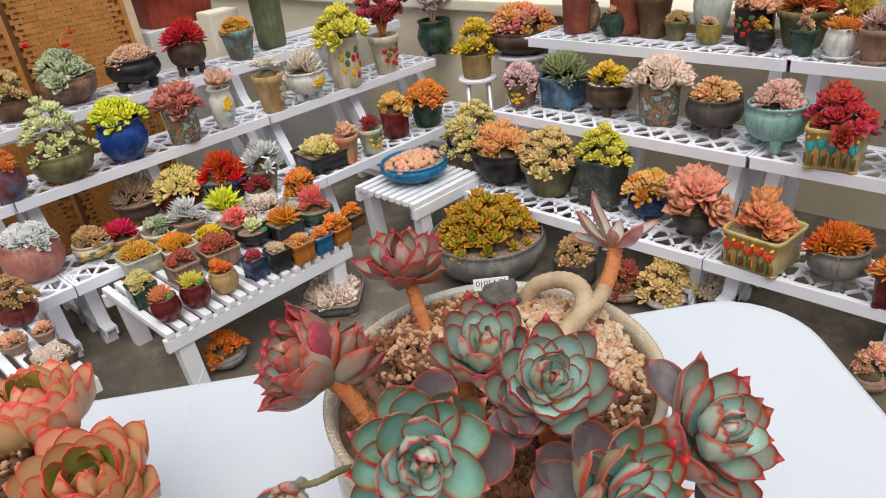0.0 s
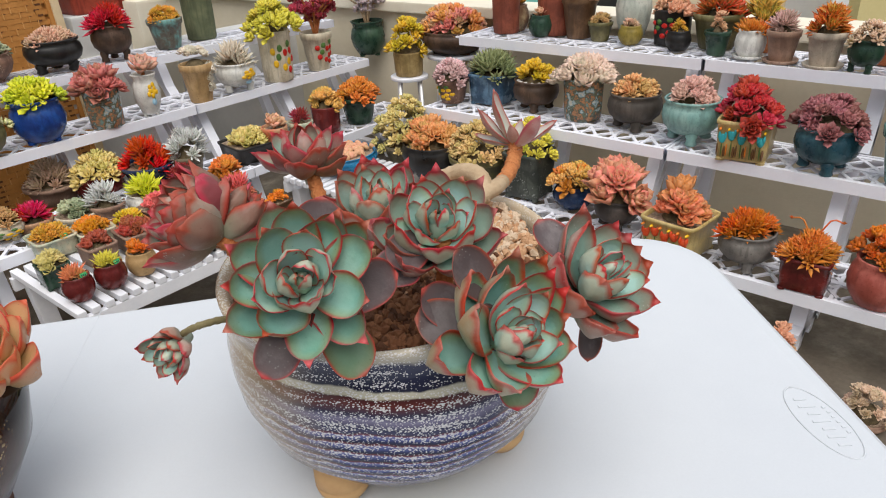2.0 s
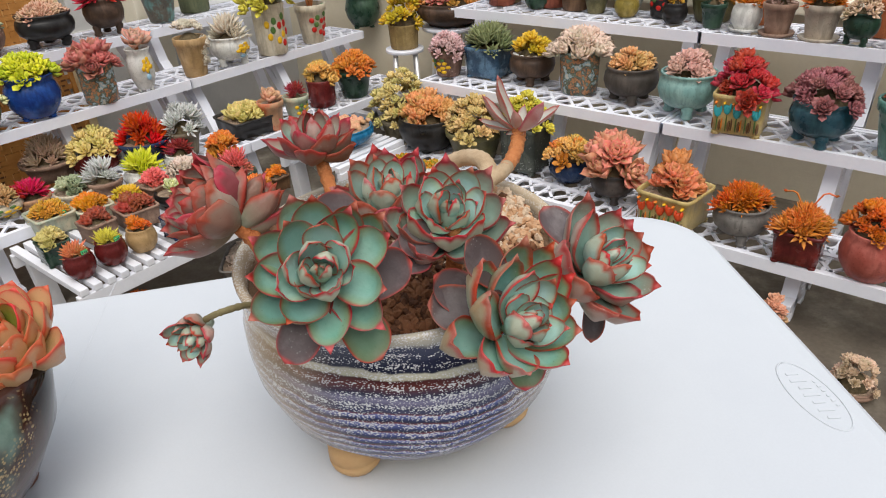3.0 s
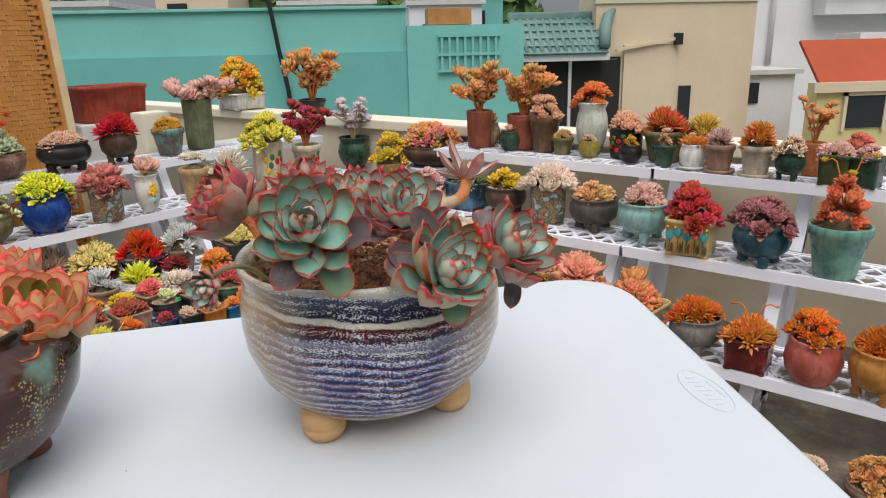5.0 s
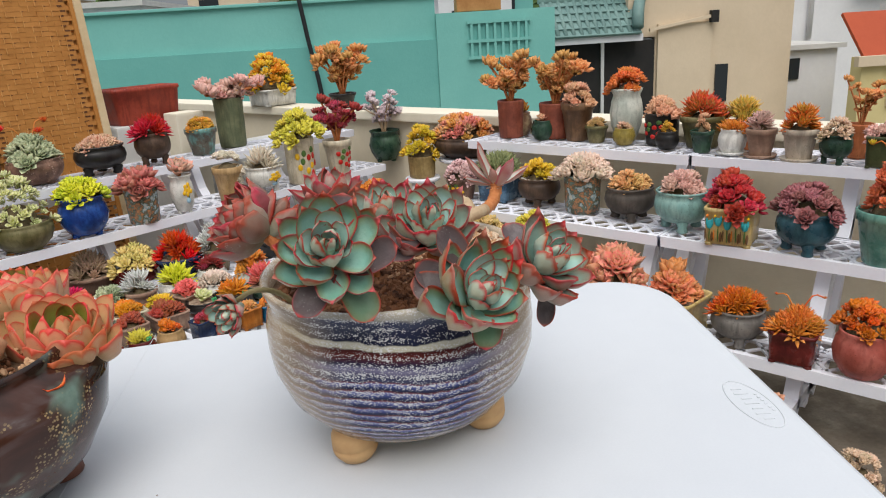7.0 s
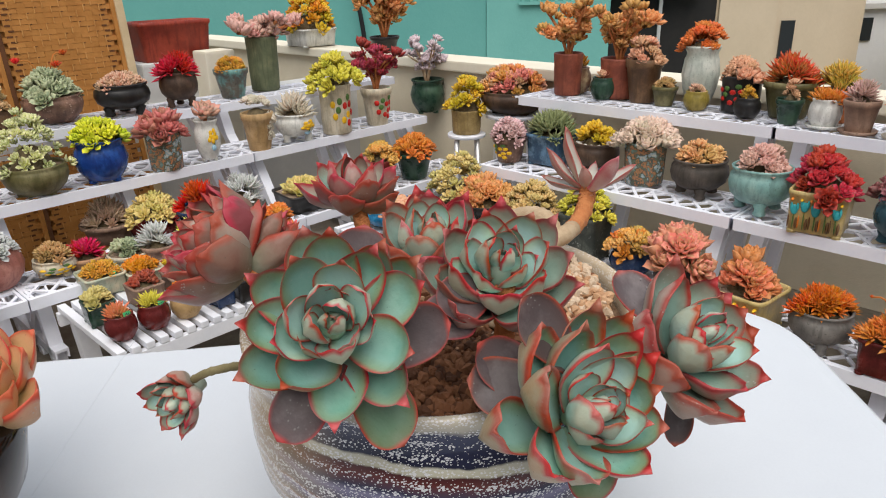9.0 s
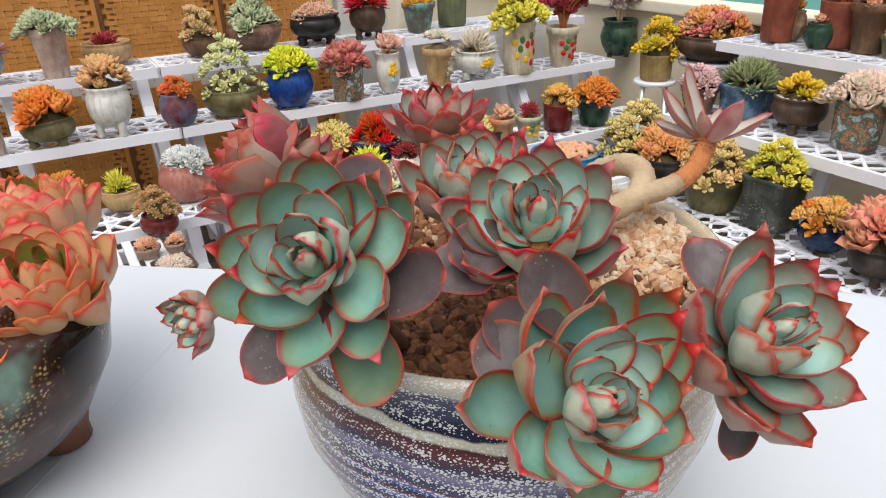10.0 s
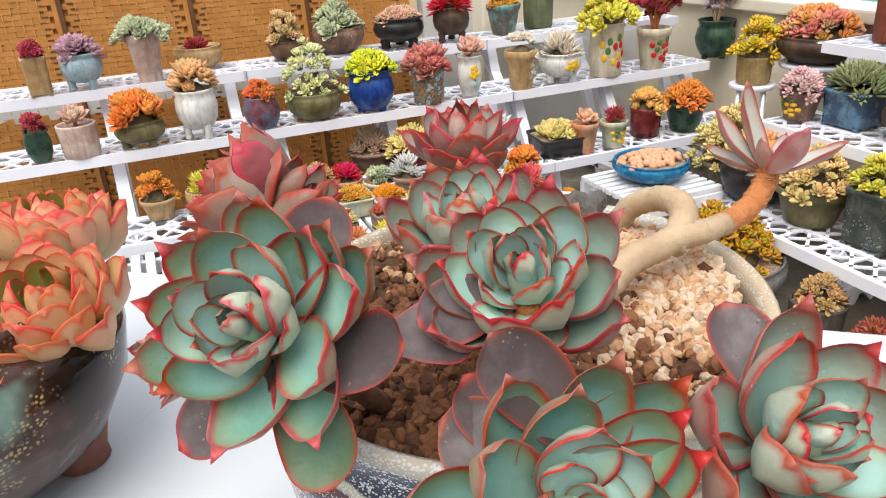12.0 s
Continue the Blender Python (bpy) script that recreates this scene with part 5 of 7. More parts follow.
RED_RIM = (0.44, 0.048, 0.026)
HERO = fleshy_skin("red_edged_leaf", (0.31, 0.52, 0.46), (0.155, 0.350, 0.285), (0.23, 0.28, 0.10), RED_RIM, (0.33, 0.44, 0.31), (0.40, 0.25, 0.14), rough=0.38, red=0.885, dust=0.14, keel_from=0.64)
HERO_IN = fleshy_skin("pale_inner_leaf", (0.34, 0.56, 0.51), (0.37, 0.58, 0.53), (0.36, 0.45, 0.29), RED_RIM, (0.36, 0.54, 0.47), (0.40, 0.40, 0.29), rough=0.38, red=0.91, dust=0.12, keel_from=0.70)
HERO_PINK = fleshy_skin("pinkish_leaf", (0.24, 0.41, 0.35), (0.24, 0.33, 0.27), (0.28, 0.20, 0.14), (0.38, 0.04, 0.03), (0.36, 0.42, 0.34), (0.40, 0.22, 0.18), red=0.885, keel_from=0.48)
HERO_FLUSH = fleshy_skin("pink_flushed_leaf", (0.30, 0.38, 0.27), (0.31, 0.29, 0.23), (0.32, 0.15, 0.12), (0.36, 0.035, 0.030), (0.27, 0.30, 0.21), (0.24, 0.09, 0.075), red=0.90, dust=0.07, keel_from=0.26)
HERO_DEEP = fleshy_skin("deep_red_leaf", (0.20, 0.20, 0.12), (0.20, 0.12, 0.09), (0.24, 0.06, 0.05), (0.36, 0.035, 0.03), (0.20, 0.13, 0.09), (0.20, 0.045, 0.04), red=0.88, dust=0.06, keel_from=0.15)
HERO_OLD = fleshy_skin("old_purple_leaf", (0.135, 0.105, 0.105), (0.085, 0.068, 0.072), (0.10, 0.064, 0.064), (0.34, 0.05, 0.04), (0.19, 0.12, 0.115), (0.19, 0.085, 0.08), 0.5, red=0.92, dust=0.25)
HERO_GREEN = fleshy_skin("dark_green_leaf", (0.15, 0.25, 0.18), (0.10, 0.19, 0.11), (0.12, 0.13, 0.055), (0.36, 0.035, 0.025), (0.15, 0.13, 0.095), (0.17, 0.07, 0.065), red=0.92)
HERO_ROSE = fleshy_skin("rose_leaf", (0.46, 0.51, 0.43), (0.46, 0.43, 0.39), (0.46, 0.30, 0.27), (0.40, 0.08, 0.075), (0.45, 0.32, 0.26), (0.42, 0.17, 0.15), red=0.91, keel_from=0.30)
PEACH = fleshy_skin("peach_leaf", (0.22, 0.27, 0.05), (0.54, 0.33, 0.16), (0.58, 0.26, 0.14), (0.58, 0.09, 0.05), (0.48, 0.39, 0.19), (0.60, 0.29, 0.17), 0.4, red=0.92, dust=0.12, keel_from=0.45)
PEACH_HEART = fleshy_skin("green_heart_leaf", (0.10, 0.16, 0.012), (0.17, 0.19, 0.025), (0.34, 0.20, 0.05), (0.58, 0.09, 0.04), (0.44, 0.40, 0.16), (0.62, 0.29, 0.15), 0.4, red=0.935)
PEACH_OLD = fleshy_skin("orange_old_leaf", (0.62, 0.28, 0.03), (0.70, 0.18, 0.02), (0.74, 0.12, 0.02), (0.74, 0.07, 0.012), (0.66, 0.24, 0.03), (0.72, 0.09, 0.015), 0.35)


def petal_mesh(w=0.62, cup=0.30, curl=0.30, flick=0.5, thick=0.11, mucro=0.07, wide=0.60, blunt=2.3, seed=0, nv=15, nu=5):
    """A broad fleshy leaf of length 1 along +x: narrow base, rounded end with a small point, raised rim and keeled back."""
    verts, faces, margin, below, along, across = [], [], [], [], [], []
    us = [math.sin(math.pi / 2 * i / nu) for i in range(-nu, nu + 1)]
    per = 2 * len(us) - 2
    rows = [0.985 * math.sin(math.pi / 2 * i / nv) for i in range(nv + 1)]

    def half(v):
        if v < wide:
            return w / 2 * (0.40 + 0.60 * math.sin(math.pi / 2 * v / wide))
        return w / 2 * math.sqrt(max(0.0, 1 - ((v - wide) / (1 - wide)) ** blunt))

    def mid(v):
        return 0.5 * curl * v * v + 0.16 * flick * max(0.0, (v - 0.74) / 0.26) ** 2
    for v in rows:
        hw = half(v)
        sway = 0.025 * math.sin(5 * v + 1.9 * seed)
        for side in (0, 1):
            for u in us if side == 0 else us[-2:0:-1]:
                wave = 0.020 * math.sin(7 * v + 2.3 * seed + 2 * u) * u * u
                rise = cup * 2 * hw * (0.75 * u * u + 0.25 * u ** 6) * (0.35 + 0.65 * v) + wave
                back = thick * side * (1 - u * u) ** 0.55 * (0.55 + 0.45 * math.sin(math.pi * min(1, 1.1 * v))) * (1 + 0.45 * v * math.exp(-(u / 0.22) ** 2)) * (1 - 0.6 * max(0, v - 0.8) / 0.2)
                verts.append((v, u * hw + sway, mid(v) + rise - back))
                gap = min((1 - abs(u)) * hw / (0.5 * w), (1 - v) * 2.6)
                margin.append(1 - gap)
                below.append(float(side))
                along.append(v)
                across.append(1 - abs(u))
    verts.append((1 + mucro, 0.025 * math.sin(5 + 1.9 * seed), mid(1) + 0.4 * mucro))
    margin.append(1.1), below.append(0.3), along.append(1.0), across.append(1.0)
    last = (len(rows) - 1) * per
    for j in range(len(rows) - 1):
        for i in range(per):
            a, b = j * per + i, j * per + (i + 1) % per
            faces.append((a, a + per, b + per, b))
    for i in range(per):
        faces.append((last + i, len(verts) - 1, last + (i + 1) % per))
    me = mesh_of("leaf", verts, faces, FOLIAGE, True, {"margin": margin, "below": below, "along": along, "across": across})
    return me, w, 1 + mucro, mid(1) + 0.4 * mucro


FINE = [petal_mesh(0.60, c, k, fl, 0.16, m, wd, bl, sd) for sd, (c, k, fl, m, wd, bl) in enumerate(((0.30, 0.24, 0.9, 0.09, 0.58, 1.8), (0.36, 0.30, 1.1, 0.11, 0.56, 1.65), (0.24, 0.18, 0.7, 0.08, 0.61, 2.0), (0.40, 0.26, 1.2, 0.12, 0.57, 1.6)))]
FLAT = [petal_mesh(0.66, 0.12, 0.10, 0.2, 0.09, 0.03, 0.62, 2.6, 5 + sd) for sd in range(2)]
CUPPED = [petal_mesh(0.66, 0.30, 0.42, 0.8, 0.15, 0.10, 0.55, 1.6, 8 + sd) for sd in range(3)]
LANCE = [petal_mesh(0.40, 0.30, 0.30 + 0.12 * sd, 0.2, 0.09, 0.07, 0.48, 1.5, 12 + sd) for sd in range(2)]
PLUMP = [petal_mesh(0.60, 0.16, 0.50 - 0.10 * sd, 0.3, 0.26, 0.05, 0.62, 2.1, 15 + sd) for sd in range(3)]


def axis_pose(at, axis, spin=0.0):
    z = Vector(axis).normalized()
    return Matrix.Translation(at) @ z.to_track_quat("Z", "Y").to_matrix().to_4x4() @ pose(0, 0, 0, 0, 0, spin)


def set_leaf(parent, form, base, tip, turn, width, mat, scale=1.0):
    """A leaf from base (out, up) to tip (out, up) in the upright plane at the azimuth turn."""
    me, w, end, lift = form
    run, climb = tip[0] - base[0], tip[1] - base[1]
    size = math.hypot(run, climb) / math.hypot(end, lift)
    tilt = math.degrees(math.atan2(climb, run) - math.atan2(lift, end))
    m = pose(0, 0, 0, 0, 0, turn) @ pose(base[0], 0, base[1], 0, -tilt, 0) @ Matrix.Diagonal((size, width / w, size, 1))
    return obj("leaf", me, parent, m, mat)


def rosette(root, at, axis, leaves, mats, forms=FINE, label="", seed=1, inverse=None, deep=0.024, fall=0.58, broad=1.0, pale=0.030):
    """One rosette, every leaf a piece of its own. leaves: the azimuth of each (degrees) and its tip's reach from the axis and rise
    over the heart (millimetres); mats: outer and inner skin."""
    random.seed(seed)
    m = axis_pose(at, axis)
    if inverse is not None:
        m = inverse @ m
    bv, bf = lathe([(0.004, -deep - 0.018), (0.0065, -deep - 0.004), (0.006, -deep + 0.004), (0.002, -deep + 0.011), (0.0003, -deep + 0.013)], 10)
    core = obj("rosette", mesh_of("rosette", bv, bf, mats[0], True, {"margin": [0.2] * 50, "below": [1.0] * 50, "along": [0.2] * 50, "across": [0.2] * 50}), root, m, None, label)
    for k in range(3):
        set_leaf(core, forms[k % len(forms)], (0.001, -deep), (0.001 + 0.001 * k, -0.007 + 0.002 * k), 40 + 137.5 * k, broad * (0.006 + 0.002 * k), mats[1])
    fill = [(31 + 137.5 * k, 9 + 2.2 * k, -7 - 1.2 * k) for k in range(6)]
    for turn, out, up in leaves + [(a, b * broad, c * broad) for a, b, c in fill]:
        out, up = out / 1000, up / 1000
        base = (0.003, -deep - fall * out)
        set_leaf(core, random.choice(forms), base, (out, up), turn, broad * min(0.0285, 0.0105 + 0.55 * out), mats[1] if out < pale else random.choice(mats[2:] or mats[:1]))
    return core


def whorl(n, radius, dome=3.0, first=0.12, spin=0.0, lift=0.0, power=0.75):
    """Leaves of an even rosette in golden-angle order, heart first (millimetres)."""
    rows = []
    for i in range(n):
        out = radius * (first + (1 - first) * (i / (n - 1)) ** power) * random.uniform(0.94, 1.05)
        rows.append((spin + 137.508 * i + random.uniform(-7, 7), out, lift * (1 - i / n) - dome * out * out / 1000 + random.uniform(-1, 1)))
    return rows


def pot_stripes():
    mat, tree, bsdf = nodes_of("striped_drip_glaze", 0.13)
    tc = tree.nodes.new("ShaderNodeTexCoord")
    sep = tree.nodes.new("ShaderNodeSeparateXYZ")
    tree.links.new(tc.outputs["Object"], sep.inputs[0])
    warp = noise_of(tree, 9, 4, 0.6)

    def calc(op, a, b, c=None):
        m = tree.nodes.new("ShaderNodeMath")
        m.operation = op
        for k, v in enumerate((a, b, c)):
            if v is None:
                continue
            if isinstance(v, (int, float)):
                m.inputs[k].default_value = v
            else:
                tree.links.new(v, m.inputs[k])
        return m.outputs[0]
    height = calc("MULTIPLY_ADD", warp.outputs[0], 0.026, sep.outputs[2])
    height = calc("MULTIPLY_ADD", noise_of(tree, 60, 3, 0.6).outputs[0], 0.004, height)
    height = calc("MULTIPLY_ADD", sep.outputs[0], 0.06, height)
    wave = calc("FRACT", calc("MULTIPLY", height, 112.0), 0)
    lines = ramp_of(tree, wave, [(0.0, (0.008, 0.010, 0.035)), (0.22, (0.012, 0.018, 0.085)), (0.42, (0.045, 0.065, 0.21)), (0.66, (0.12, 0.13, 0.30)), (0.80, (0.14, 0.035, 0.045)), (0.90, (0.045, 0.010, 0.022)), (1.0, (0.008, 0.010, 0.035))])
    # the shoulder: speckled navy under the lip, a run of cream, a dark red-brown ring
    top = tree.nodes.new("ShaderNodeMapRange")
    tree.links.new(height, top.inputs[0])
    top.inputs[1].default_value, top.inputs[2].default_value = 0.130, 0.203
    shoulder = ramp_of(tree, top.outputs[0], [(0.0, (0.13, 0.13, 0.22)), (0.10, (0.02, 0.022, 0.06)), (0.20, (0.16, 0.15, 0.24)), (0.27, (0.02, 0.02, 0.05)), (0.38, (0.09, 0.016, 0.014)), (0.45, (0.05, 0.012, 0.014)), (0.47, (0.42, 0.40, 0.31)), (0.53, (0.46, 0.44, 0.36)), (0.55, (0.012, 0.014, 0.035)), (0.84, (0.022, 0.028, 0.07)), (0.90, (0.36, 0.34, 0.29)), (1.0, (0.46, 0.42, 0.34))])
    is_top = ramp_of(tree, top.outputs[0], [(0.02, (0, 0, 0)), (0.10, (1, 1, 1))])
    both = mix_of(tree, is_top.outputs[0], lines.outputs[0], shoulder.outputs[0])
    # cream specks of the glaze, strung along the rings
    mp = tree.nodes.new("ShaderNodeMapping")
    mp.inputs["Scale"].default_value = (1, 1, 1.5)
    tree.links.new(tc.outputs["Object"], mp.inputs[0])
    vor = tree.nodes.new("ShaderNodeTexVoronoi")
    vor.inputs["Scale"].default_value = 520
    tree.links.new(mp.outputs[0], vor.inputs["Vector"])
    dens = noise_of(tree, 26, 4, 0.6)
    crest = ramp_of(tree, wave, [(0.08, (0.02, 0.02, 0.02)), (0.42, (0.21, 0.21, 0.21)), (0.66, (0.29, 0.29, 0.29)), (0.90, (0.04, 0.04, 0.04))])
    size = calc("ADD", crest.outputs[0], calc("MULTIPLY_ADD", dens.outputs[0], 0.8, -0.21))
    spots = calc("LESS_THAN", vor.outputs["Distance"], size)
    col = mix_of(tree, calc("MULTIPLY", spots, 0.9), both, (0.60, 0.60, 0.62))
    # broad bare patches of tan body
    tan = noise_of(tree, 5.5, 3, 0.5)
    side = calc("MULTIPLY_ADD", calc("ABSOLUTE", calc("ADD", sep.outputs[0], -0.01), 0), 4.2, calc("MULTIPLY", tan.outputs[0], 0.45))
    bare = ramp_of(tree, side, [(0.46, (0, 0, 0)), (0.72, (1, 1, 1))])
    tanmix = mix_of(tree, calc("MULTIPLY", spots, 0.7), (0.50, 0.39, 0.26), (0.70, 0.66, 0.57))
    col = mix_of(tree, calc("MULTIPLY", bare.outputs[0], 0.8), col, tanmix)
    # pale bare clay round the foot
    low = tree.nodes.new("ShaderNodeMapRange")
    tree.links.new(sep.outputs[2], low.inputs[0])
    low.inputs[1].default_value, low.inputs[2].default_value = 0.029, 0.044
    col = mix_of(tree, low.outputs[0], (0.60, 0.47, 0.27), col)
    tree.links.new(col, bsdf.inputs["Base Color"])
    bump_of(tree, bsdf, spots, 0.12, 0.0006)
    return mat


HERO_GLAZE = pot_stripes()
FOOT_CLAY = mottled("tan_clay_foot", (0.50, 0.29, 0.13), (0.60, 0.38, 0.18), 30, 160, 0.6, 0.3, 0.001)
hero = tagged(new("potted_echeveria"), "striped blue glazed bowl of red-edged blue-green echeveria rosettes", "potted succulent")
HX, HY = 0.0600, 0.476
hero.matrix_basis = on_table(HX, HY, 0.0)
HINV = hero.matrix_basis.inverted()
prof = [(0.052, 0.018), (0.078, 0.020), (0.104, 0.036), (0.126, 0.064), (0.1365, 0.095), (0.1385, 0.118), (0.1375, 0.140), (0.1335, 0.158), (0.1318, 0.166), (0.1338, 0.174), (0.1362, 0.181), (0.1362, 0.185), (0.1335, 0.1868), (0.1285, 0.184),
        (0.1265, 0.174), (0.1255, 0.152)]
v, f = lathe(prof, 72)
pot = obj("pot", mesh_of("pot", v, f, HERO_GLAZE), hero, None, None, "blue, lavender and tan striped glazed bowl")
for k, (fx, fy) in enumerate(((0.0, 0.412), (0.136, 0.444), (0.030, 0.545))):
    fv, ff = lathe([(0.008, 0.0), (0.017, 0.002), (0.0225, 0.010), (0.0235, 0.016), (0.0222, 0.0175), (0.0235, 0.019), (0.023, 0.030), (0.016, 0.040), (0.001, 0.043)], 20)
    obj("foot", mesh_of("foot", fv, ff, FOOT_CLAY), pot, pose(fx - HX, fy - HY, 0), None, "tan clay ball foot")
v, f = lathe([(0.1262, 0.170), (0.06, 0.175), (0.001, 0.177)], 40)
obj("soil", mesh_of("soil", v, f[:-1], SOIL), hero, None, None, "brown gritty soil")


def gravel(name, root, count, place, size, mats, seed):
    """Loose stones as one heap for each colour."""
    random.seed(seed)
    bm = bmesh.new()
    bmesh.ops.create_icosphere(bm, subdivisions=1, radius=1)
    base = [v.co.copy() for v in bm.verts]
    tri = [[v.index for v in f.verts] for f in bm.faces]
    bm.free()
    heaps = [([], []) for _ in mats]
    for k in range(count):
        x, y, z = place()
        s = size * random.uniform(0.55, 1.3)
        m = pose(x, y, z, random.uniform(0, 360), random.uniform(0, 360), random.uniform(0, 360)) @ Matrix.Diagonal((s, s * random.uniform(0.6, 0.95), s * random.uniform(0.5, 0.8), 1))
        verts, faces = heaps[random.randrange(len(mats))]
        o = len(verts)
        verts += [m @ (b * random.uniform(0.85, 1.12)) for b in base]
        faces += [tuple(i + o for i in t) for t in tri]
    for (verts, faces), mat in zip(heaps, mats):
        obj(name, mesh_of(name, verts, faces, mat, False), root, None, None, "", "", "stuff")


STONE_A = mottled("tan_stone", (0.46, 0.25, 0.13), (0.62, 0.40, 0.24), 80, 300, 0.85, 0.4)
STONE_B = mottled("pale_stone", (0.52, 0.38, 0.26), (0.68, 0.54, 0.40), 80, 300, 0.85, 0.4)
STONE_C = mottled("brown_stone", (0.15, 0.060, 0.028), (0.28, 0.125, 0.06), 80, 300, 0.9, 0.4)
STONE_D = mottled("dark_stone", (0.055, 0.024, 0.013), (0.14, 0.06, 0.03), 80, 300, 0.9, 0.4)


def in_bowl(cx, cy, spread, r=0.120, level=0.174):
    def pick():
        while True:
            x, y = random.gauss(cx, spread), random.gauss(cy, spread)
            if math.hypot(x, y) < r:
                return x, y, level + 0.010 * min(1.0, max(0.0, (y + 0.02) / 0.06)) - 0.3 * max(0, math.hypot(x, y) - 0.06) ** 1.6 + random.uniform(-0.001, 0.005)
    return pick


gravel("gravel", hero, 2300, in_bowl(0.075, 0.050, 0.042), 0.0044, [STONE_A, STONE_B], 5)
gravel("gravel", hero, 900, in_bowl(-0.040, 0.075, 0.035), 0.0040, [STONE_A, STONE_C], 9)
gravel("gravel", hero, 2000, in_bowl(-0.005, -0.055, 0.050), 0.0050, [STONE_C, STONE_D, STONE_C], 6)

def hero_rosette(at, axis, leaves, mats, **kw):
    return rosette(hero, at, axis, leaves, mats, inverse=HINV, **kw)


BOTH, MIXED, PINKS, ROSES = (HERO, HERO_IN), (HERO_PINK, HERO_IN), (HERO_PINK, HERO_PINK), (HERO_ROSE, HERO_ROSE)
# the four large rosettes: azimuth, reach and rise of every leaf's tip
hero_rosette((0.0065, 0.2960, 1.0087), (0.10, -0.78, 0.60), [
    (62, 5, 0), (-157, 8, 1), (109, 15, -1), (164, 20, -2), (-80, 16, -1), (30, 18, -1), (74, 27, -5), (-164, 28, -5), (120, 35, -8), (58, 42, -12), (87, 45, -13), (18, 46, -12), (-25, 40, -11),
    (-128, 37, -10), (-91, 49, -18), (145, 46, -14), (175, 43, -14), (-153, 50, -19), (102, 50, -20), (54, 48, -19), (34, 54, -22), (-50, 52, -27)], BOTH, seed=2)
hero_rosette((0.1336, 0.2923, 0.9654), (0.42, -0.60, 0.66), [
    (-148, 4, 0), (-3, 7, 0), (-175, 15, 1), (-98, 11, 0), (71, 26, 0), (34, 26, -1), (-6, 31, -3), (30, 48, -6), (82, 39, -3), (142, 37, -3), (-53, 22, -2), (61, 53, -8), (37, 60, -14), (12, 47, -9),
    (-42, 35, -8), (-82, 37, -10), (-129, 38, -9), (-156, 46, -12), (169, 60, -14), (109, 48, -8)], BOTH, seed=3)
hero_rosette((0.2028, 0.3458, 0.9748), (0.49, -0.48, 0.73), [
    (49, 5, 0), (-67, 6, 0), (42, 19, -2), (121, 17, -2), (-170, 25, -3), (-126, 15, -1), (-2, 34, -7), (30, 44, -12), (-62, 25, -4), (86, 33, -6), (-20, 50, -17), (61, 51, -15), (8, 54, -20), (-106, 35, -9),
    (-65, 43, -13), (-170, 44, -12), (-112, 48, -17), (-135, 47, -16), (144, 43, -13)], MIXED, seed=4, pale=0.026)
hero_rosette((0.0887, 0.3653, 1.0136), (0.06, -0.52, 0.85), [
    (131, 6, 0), (62, 10, 0), (172, 10, 0), (59, 15, -1), (163, 21, -2), (128, 24, -2), (102, 28, -3), (50, 30, -3), (-1, 24, -2), (-165, 31, -5), (-164, 40, -9), (-100, 29, -6), (-47, 27, -4), (-4, 38, -8),
    (38, 46, -12), (147, 36, -8), (-133, 44, -12), (179, 47, -14), (80, 44, -12), (-75, 40, -16), (-25, 46, -16)], MIXED, seed=5, pale=0.032)
# the paler and pinker ones behind and beside them
random.seed(40)
FLUSHED = (HERO_FLUSH, HERO_FLUSH, HERO_FLUSH, HERO_PINK, HERO_DEEP, HERO_FLUSH)
hero_rosette((0.0475, 0.414, 1.016), (-0.04, -0.30, 1.0), whorl(20, 42, 4.0, spin=20), MIXED, forms=FINE, seed=6, pale=0.024)
hero_rosette((-0.098, 0.424, 1.004), (-0.64, -0.26, 0.50), whorl(28, 45, 2.0, spin=80, lift=6, power=0.62), FLUSHED, forms=CUPPED, seed=7, deep=0.028, fall=0.34, broad=1.24, pale=0.0)
hero_rosette((-0.040, 0.438, 1.004), (0.60, 0.35, 0.70), whorl(10, 26, 0.5, spin=80, lift=6), FLUSHED, forms=CUPPED, seed=12, deep=0.026)
hero_rosette((-0.014, 0.578, 0.996), (0.0, -0.05, 1.0), whorl(18, 50, 3.0, spin=140, lift=16), FLUSHED, forms=CUPPED, seed=8, deep=0.024, fall=0.06, pale=0.0)
hero_rosette((0.178, 0.582, 0.979), (0.0, 0.0, 1.0), [(113, 40, 34), (186, 40, 16), (-35, 22, 47), (-12, 35, 31), (-18, 39, 6), (60, 14, 20), (230, 12, 18)], ROSES, forms=LANCE, seed=9, deep=0.003, fall=0.0, broad=0.62, pale=0.0)
hero_rosette((-0.098, 0.348, 0.928), (-0.38, -0.86, 0.0), whorl(17, 22, 8.0, spin=30), MIXED, forms=FINE, seed=10, deep=0.014, fall=0.35, broad=0.62, pale=0.016)
hero_rosette((0.004, 0.505, 0.930), (-0.3, -0.2, 0.9), whorl(11, 20, 6.0, spin=30), MIXED, forms=CUPPED, seed=11, deep=0.012, broad=0.62, pale=0.012)
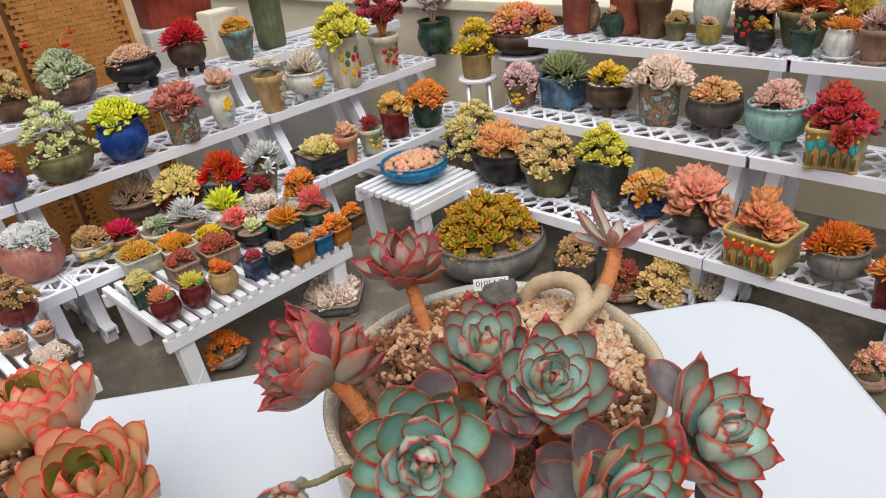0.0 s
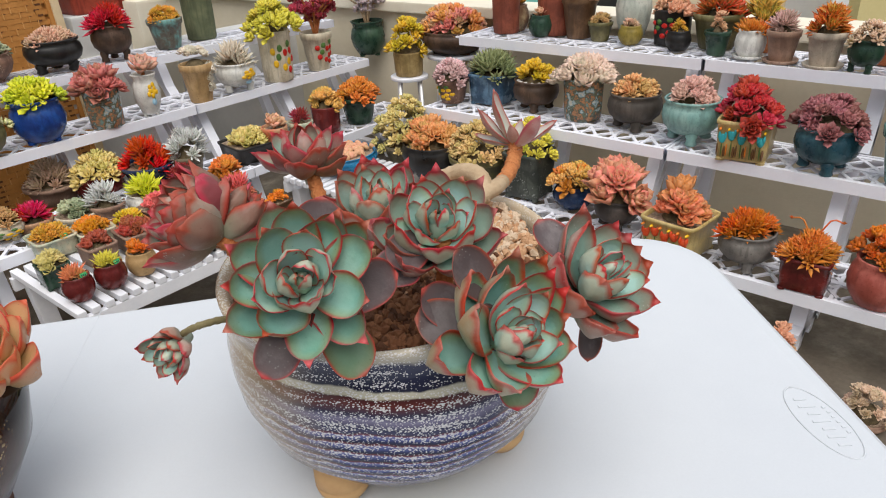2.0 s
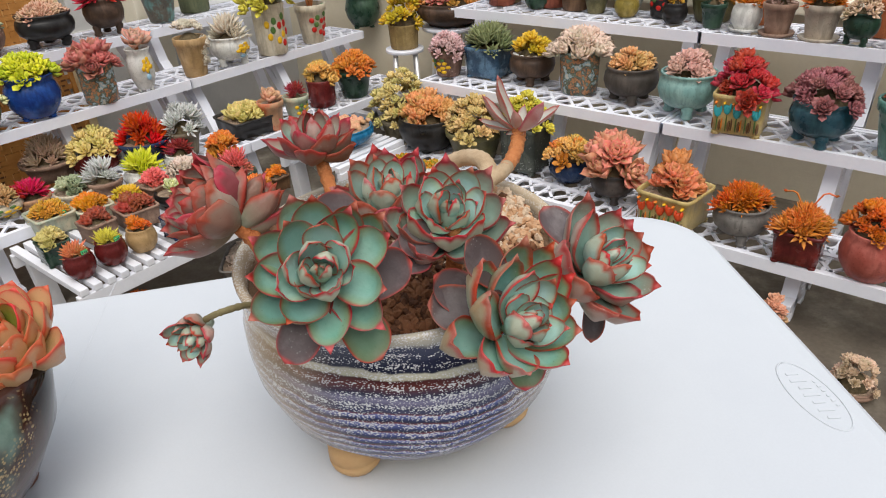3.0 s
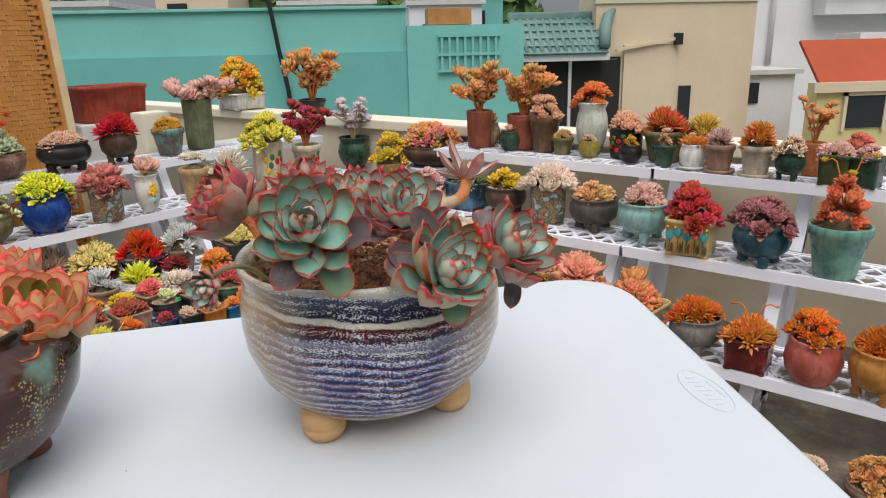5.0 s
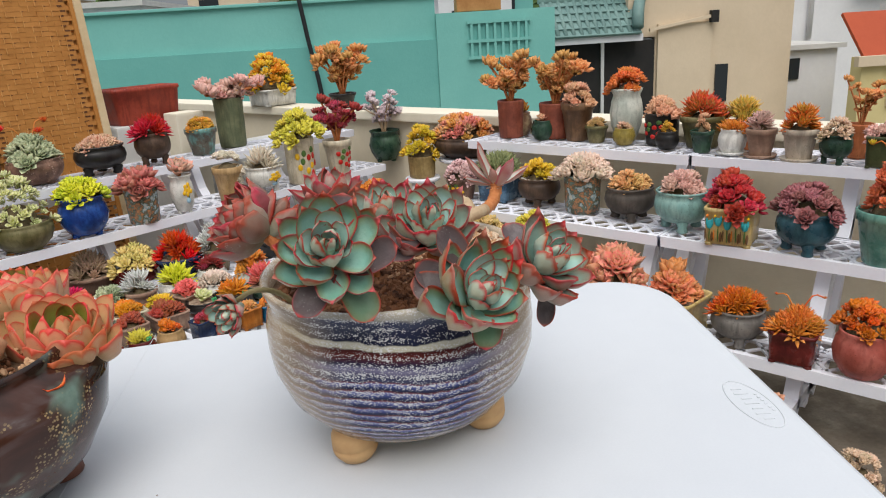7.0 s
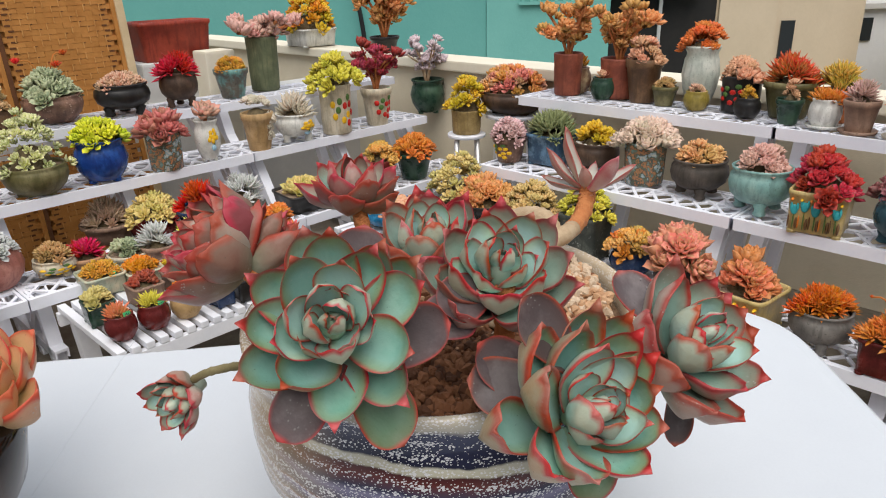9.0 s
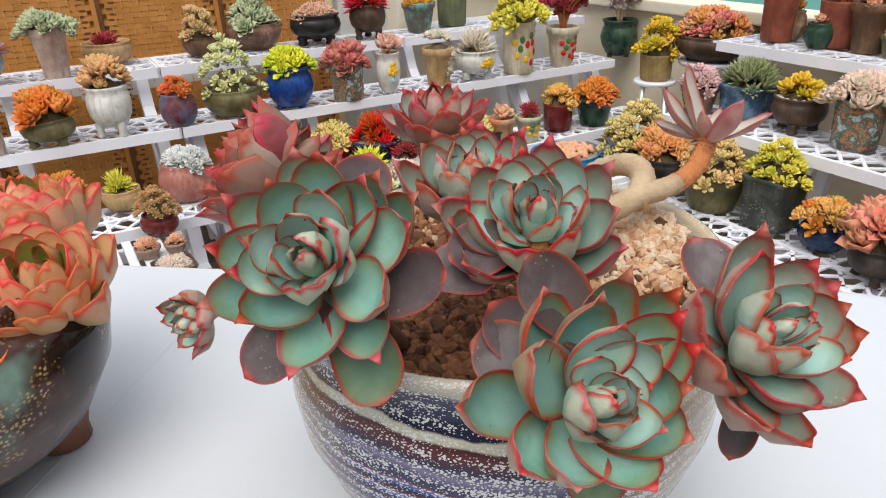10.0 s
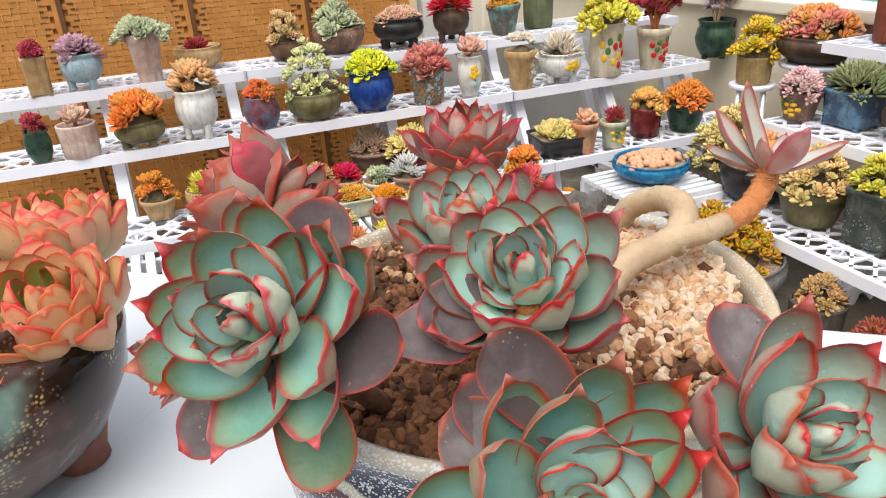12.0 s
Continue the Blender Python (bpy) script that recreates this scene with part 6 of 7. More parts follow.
# old lower leaves, from the stem out
for k, (foot, end, broad, mat) in enumerate((((0.014, 0.330, 0.972), (0.060, 0.331, 0.983), 0.031, HERO_OLD), ((0.010, 0.325, 0.968), (0.034, 0.310, 0.930), 0.030, HERO_GREEN), ((0.004, 0.325, 0.970), (-0.024, 0.298, 0.943), 0.027, HERO_OLD),
                                             ((0.010, 0.335, 0.985), (0.016, 0.362, 1.026), 0.030, HERO_OLD), ((0.120, 0.330, 0.958), (0.090, 0.328, 1.000), 0.029, HERO_OLD), ((0.118, 0.335, 0.940), (0.066, 0.338, 0.946), 0.034, HERO_OLD),
                                             ((0.112, 0.338, 0.930), (0.072, 0.352, 0.962), 0.030, HERO_OLD), ((0.128, 0.322, 0.940), (0.124, 0.300, 0.900), 0.026, HERO_GREEN), ((0.185, 0.375, 0.950), (0.162, 0.415, 0.972), 0.026, HERO_OLD),
                                             ((0.190, 0.370, 0.930), (0.183, 0.352, 0.893), 0.017, HERO_OLD), ((0.084, 0.380, 0.985), (0.052, 0.352, 0.980), 0.028, HERO_OLD), ((0.040, 0.350, 0.975), (0.072, 0.366, 0.972), 0.028, HERO_OLD))):
    me, w, tip, lift = FLAT[k % 2]
    way = Vector(end) - Vector(foot)
    side = Vector((0.15, -0.65, 0.75)).cross(way).normalized()
    turn = Matrix((way.normalized(), side, way.cross(side).normalized())).transposed().to_4x4()
    m = HINV @ Matrix.Translation(foot) @ turn @ Matrix.Diagonal((way.length / tip, broad / w, way.length / tip, 1))
    obj("old_leaf", me, hero, m, mat)


GREEN_STEM = mottled("green_brown_stem", (0.16, 0.13, 0.06), (0.24, 0.20, 0.10), 60, 200, 0.7, 0.4, 0.002)
DARK_STEM = mottled("dark_brown_stem", (0.12, 0.06, 0.035), (0.24, 0.12, 0.07), 40, 150, 0.8, 0.6, 0.003)


def hero_stem(points, r0, r1, mat, name="stem", rings=0.05, n=34):
    path = smooth_path([HINV @ Vector(p) for p in points], n)
    radii = [(r0 + (r1 - r0) * k / (n - 1)) * (0.90 + 0.07 * (k % 3) if name == "stem" else 1) for k in range(n)]
    return obj(name, mesh_of(name, *tube(path, radii, 12, rings), mat), hero)


hero_stem([(-0.022, 0.43, 0.905), (-0.038, 0.415, 0.940), (-0.052, 0.418, 0.968), (-0.072, 0.425, 0.988)], 0.0066, 0.0068, STEM_WOOD)
hero_stem([(-0.022, 0.44, 0.91), (-0.030, 0.42, 0.955), (-0.044, 0.432, 0.985)], 0.0052, 0.0048, DARK_STEM)
hero_stem([(0.012, 0.52, 0.90), (0.000, 0.545, 0.935), (-0.012, 0.575, 0.974)], 0.0068, 0.0064, STEM_WOOD)
hero_stem([(0.090, 0.445, 0.920), (0.103, 0.463, 0.943), (0.114, 0.480, 0.9545), (0.126, 0.494, 0.958), (0.1354, 0.5038, 0.9607), (0.1471, 0.5142, 0.9613)], 0.0085, 0.0070, ROOT_WOOD, "root", 0.05)
hero_stem([(0.132, 0.500, 0.956), (0.137, 0.516, 0.966), (0.1318, 0.5328, 0.9692), (0.118, 0.550, 0.964), (0.1009, 0.5629, 0.9505), (0.090, 0.566, 0.930)], 0.0080, 0.0072, ROOT_WOOD, "root", 0.05)
hero_stem([(0.140, 0.508, 0.9608), (0.1471, 0.5142, 0.9613), (0.157, 0.534, 0.9585)], 0.0068, 0.0064, ROOT_WOOD, "root", 0.05, 16)
hero_stem([(0.152, 0.524, 0.9597), (0.163, 0.547, 0.958), (0.172, 0.567, 0.961), (0.177, 0.579, 0.970), (0.178, 0.582, 0.980)], 0.0064, 0.0074, STEM_WOOD)
hero_stem([(0.020, 0.395, 0.895), (0.016, 0.362, 0.935), (0.008, 0.330, 0.976)], 0.0055, 0.005, DARK_STEM)
hero_stem([(0.108, 0.390, 0.893), (0.118, 0.360, 0.915), (0.125, 0.330, 0.938)], 0.0055, 0.005, DARK_STEM)
hero_stem([(0.150, 0.430, 0.893), (0.170, 0.400, 0.920), (0.187, 0.376, 0.946)], 0.0055, 0.005, DARK_STEM)
hero_stem([(0.08, 0.42, 0.90), (0.09, 0.39, 0.94), (0.090, 0.376, 0.985)], 0.0065, 0.006, STEM_WOOD)
hero_stem([(0.03, 0.45, 0.90), (0.034, 0.44, 0.94), (0.034, 0.435, 0.985)], 0.0065, 0.006, STEM_WOOD)
hero_stem([(-0.03, 0.40, 0.905), (-0.050, 0.375, 0.938), (-0.068, 0.354, 0.949), (-0.087, 0.364, 0.936)], 0.0027, 0.0022, GREEN_STEM)

# dark rock and the white plant label at the back of the bowl
bm = bmesh.new()
bmesh.ops.create_icosphere(bm, subdivisions=3, radius=1)
for vert in bm.verts:
    k = 0.9 + 0.5 * noise.noise(vert.co * 1.7) + 0.3 * abs(noise.noise(vert.co * 4)) + 0.12 * noise.noise(vert.co * 9)
    vert.co = Vector((vert.co.x * 0.019 * k, vert.co.y * 0.014 * k, vert.co.z * 0.015 * k))
rock = part("rock", bm, mottled("dark_grey_rock", (0.06, 0.058, 0.055), (0.20, 0.18, 0.16), 60, 200, 0.9, 0.7, 0.004), None, "small dark grey rock lying in the bowl", True)
tagged(rock, "", "rock")
rock.matrix_basis = on_table(0.079, 0.570, 0.196) @ pose(0, 0, 0, 0, 0, 15)
label_card = tagged(new("plant_label"), "white plastic plant label with handwritten blue letters", "plant label")
label_card.matrix_basis = on_table(0.0710, 0.586, 0.163) @ pose(0, 0, 0, -18, 0, -2) @ Matrix.Scale(0.64, 4)
part("card", bars([(pose(0, 0, 0.050), (0.052, 0.0012, 0.018)), (pose(-0.012, 0, 0.008), (0.006, 0.0011, 0.070))], 0.0004), CARD, label_card)
txt = bpy.data.curves.new("lettering", "FONT")
txt.body, txt.size, txt.align_x, txt.align_y, txt.extrude = "아미스타", 0.0125, "CENTER", "CENTER", 0.0001
txt.materials.append(INK)
lettering = new("lettering", txt)
lettering.parent = label_card
lettering.matrix_basis = pose(0, -0.0009, 0.050, 90, 0, 0)

# ---- the second pot, with peach rosettes ----
def swirl_glaze():
    """Dark red-brown glaze with slanting lavender-grey streaks, a sea-green pool and gold specks."""
    mat, tree, bsdf = nodes_of("dark_swirl_glaze", 0.10, 0, 0.35)
    tc = tree.nodes.new("ShaderNodeTexCoord")
    mp = tree.nodes.new("ShaderNodeMapping")
    mp.inputs["Rotation"].default_value = (radians(12), radians(28), 0)
    mp.inputs["Scale"].default_value = (9, 9, 17)
    tree.links.new(tc.outputs["Object"], mp.inputs[0])
    streak = tree.nodes.new("ShaderNodeTexNoise")
    streak.inputs["Scale"].default_value, streak.inputs["Detail"].default_value, streak.inputs["Distortion"].default_value = 1.0, 6, 0.6
    tree.links.new(mp.outputs[0], streak.inputs["Vector"])
    col = ramp_of(tree, streak.outputs[0], [(0.38, (0.004, 0.002, 0.0015)), (0.50, (0.018, 0.007, 0.004)), (0.60, (0.052, 0.019, 0.012)), (0.68, (0.085, 0.055, 0.05)), (0.78, (0.28, 0.27, 0.29))]).outputs[0]
    pool = ramp_of(tree, noise_of(tree, 7, 4, 0.6).outputs[0], [(0.56, (0, 0, 0)), (0.64, (0.85, 0.85, 0.85))])
    mossy = mix_of(tree, noise_of(tree, 60, 4, 0.7).outputs[0], (0.06, 0.13, 0.10), (0.26, 0.36, 0.31))
    col = mix_of(tree, pool.outputs[0], col, mossy)
    vor = tree.nodes.new("ShaderNodeTexVoronoi")
    vor.inputs["Scale"].default_value = 300
    tree.links.new(tc.outputs["Object"], vor.inputs["Vector"])
    spots = ramp_of(tree, vor.outputs["Distance"], [(0.30, (1, 1, 1)), (0.42, (0, 0, 0))])
    where = ramp_of(tree, noise_of(tree, 16, 4, 0.6).outputs[0], [(0.54, (0, 0, 0)), (0.62, (0.8, 0.8, 0.8))])
    col = mix_of(tree, mix_of(tree, spots.outputs[0], (0, 0, 0), where.outputs[0]), col, (0.50, 0.36, 0.17))
    tree.links.new(col, bsdf.inputs["Base Color"])
    bump_of(tree, bsdf, streak.outputs[0], 0.25, 0.002)
    return mat


SECOND_GLAZE = swirl_glaze()
SX, SY = -0.352, 0.402
second = tagged(new("potted_peach_echeveria"), "dark mottled glazed footed pot of peach and green rosettes", "potted succulent")
second.matrix_basis = on_table(SX, SY, 0.0)
SINV = second.matrix_basis.inverted()
v, f = lathe([(0.040, 0.018), (0.064, 0.022), (0.095, 0.048), (0.118, 0.086), (0.126, 0.120), (0.122, 0.142), (0.104, 0.152), (0.098, 0.155), (0.101, 0.162), (0.098, 0.167), (0.092, 0.164), (0.090, 0.150)], 64)
body = obj("pot", mesh_of("pot", v, f, SECOND_GLAZE), second)
FOOT_BROWN = mottled("brown_clay_foot", (0.16, 0.06, 0.04), (0.26, 0.11, 0.07), 30, 160, 0.55, 0.3, 0.001)
for fx, fy in ((-0.312, 0.352), (-0.310, 0.446), (-0.432, 0.402)):
    fv, ff = lathe([(0.014, 0.0), (0.021, 0.002), (0.0205, 0.012), (0.024, 0.024), (0.028, 0.036), (0.020, 0.048), (0.001, 0.052)], 16)
    obj("foot", mesh_of("foot", fv, ff, FOOT_BROWN), body, pose(fx - SX, fy - SY, 0))
v, f = lathe([(0.091, 0.150), (0.05, 0.155), (0.001, 0.157)], 32)
obj("soil", mesh_of("soil", v, f[:-1], SOIL), second)
gravel("gravel", second, 260, in_bowl(0.02, -0.02, 0.06, 0.088, 0.156), 0.004, [STONE_C, STONE_A], 8)
random.seed(50)
for at, axis, radius, n, sd in (((-0.264, 0.422, 0.918), (0.20, -0.30, 0.93), 60, 29, 21), ((-0.348, 0.515, 0.935), (0.0, 0.1, 1.0), 58, 28, 22), ((-0.372, 0.372, 0.938), (-0.1, -0.45, 0.88), 56, 24, 23),
                                ((-0.432, 0.450, 0.955), (-0.25, 0.0, 1.0), 54, 22, 24), ((-0.325, 0.345, 0.920), (0.1, -0.8, 0.5), 38, 16, 25)):
    rosette(second, at, axis, whorl(n, radius, 3.0, spin=30 * sd, lift=4), (PEACH, PEACH_HEART), forms=PLUMP, seed=sd, inverse=SINV, deep=0.044, fall=0.2, broad=1.22, pale=0.028)
    low = Vector(at) - 0.044 * Vector(axis).normalized()
    path = smooth_path([SINV @ Vector((SX + (at[0] - SX) * 0.5, SY + (at[1] - SY) * 0.5, 0.885)), SINV @ low], 8)
    obj("stem", mesh_of("stem", *tube(path, [0.007] * 8, 10, 0.05), DARK_STEM), second)

for at, axis in (((-0.258, 0.385, 0.880), (0.15, -0.88, -0.38)), ((-0.312, 0.360, 0.878), (-0.1, -0.88, -0.35))):
    d = Vector(axis).normalized()
    obj("old_leaf", PLUMP[0][0], second, SINV @ Matrix.Translation(at) @ d.to_track_quat("X", "Z").to_matrix().to_4x4() @ Matrix.Scale(0.036, 4), PEACH_OLD, "orange-red withered leaf")

# ---- benches and the pots on them ----
slatted_bench(along_left(0.95, 1.97, 0), 0.68, 0.44, 0.225, 17, "low white slatted bench full of tiny pots", True)
slatted_bench(along_left(0.08, 1.93, 0), 0.66, 0.44, 0.25, 16, "low white slatted bench beside plant stand", True)
slatted_bench(along_left(1.745, 1.89, 0), 0.35, 0.34, 0.25, 9, "small white slatted stool under blue bowl", False)


# ---- pots on the stands ----
potted('dark brown bowl of olive and pink tipped succulents', (-1.529, 2.572, 0.641), 'bowl', 0.139, 0.075, 'brown', 'ros', 0.166, 0.136, 'olive_pink', 14, 45)
potted('brown speckled bowl of blue-green furry succulents with red blooms', (-1.391, 2.747, 0.641), 'bowl', 0.212, 0.101, 'brown_floral', 'ros', 0.230, 0.122, 'bluegreen', 13, 45, bloom='scarlet')
potted('black footed bowl of pinkish brown bead succulents', (-1.183, 2.885, 0.641), 'tripod', 0.211, 0.120, 'black', 'bead', 0.186, 0.057, 'pinkbrown', 30, 45)
potted('dark brown footed pot of crimson spiky succulents', (-1.009, 3.037, 0.641), 'tripod', 0.156, 0.140, 'darkbrown', 'spiky', 0.200, 0.113, 'crimson', 12, 45)
potted('brown pot with teal glaze and gold brown moss succulent', (-0.844, 3.241, 0.641), 'taper', 0.149, 0.124, 'tealdrip', 'bead', 0.154, 0.072, 'goldbrown', 30, 45)
potted('tall green clay cylinder pot with trailing pinkish rosettes', (-0.741, 3.437, 0.641), 'cyl', 0.144, 0.240, 'greenclay', 'branch', 0.321, 0.102, 'pinkbeige', 6, 45)
potted('tan square pot with dark red rosettes', (-2.071, 1.874, 0.641), 'square', 0.083, 0.131, 'tan', 'ros', 0.096, 0.072, 'darkred', 7, 45)
potted('light blue footed pot with purple grey rosettes', (-1.987, 1.989, 0.641), 'tripod', 0.140, 0.123, 'lightblue', 'ros', 0.164, 0.080, 'purplegrey', 5, 45)
potted('pinkish stone pot of blue-green rosettes', (-1.828, 2.137, 0.641), 'taper', 0.117, 0.167, 'pinkstone', 'ros', 0.199, 0.083, 'bluegreen', 12, 45)
potted('tan shallow bowl with small dark red succulent', (-1.802, 2.376, 0.641), 'bowl', 0.183, 0.082, 'tan', 'spiky', 0.109, 0.051, 'darkred', 5, 45)
potted('brown and blue glazed pot of orange red succulents', (-1.428, 2.219, 0.466), 'round', 0.131, 0.114, 'redblue', 'ros', 0.125, 0.083, 'orangered', 14, 45)
potted('olive bowl of light green flowering succulents', (-1.309, 2.381, 0.466), 'bowl', 0.209, 0.101, 'olive', 'plump', 0.212, 0.203, 'lightgreen', 28, 45)
potted('cobalt blue footed pot of lime green rosettes', (-1.146, 2.527, 0.466), 'urn', 0.185, 0.153, 'blue', 'plump', 0.212, 0.102, 'lime', 13, 45)
potted('painted cylinder pot of dark rose rosettes', (-0.971, 2.674, 0.466), 'cyl', 0.130, 0.143, 'picture', 'ros', 0.203, 0.091, 'darkrose', 5, 45)
potted('white animal shaped pot with grey pink rosette', (-0.841, 2.787, 0.466), 'urn', 0.099, 0.162, 'white', 'single', 0.142, 0.118, 'greypink', 1, 45, motif='bouquet')
potted('tan tapered pot with trailing pale pink succulent', (-0.682, 2.963, 0.466), 'taper', 0.132, 0.153, 'tan', 'trail', 0.146, 0.099, 'palepink', 16, 45)
potted('white footed pot with pale pink agave-like succulents', (-0.556, 3.110, 0.466), 'tripod', 0.172, 0.120, 'white', 'spiky', 0.167, 0.120, 'palepink', 5, 45, motif='bouquet')
potted('cream fruit-painted vase of yellow green succulents', (-0.395, 3.257, 0.466), 'cyl', 0.145, 0.218, 'cream', 'plump', 0.279, 0.175, 'yellowgreen', 20, 45, motif='fruit')
potted('cream vase with red fruit and dark red branching succulent', (-0.223, 3.430, 0.466), 'taper', 0.146, 0.173, 'cream', 'branch', 0.219, 0.239, 'darkred', 12, 45, extras='tag', motif='red')
potted('dark green urn with pale ash branching succulent', (0.018, 3.687, 0.466), 'urn', 0.176, 0.170, 'darkgreen', 'branch', 0.199, 0.221, 'paleash', 10, 45)
potted('dark green pot with dark red and green rosettes', (-1.939, 1.704, 0.466), 'round', 0.083, 0.102, 'darkgreen', 'ros', 0.092, 0.083, 'darkred', 7, 45)
potted('white and pink pot with one green pink rosette', (-1.853, 1.790, 0.466), 'cyl', 0.124, 0.108, 'pinkstone', 'single', 0.114, 0.090, 'greenpink', 1, 45)
potted('olive footed bowl of orange brown rosettes', (-1.728, 1.934, 0.466), 'tripod', 0.169, 0.090, 'olive', 'ros', 0.231, 0.132, 'orangebrown', 9, 45)
potted('white figure-shaped pot of peach rosettes', (-1.583, 2.067, 0.466), 'tripod', 0.142, 0.169, 'white', 'ros', 0.167, 0.133, 'peach', 6, 45)
potted('big pink clay pot of silver white succulents', (-1.324, 2.053, 0.261), 'round', 0.190, 0.131, 'pinkclay', 'ros', 0.177, 0.074, 'silver', 16, 45)
potted('cream floral bowl of brown green bead succulents', (-1.181, 2.150, 0.261), 'tripod', 0.133, 0.058, 'cream', 'bead', 0.129, 0.059, 'brown_green', 22, 45, motif='yellow')
potted('navy pot of bright scarlet succulents', (-0.827, 2.557, 0.261), 'taper', 0.184, 0.085, 'navy', 'spiky', 0.180, 0.123, 'scarlet', 10, 45)
potted('grey brown pot of silver white succulents', (-0.687, 2.593, 0.261), 'taper', 0.119, 0.095, 'greybrown', 'spiky', 0.186, 0.153, 'silver', 12, 45)
potted('black rectangular planter of pale lime rosettes', (-0.491, 2.796, 0.261), 'square', 0.207, 0.071, 'black', 'ros', 0.198, 0.067, 'palelime', 7, 45)
potted('orange patterned pot with tan rosette', (-0.384, 2.808, 0.261), 'taper', 0.106, 0.118, 'patterned', 'single', 0.115, 0.068, 'tanpink', 1, 45)
potted('mint pot with dark red spiky succulent', (-0.290, 2.900, 0.261), 'taper', 0.109, 0.106, 'mint', 'spiky', 0.109, 0.080, 'darkred', 3, 45, motif='yellow')
potted('wine red rose pot of cream orange rosettes', (-0.194, 3.090, 0.261), 'cyl', 0.129, 0.115, 'wine', 'ros', 0.163, 0.106, 'creamorange', 7, 45)
potted('dark green pot of orange succulents', (-0.049, 3.199, 0.261), 'taper', 0.168, 0.120, 'darkgreen', 'plump', 0.234, 0.103, 'orange', 18, 45, extras='tag')
potted('grey pot overflowing with cream yellow succulents', (0.136, 2.721, 0.201), 'taper', 0.175, 0.097, 'greybrown', 'plump', 0.271, 0.212, 'creamyellow', 40, -45)
potted('tan shallow pot with yellow green spiky succulent', (-1.489, 1.916, 0.261), 'bowl', 0.128, 0.072, 'tan', 'spiky', 0.110, 0.074, 'yellowgreen', 5, 45)
potted('tan pot of orange rosettes', (-1.595, 1.813, 0.261), 'taper', 0.119, 0.070, 'tan', 'ros', 0.125, 0.105, 'orange', 9, 45)
potted('ribbed tan pot of bright yellow succulents', (0.192, 3.156, 0.471), 'cyl', 0.134, 0.102, 'ribbed', 'plump', 0.197, 0.184, 'yellow', 16, 0)
potted('wide dark brown bowl of orange and purple rosettes', (0.406, 3.182, 0.551), 'bowl', 0.299, 0.099, 'darkbrown', 'plump', 0.332, 0.132, 'goldpeach+plumrose+tanpink', 24, 0)
potted('red brown pot of tall tan branching succulents', (0.588, 2.906, 0.671), 'cyl', 0.116, 0.160, 'redbrown', 'branch', 0.241, 0.206, 'tanorange', 8, -45)
potted('small striped pot with yellow orange rosette', (0.634, 2.932, 0.671), 'round', 0.107, 0.100, 'striped', 'single', 0.107, 0.068, 'yelloworange', 1, -45)
potted('small dark green pot with tan succulent', (0.699, 2.773, 0.671), 'round', 0.097, 0.081, 'darkgreen', 'single', 0.063, 0.052, 'tanpink', 1, -45)
potted('red brown pot of tall tan orange succulents', (0.763, 2.801, 0.671), 'cyl', 0.140, 0.148, 'redbrown', 'branch', 0.223, 0.220, 'tanorange', 9, -45)
potted('brown jar-shaped pot of tan pink rosettes', (0.832, 2.698, 0.671), 'taper', 0.137, 0.155, 'brown', 'ros', 0.156, 0.110, 'tanpink', 8, -45, extras='pebble')
potted('small olive pot with green tan succulents', (0.887, 2.610, 0.671), 'taper', 0.092, 0.067, 'olive', 'ros', 0.092, 0.048, 'brown_green', 5, -45)
potted('tall pale celadon urn of orange red rosettes', (0.995, 2.568, 0.671), 'urn', 0.130, 0.210, 'celadon', 'ros', 0.166, 0.114, 'orangered', 9, -45)
potted('small mustard pot with pink succulent', (0.966, 2.504, 0.671), 'round', 0.089, 0.065, 'mustard', 'bead', 0.062, 0.034, 'pinkbrown', 6, -45)
potted('black rose vase of tan pink rosettes', (1.102, 2.462, 0.671), 'cyl', 0.133, 0.120, 'black', 'ros', 0.159, 0.088, 'tanpink', 8, -45, motif='red')
potted('small black pot with golden cactus', (1.077, 2.344, 0.671), 'round', 0.087, 0.066, 'black', 'bead', 0.058, 0.050, 'goldbrown', 6, -45)
potted('olive pot of red and green pointed succulents', (1.215, 2.349, 0.671), 'taper', 0.168, 0.115, 'olive', 'spiky', 0.180, 0.119, 'redgreen', 8, -45)
potted('small dark green pot with tan succulent and white pebble', (1.164, 2.239, 0.671), 'taper', 0.083, 0.077, 'darkgreen', 'ros', 0.067, 0.069, 'tanpink', 4, -45, extras='pebble')
potted('round white pot of orange succulents', (1.241, 2.168, 0.671), 'round', 0.096, 0.087, 'white', 'spiky', 0.111, 0.053, 'orange', 6, -45, extras='saucer')
potted('orange clay pot of green pointed succulents', (1.318, 2.246, 0.671), 'taper', 0.098, 0.102, 'orangeclay', 'spiky', 0.149, 0.125, 'greenyellow', 7, -45)
potted('brown clay pot with lavender succulent', (1.298, 2.080, 0.671), 'taper', 0.099, 0.096, 'clay', 'spiky', 0.092, 0.088, 'lavender', 5, -45, extras='saucer pebble')
potted('cream clay pot of green and red succulents', (1.377, 1.983, 0.671), 'taper', 0.108, 0.103, 'creamclay', 'spiky', 0.135, 0.113, 'greenred', 8, -45, extras='saucer')
potted('dark green footed pot of beige succulents', (1.441, 1.890, 0.671), 'tripod', 0.096, 0.093, 'darkgreen', 'bead', 0.119, 0.061, 'beige', 20, -45)
potted('orange clay pot with tall peach succulent', (1.567, 1.964, 0.671), 'cyl', 0.081, 0.108, 'orangeclay', 'branch', 0.115, 0.157, 'peachorange', 6, -45)
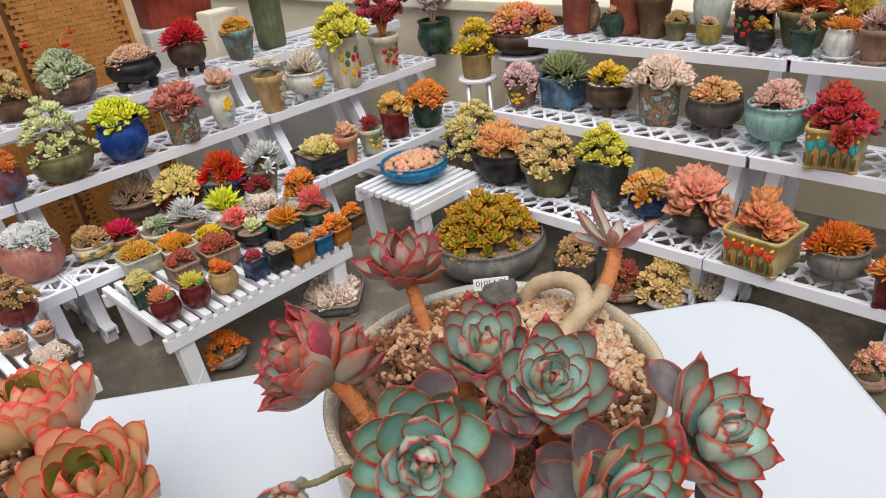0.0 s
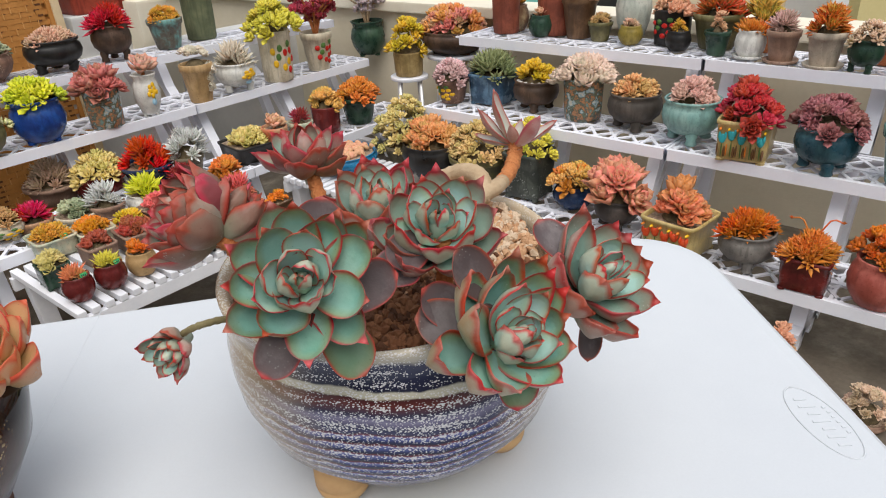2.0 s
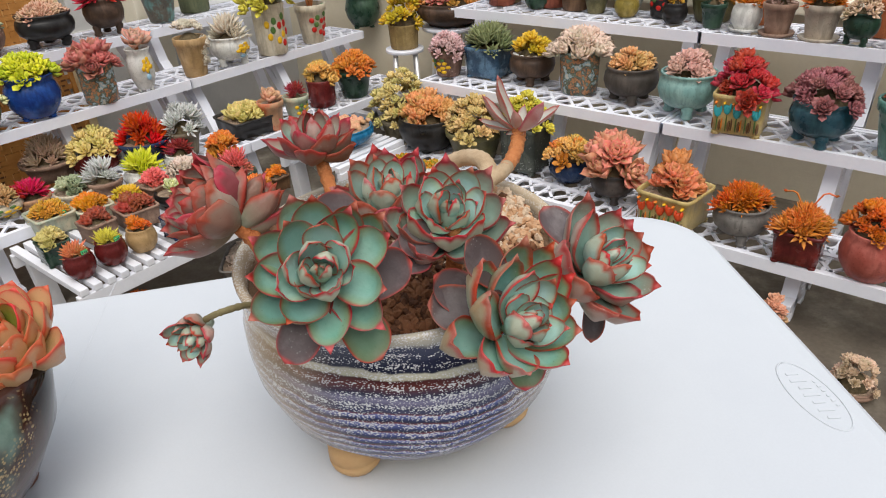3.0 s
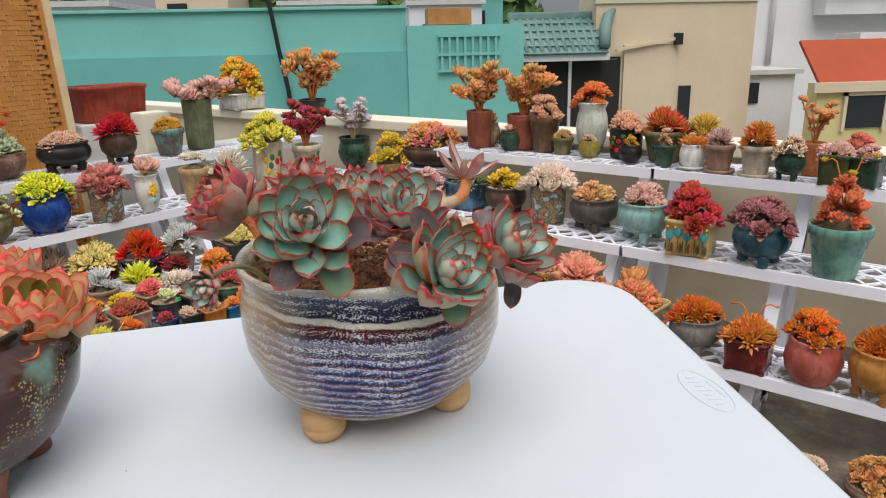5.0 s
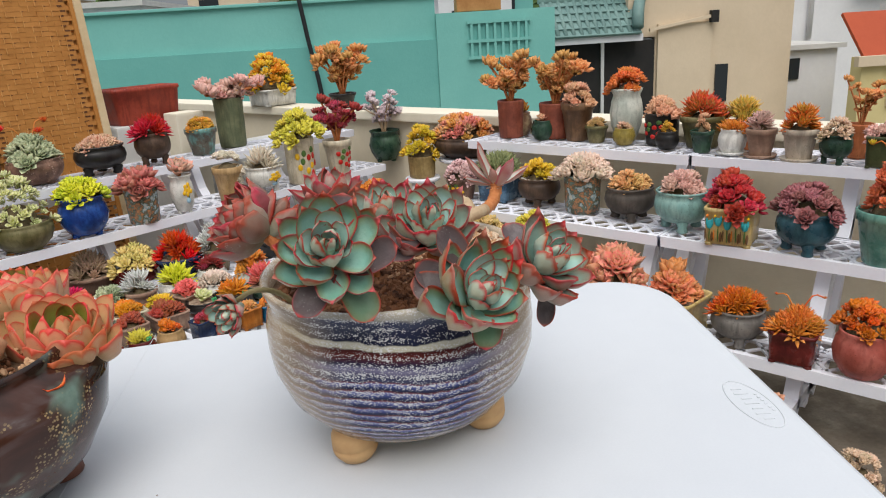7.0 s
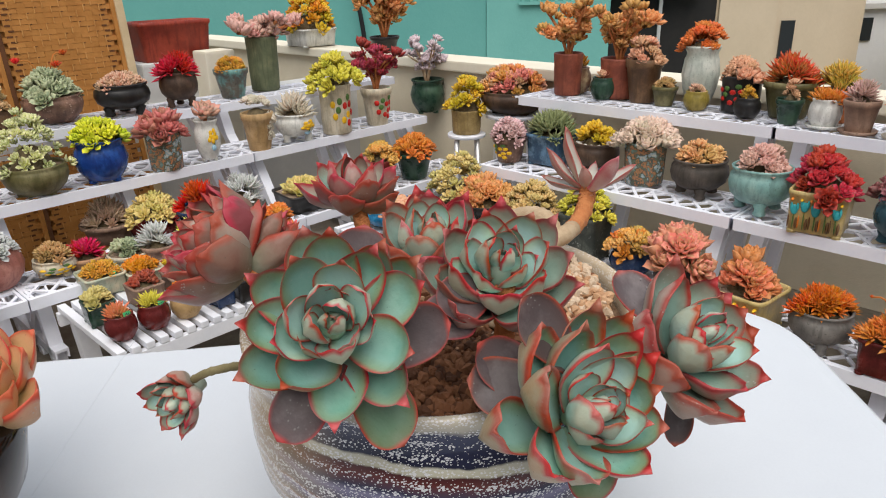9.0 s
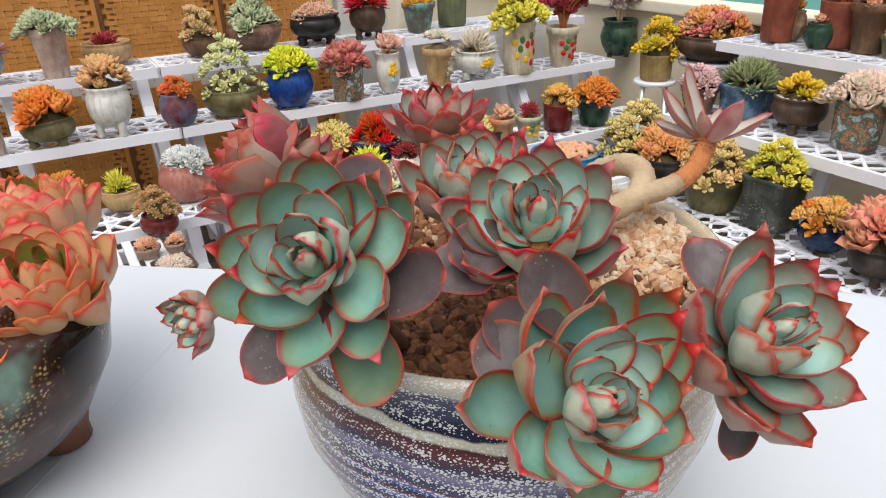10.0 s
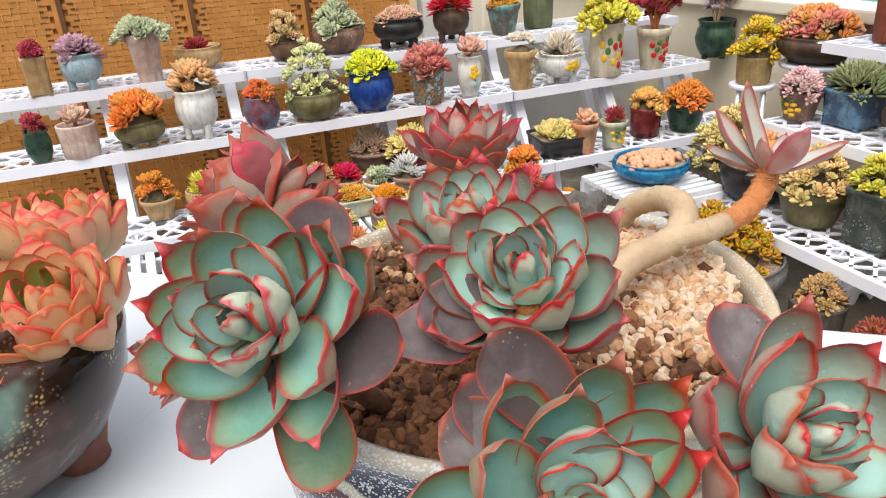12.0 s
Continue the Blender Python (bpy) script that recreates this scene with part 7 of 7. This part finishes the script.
potted('carved green square pot of pink rosettes', (1.534, 1.797, 0.671), 'square', 0.096, 0.096, 'greencarved', 'ros', 0.112, 0.056, 'pinkbeige', 8, -45)
potted('clay pot of red pink rosettes', (1.643, 1.857, 0.671), 'taper', 0.095, 0.089, 'orangeclay', 'ros', 0.120, 0.076, 'redpink', 9, -45)
potted('dark green square pot of pink beige rosettes', (1.595, 1.733, 0.671), 'square', 0.089, 0.094, 'darkgreen', 'ros', 0.089, 0.055, 'pinkbeige', 7, -45)
potted('brown floral pot of pinkish bead succulents', (0.344, 2.772, 0.438), 'taper', 0.134, 0.095, 'brown_floral', 'plump', 0.182, 0.091, 'pinklilac', 16, -45, motif='yellow')
potted('square blue drip-glazed pot of dark green succulents', (0.503, 2.720, 0.438), 'square', 0.163, 0.117, 'bluedrip', 'spiky', 0.222, 0.121, 'darkgrass', 12, -45)
potted('dark brown footed pot of yellow rosettes', (0.640, 2.575, 0.438), 'tripod', 0.174, 0.114, 'darkbrown', 'plump', 0.162, 0.089, 'yellow', 9, -45, extras='pebble')
potted('landscape-painted pot of pale pink and green rosettes', (0.777, 2.417, 0.438), 'cyl', 0.144, 0.147, 'picture', 'ros', 0.225, 0.106, 'palepinkgreen', 9, -45)
potted('dark grey footed pot of tan rosettes', (0.912, 2.261, 0.438), 'tripod', 0.184, 0.122, 'darkgrey', 'plump', 0.170, 0.073, 'tan', 16, -45)
potted('pale teal footed pot of pink rosettes and pebbles', (1.036, 2.084, 0.438), 'tripod', 0.188, 0.138, 'teal', 'ros', 0.176, 0.088, 'pink', 12, -45, extras='pebble')
potted('yellow square pot with teal tulips and red succulents', (1.128, 1.901, 0.438), 'square', 0.163, 0.122, 'yellowtulip', 'ros', 0.200, 0.135, 'red', 14, -45, motif='teal_tulip')
potted('blue green footed pot of purple rosettes', (1.284, 1.750, 0.438), 'tripod', 0.175, 0.128, 'bluegreenpot', 'ros', 0.216, 0.111, 'purple', 18, -45)
potted('teal tapered pot of red rosettes with yellow bloom', (1.433, 1.598, 0.438), 'taper', 0.171, 0.156, 'tealdark', 'ros', 0.163, 0.174, 'redyellow', 12, -45, bloom='yellow')
potted('black round bowl of tan orange pointed rosettes', (0.239, 2.603, 0.201), 'bowl', 0.239, 0.129, 'black', 'ros', 0.239, 0.117, 'tanorange', 10, -45)
potted('olive grey pot of cream yellow succulents', (0.397, 2.451, 0.201), 'taper', 0.218, 0.116, 'olive', 'plump', 0.271, 0.137, 'creamyellow2', 40, -45)
potted('dark speckled square pot of yellow green succulents', (0.560, 2.312, 0.201), 'square', 0.157, 0.167, 'darkspeck', 'plump', 0.195, 0.132, 'yellowgreen', 26, -45, extras='tag')
potted('navy pot of cream and orange succulents', (0.686, 2.174, 0.201), 'round', 0.144, 0.081, 'navy', 'plump', 0.202, 0.095, 'creamorange+creamorange+orange', 18, -45)
potted('dark ornate footed pot of pink orange rosettes', (0.777, 1.989, 0.201), 'tripod', 0.145, 0.102, 'darkornate', 'ros', 0.218, 0.151, 'pinkorange', 5, -45)
potted('yellow square pot with red tulips and salmon rosettes', (0.902, 1.794, 0.201), 'square', 0.186, 0.115, 'yellowtulip', 'ros', 0.201, 0.106, 'salmon', 7, -45, motif='red_tulip')
potted('grey clay footed pot of red orange succulents', (1.046, 1.664, 0.201), 'tripod', 0.157, 0.109, 'greyclay', 'spiky', 0.157, 0.085, 'redorange', 20, -45)
potted('wine red glazed pot of orange succulents with flower stalks', (1.143, 1.523, 0.201), 'square', 0.133, 0.095, 'wine', 'spiky', 0.154, 0.085, 'orange', 16, -45, bloom='stalk')
potted('round red clay pot of red rosettes', (1.263, 1.405, 0.201), 'round', 0.152, 0.128, 'redclay', 'ros', 0.155, 0.104, 'redorange', 14, -45)
potted('ochre footed pot of red orange succulents', (1.373, 1.290, 0.201), 'tripod', 0.150, 0.140, 'ochre', 'spiky', 0.130, 0.086, 'redorange', 16, -45)
potted('white planter of yellow and orange flowering succulents', (-0.700, 4.582, 0.732), 'square', 0.266, 0.104, 'white', 'plump', 0.364, 0.256, 'yellow+yelloworange', 22, -45)
potted('dark pot of tall orange branching succulents', (-0.214, 4.097, 0.732), 'taper', 0.163, 0.083, 'black', 'branch', 0.300, 0.289, 'peachorange', 12, -45)
potted('tiny maroon pot of coral succulents on slatted bench', (-0.817, 1.761, 0.227), 'round', 0.087, 0.073, 'wine', 'spiky', 0.084, 0.043, 'salmon', 4, 45, group='tiny pots on bench', extras='tag')
potted('tiny maroon pot of olive succulents on slatted bench', (-0.750, 1.824, 0.227), 'round', 0.091, 0.074, 'wine', 'spiky', 0.083, 0.049, 'yellowgreen', 4, 45, group='tiny pots on bench', extras='tag')
potted('tiny tan pot of red orange rosettes on slatted bench', (-0.682, 1.891, 0.227), 'round', 0.090, 0.072, 'tan', 'ros', 0.083, 0.046, 'redorange', 4, 45, group='tiny pots on bench')
potted('tiny navy square pot of dark red rosettes on slatted bench', (-0.601, 1.963, 0.227), 'square', 0.070, 0.068, 'navy', 'ros', 0.061, 0.033, 'darkred', 3, 45, group='tiny pots on bench')
potted('tiny black square pot of beige succulents on slatted bench', (-0.536, 2.002, 0.227), 'square', 0.075, 0.068, 'black', 'bead', 0.063, 0.028, 'beige', 7, 45, group='tiny pots on bench')
potted('tiny orange square pot of tan succulents on slatted bench', (-0.473, 2.044, 0.227), 'square', 0.085, 0.068, 'orangebox', 'bead', 0.073, 0.028, 'tanorange', 8, 45, group='tiny pots on bench')
potted('tiny blue square pot of orange rosettes on slatted bench', (-0.414, 2.096, 0.227), 'square', 0.074, 0.057, 'brightblue', 'ros', 0.070, 0.033, 'orange', 3, 45, group='tiny pots on bench')
potted('tiny orange square pot of orange rosettes on slatted bench', (-0.363, 2.151, 0.227), 'square', 0.081, 0.057, 'orangebox', 'ros', 0.090, 0.051, 'orange', 5, 45, group='tiny pots on bench')
potted('tiny brown pot of yellow orange rosettes on slatted bench', (-0.321, 2.258, 0.227), 'square', 0.075, 0.050, 'brown', 'ros', 0.079, 0.045, 'yelloworange', 4, 45, group='tiny pots on bench')
potted('tiny green pot of pale yellow rosettes on slatted bench', (-0.923, 1.867, 0.227), 'square', 0.086, 0.067, 'darkgreen', 'ros', 0.094, 0.049, 'creamyellow', 6, 45, group='tiny pots on bench')
potted('tiny clay pot of dark red rosettes on slatted bench', (-0.837, 1.988, 0.227), 'square', 0.100, 0.064, 'clay', 'ros', 0.096, 0.046, 'wine', 4, 45, group='tiny pots on bench')
potted('small clay planter of wine red rosettes on slatted bench', (-0.746, 2.077, 0.227), 'square', 0.126, 0.063, 'clay', 'ros', 0.122, 0.050, 'wine', 5, 45, group='tiny pots on bench')
potted('small mint planter of gold succulents on slatted bench', (-1.012, 2.087, 0.227), 'square', 0.135, 0.062, 'mint', 'bead', 0.131, 0.044, 'goldbrown', 18, 45, group='tiny pots on bench', extras='tag')
potted('small mint planter of yellow orange rosettes on slatted bench', (-0.900, 2.137, 0.227), 'square', 0.123, 0.056, 'mint', 'ros', 0.114, 0.043, 'yelloworange', 6, 45, group='tiny pots on bench')
potted('small clay pot of yellow succulents on slatted bench', (-0.797, 2.178, 0.227), 'square', 0.109, 0.054, 'orangeclay', 'bead', 0.100, 0.045, 'yellow', 12, 45, group='tiny pots on bench')
potted('small black bowl with green rosette on slatted bench', (-0.659, 2.206, 0.227), 'bowl', 0.125, 0.048, 'black', 'single', 0.081, 0.048, 'lightgreen', 1, 45, group='tiny pots on bench', extras='tag')
potted('small black pot of golden succulents on slatted bench', (-0.557, 2.228, 0.227), 'square', 0.118, 0.059, 'black', 'spiky', 0.118, 0.068, 'yelloworange', 5, 45, group='tiny pots on bench', extras='tag')
potted('small patterned pot of crimson flowers on slatted bench', (-1.111, 2.218, 0.227), 'taper', 0.116, 0.069, 'patterned', 'spiky', 0.128, 0.087, 'crimson', 4, 45, group='tiny pots on bench')
potted('small cream pot of grey green rosettes on slatted bench', (-0.991, 2.255, 0.227), 'taper', 0.132, 0.063, 'cream', 'ros', 0.114, 0.065, 'bluegreen', 5, 45, group='tiny pots on bench')
potted('small clay pot of grey spiky succulents on slatted bench', (-0.899, 2.290, 0.227), 'taper', 0.117, 0.076, 'clay', 'spiky', 0.127, 0.100, 'silver', 4, 45, group='tiny pots on bench')
potted('small white pot of lime spiky succulents on slatted bench', (-0.806, 2.413, 0.227), 'round', 0.147, 0.060, 'white', 'spiky', 0.138, 0.092, 'lime', 5, 45, group='tiny pots on bench')
potted('small white pot of pale pink rosettes on slatted bench', (-0.647, 2.374, 0.227), 'round', 0.124, 0.057, 'white', 'ros', 0.119, 0.052, 'whitepink', 6, 45, group='tiny pots on bench')
potted('small green bowl of pink spiky succulents on slatted bench', (-0.462, 2.321, 0.227), 'bowl', 0.137, 0.054, 'darkgreen', 'spiky', 0.123, 0.091, 'redpink', 4, 45, group='tiny pots on bench')
potted('clay pot of big beige succulents on slatted bench', (-1.180, 2.554, 0.227), 'taper', 0.201, 0.074, 'clay', 'spiky', 0.197, 0.112, 'beige', 12, 45, group='tiny pots on bench')
potted('wine red pot of pale yellow succulents on slatted bench', (-1.012, 2.557, 0.227), 'round', 0.176, 0.093, 'wine', 'plump', 0.235, 0.103, 'palelime', 18, 45, group='tiny pots on bench')
potted('small white pot of dark red spiky succulents on slatted bench', (-0.698, 2.518, 0.227), 'round', 0.125, 0.066, 'white', 'spiky', 0.115, 0.088, 'darkred', 4, 45, group='tiny pots on bench')
potted('small celadon pot of orange rosettes on slatted bench', (-0.525, 2.441, 0.227), 'round', 0.142, 0.072, 'celadon', 'ros', 0.147, 0.118, 'orange', 7, 45, group='tiny pots on bench', extras='tag')
potted('small clay pot of pink rosettes on slatted bench', (-0.732, 2.271, 0.227), 'square', 0.118, 0.060, 'clay', 'ros', 0.114, 0.055, 'redpink', 5, 45, group='tiny pots on bench')
potted('red pot of dark olive bushy succulents on bench', (-1.256, 1.783, 0.252), 'round', 0.116, 0.065, 'wine', 'bead', 0.146, 0.101, 'brown_green', 44, 45)
potted('small clay pot of tan rosettes on bench', (-1.129, 1.672, 0.252), 'taper', 0.063, 0.030, 'clay', 'ros', 0.063, 0.030, 'tanpink', 4, 45)
potted('small clay pot of tan pink rosettes on bench', (-1.188, 1.626, 0.252), 'taper', 0.073, 0.031, 'clay', 'ros', 0.071, 0.032, 'tanpink', 5, 45)
potted('dark tray of pale pink bead succulents', (-1.051, 1.552, 0.252), 'square', 0.115, 0.027, 'darkbrown', 'bead', 0.107, 0.017, 'whitepink', 26, 45)
potted('bright blue bowl of round tan stone plants', (-0.106, 2.587, 0.252), 'bowl', 0.261, 0.072, 'brightblue', 'ball', 0.226, 0.031, 'tanpink', 40, 0)
potted('large grey stone bowl of orange and green rosettes', (0.137, 2.259, 0.002), 'bowl', 0.417, 0.147, 'floor_grey', 'mat', 0.380, 0.165, 'orangegreen', 46, 0, extras='gravel')
potted('dark grey pot of golden green rosettes on floor', (0.424, 2.125, 0.002), 'cyl', 0.154, 0.092, 'darkgrey', 'plump', 0.157, 0.096, 'brown_green', 14, 0)
potted('clay bowl of dark red succulents on floor', (0.549, 1.997, 0.002), 'bowl', 0.163, 0.043, 'clay', 'bead', 0.156, 0.088, 'wine', 26, 0)
potted('white bowl of cream yellow succulents on floor', (0.668, 1.922, 0.002), 'bowl', 0.132, 0.038, 'white', 'plump', 0.190, 0.139, 'creamyellow2', 22, 0)
potted('dark tray of white dotted succulents on floor', (0.832, 1.939, 0.002), 'bowl', 0.153, 0.020, 'darkbrown', 'bead', 0.160, 0.055, 'whitepink', 26, 0)
potted('clay bowl of beige succulents on floor', (1.136, 1.196, 0.002), 'bowl', 0.109, 0.027, 'clay', 'ros', 0.118, 0.106, 'beige', 14, 0)
potted('clay bowl of orange tan succulents on floor', (1.281, 1.141, 0.002), 'bowl', 0.127, 0.046, 'clay', 'ros', 0.134, 0.095, 'tanorange', 14, 0)
potted('grey bowl of red rosettes on floor', (-0.720, 1.832, 0.002), 'bowl', 0.133, 0.041, 'greyclay', 'ros', 0.133, 0.083, 'redorange', 10, 0)
potted('grey trough of pale pink rosettes on floor', (-0.418, 2.126, 0.002), 'square', 0.226, 0.045, 'greyclay', 'ros', 0.226, 0.042, 'whitepink', 12, 0)
potted('clay bowl of pinkish rosettes on floor', (1.055, 1.455, 0.002), 'bowl', 0.099, 0.037, 'clay', 'ros', 0.104, 0.101, 'tanpink', 9, 0)

# ---- two small round stools in the corner, under the wide bowl and the ribbed pot ----
def corner_stool(x, y, top, r, label):
    root = tagged(new("plant_stool"), label, "stool", "corner stools")
    root.matrix_basis = pose(x, y, 0)
    v, f = lathe([(0.001, top - 0.016), (r * 0.97, top - 0.016), (r, top - 0.010), (r, top - 0.003), (r * 0.97, top), (0.001, top)], 36)
    obj("seat", mesh_of("seat", v, f, PLASTIC, False), root)
    for k in range(4):
        a = 0.785 + 1.5708 * k
        v, f = tube([(r * 1.05 * math.cos(a), r * 1.05 * math.sin(a), 0.0), (r * 0.72 * math.cos(a), r * 0.72 * math.sin(a), top - 0.014)], [0.010, 0.010], 10)
        obj("leg", mesh_of("leg", v, f, METAL_GREY), root, None, None, "grey steel leg")


corner_stool(0.406, 3.182, 0.550, 0.13, "pale round plant stool with steel legs under dark bowl")
corner_stool(0.192, 3.156, 0.470, 0.085, "small pale round plant stool under ribbed pot")
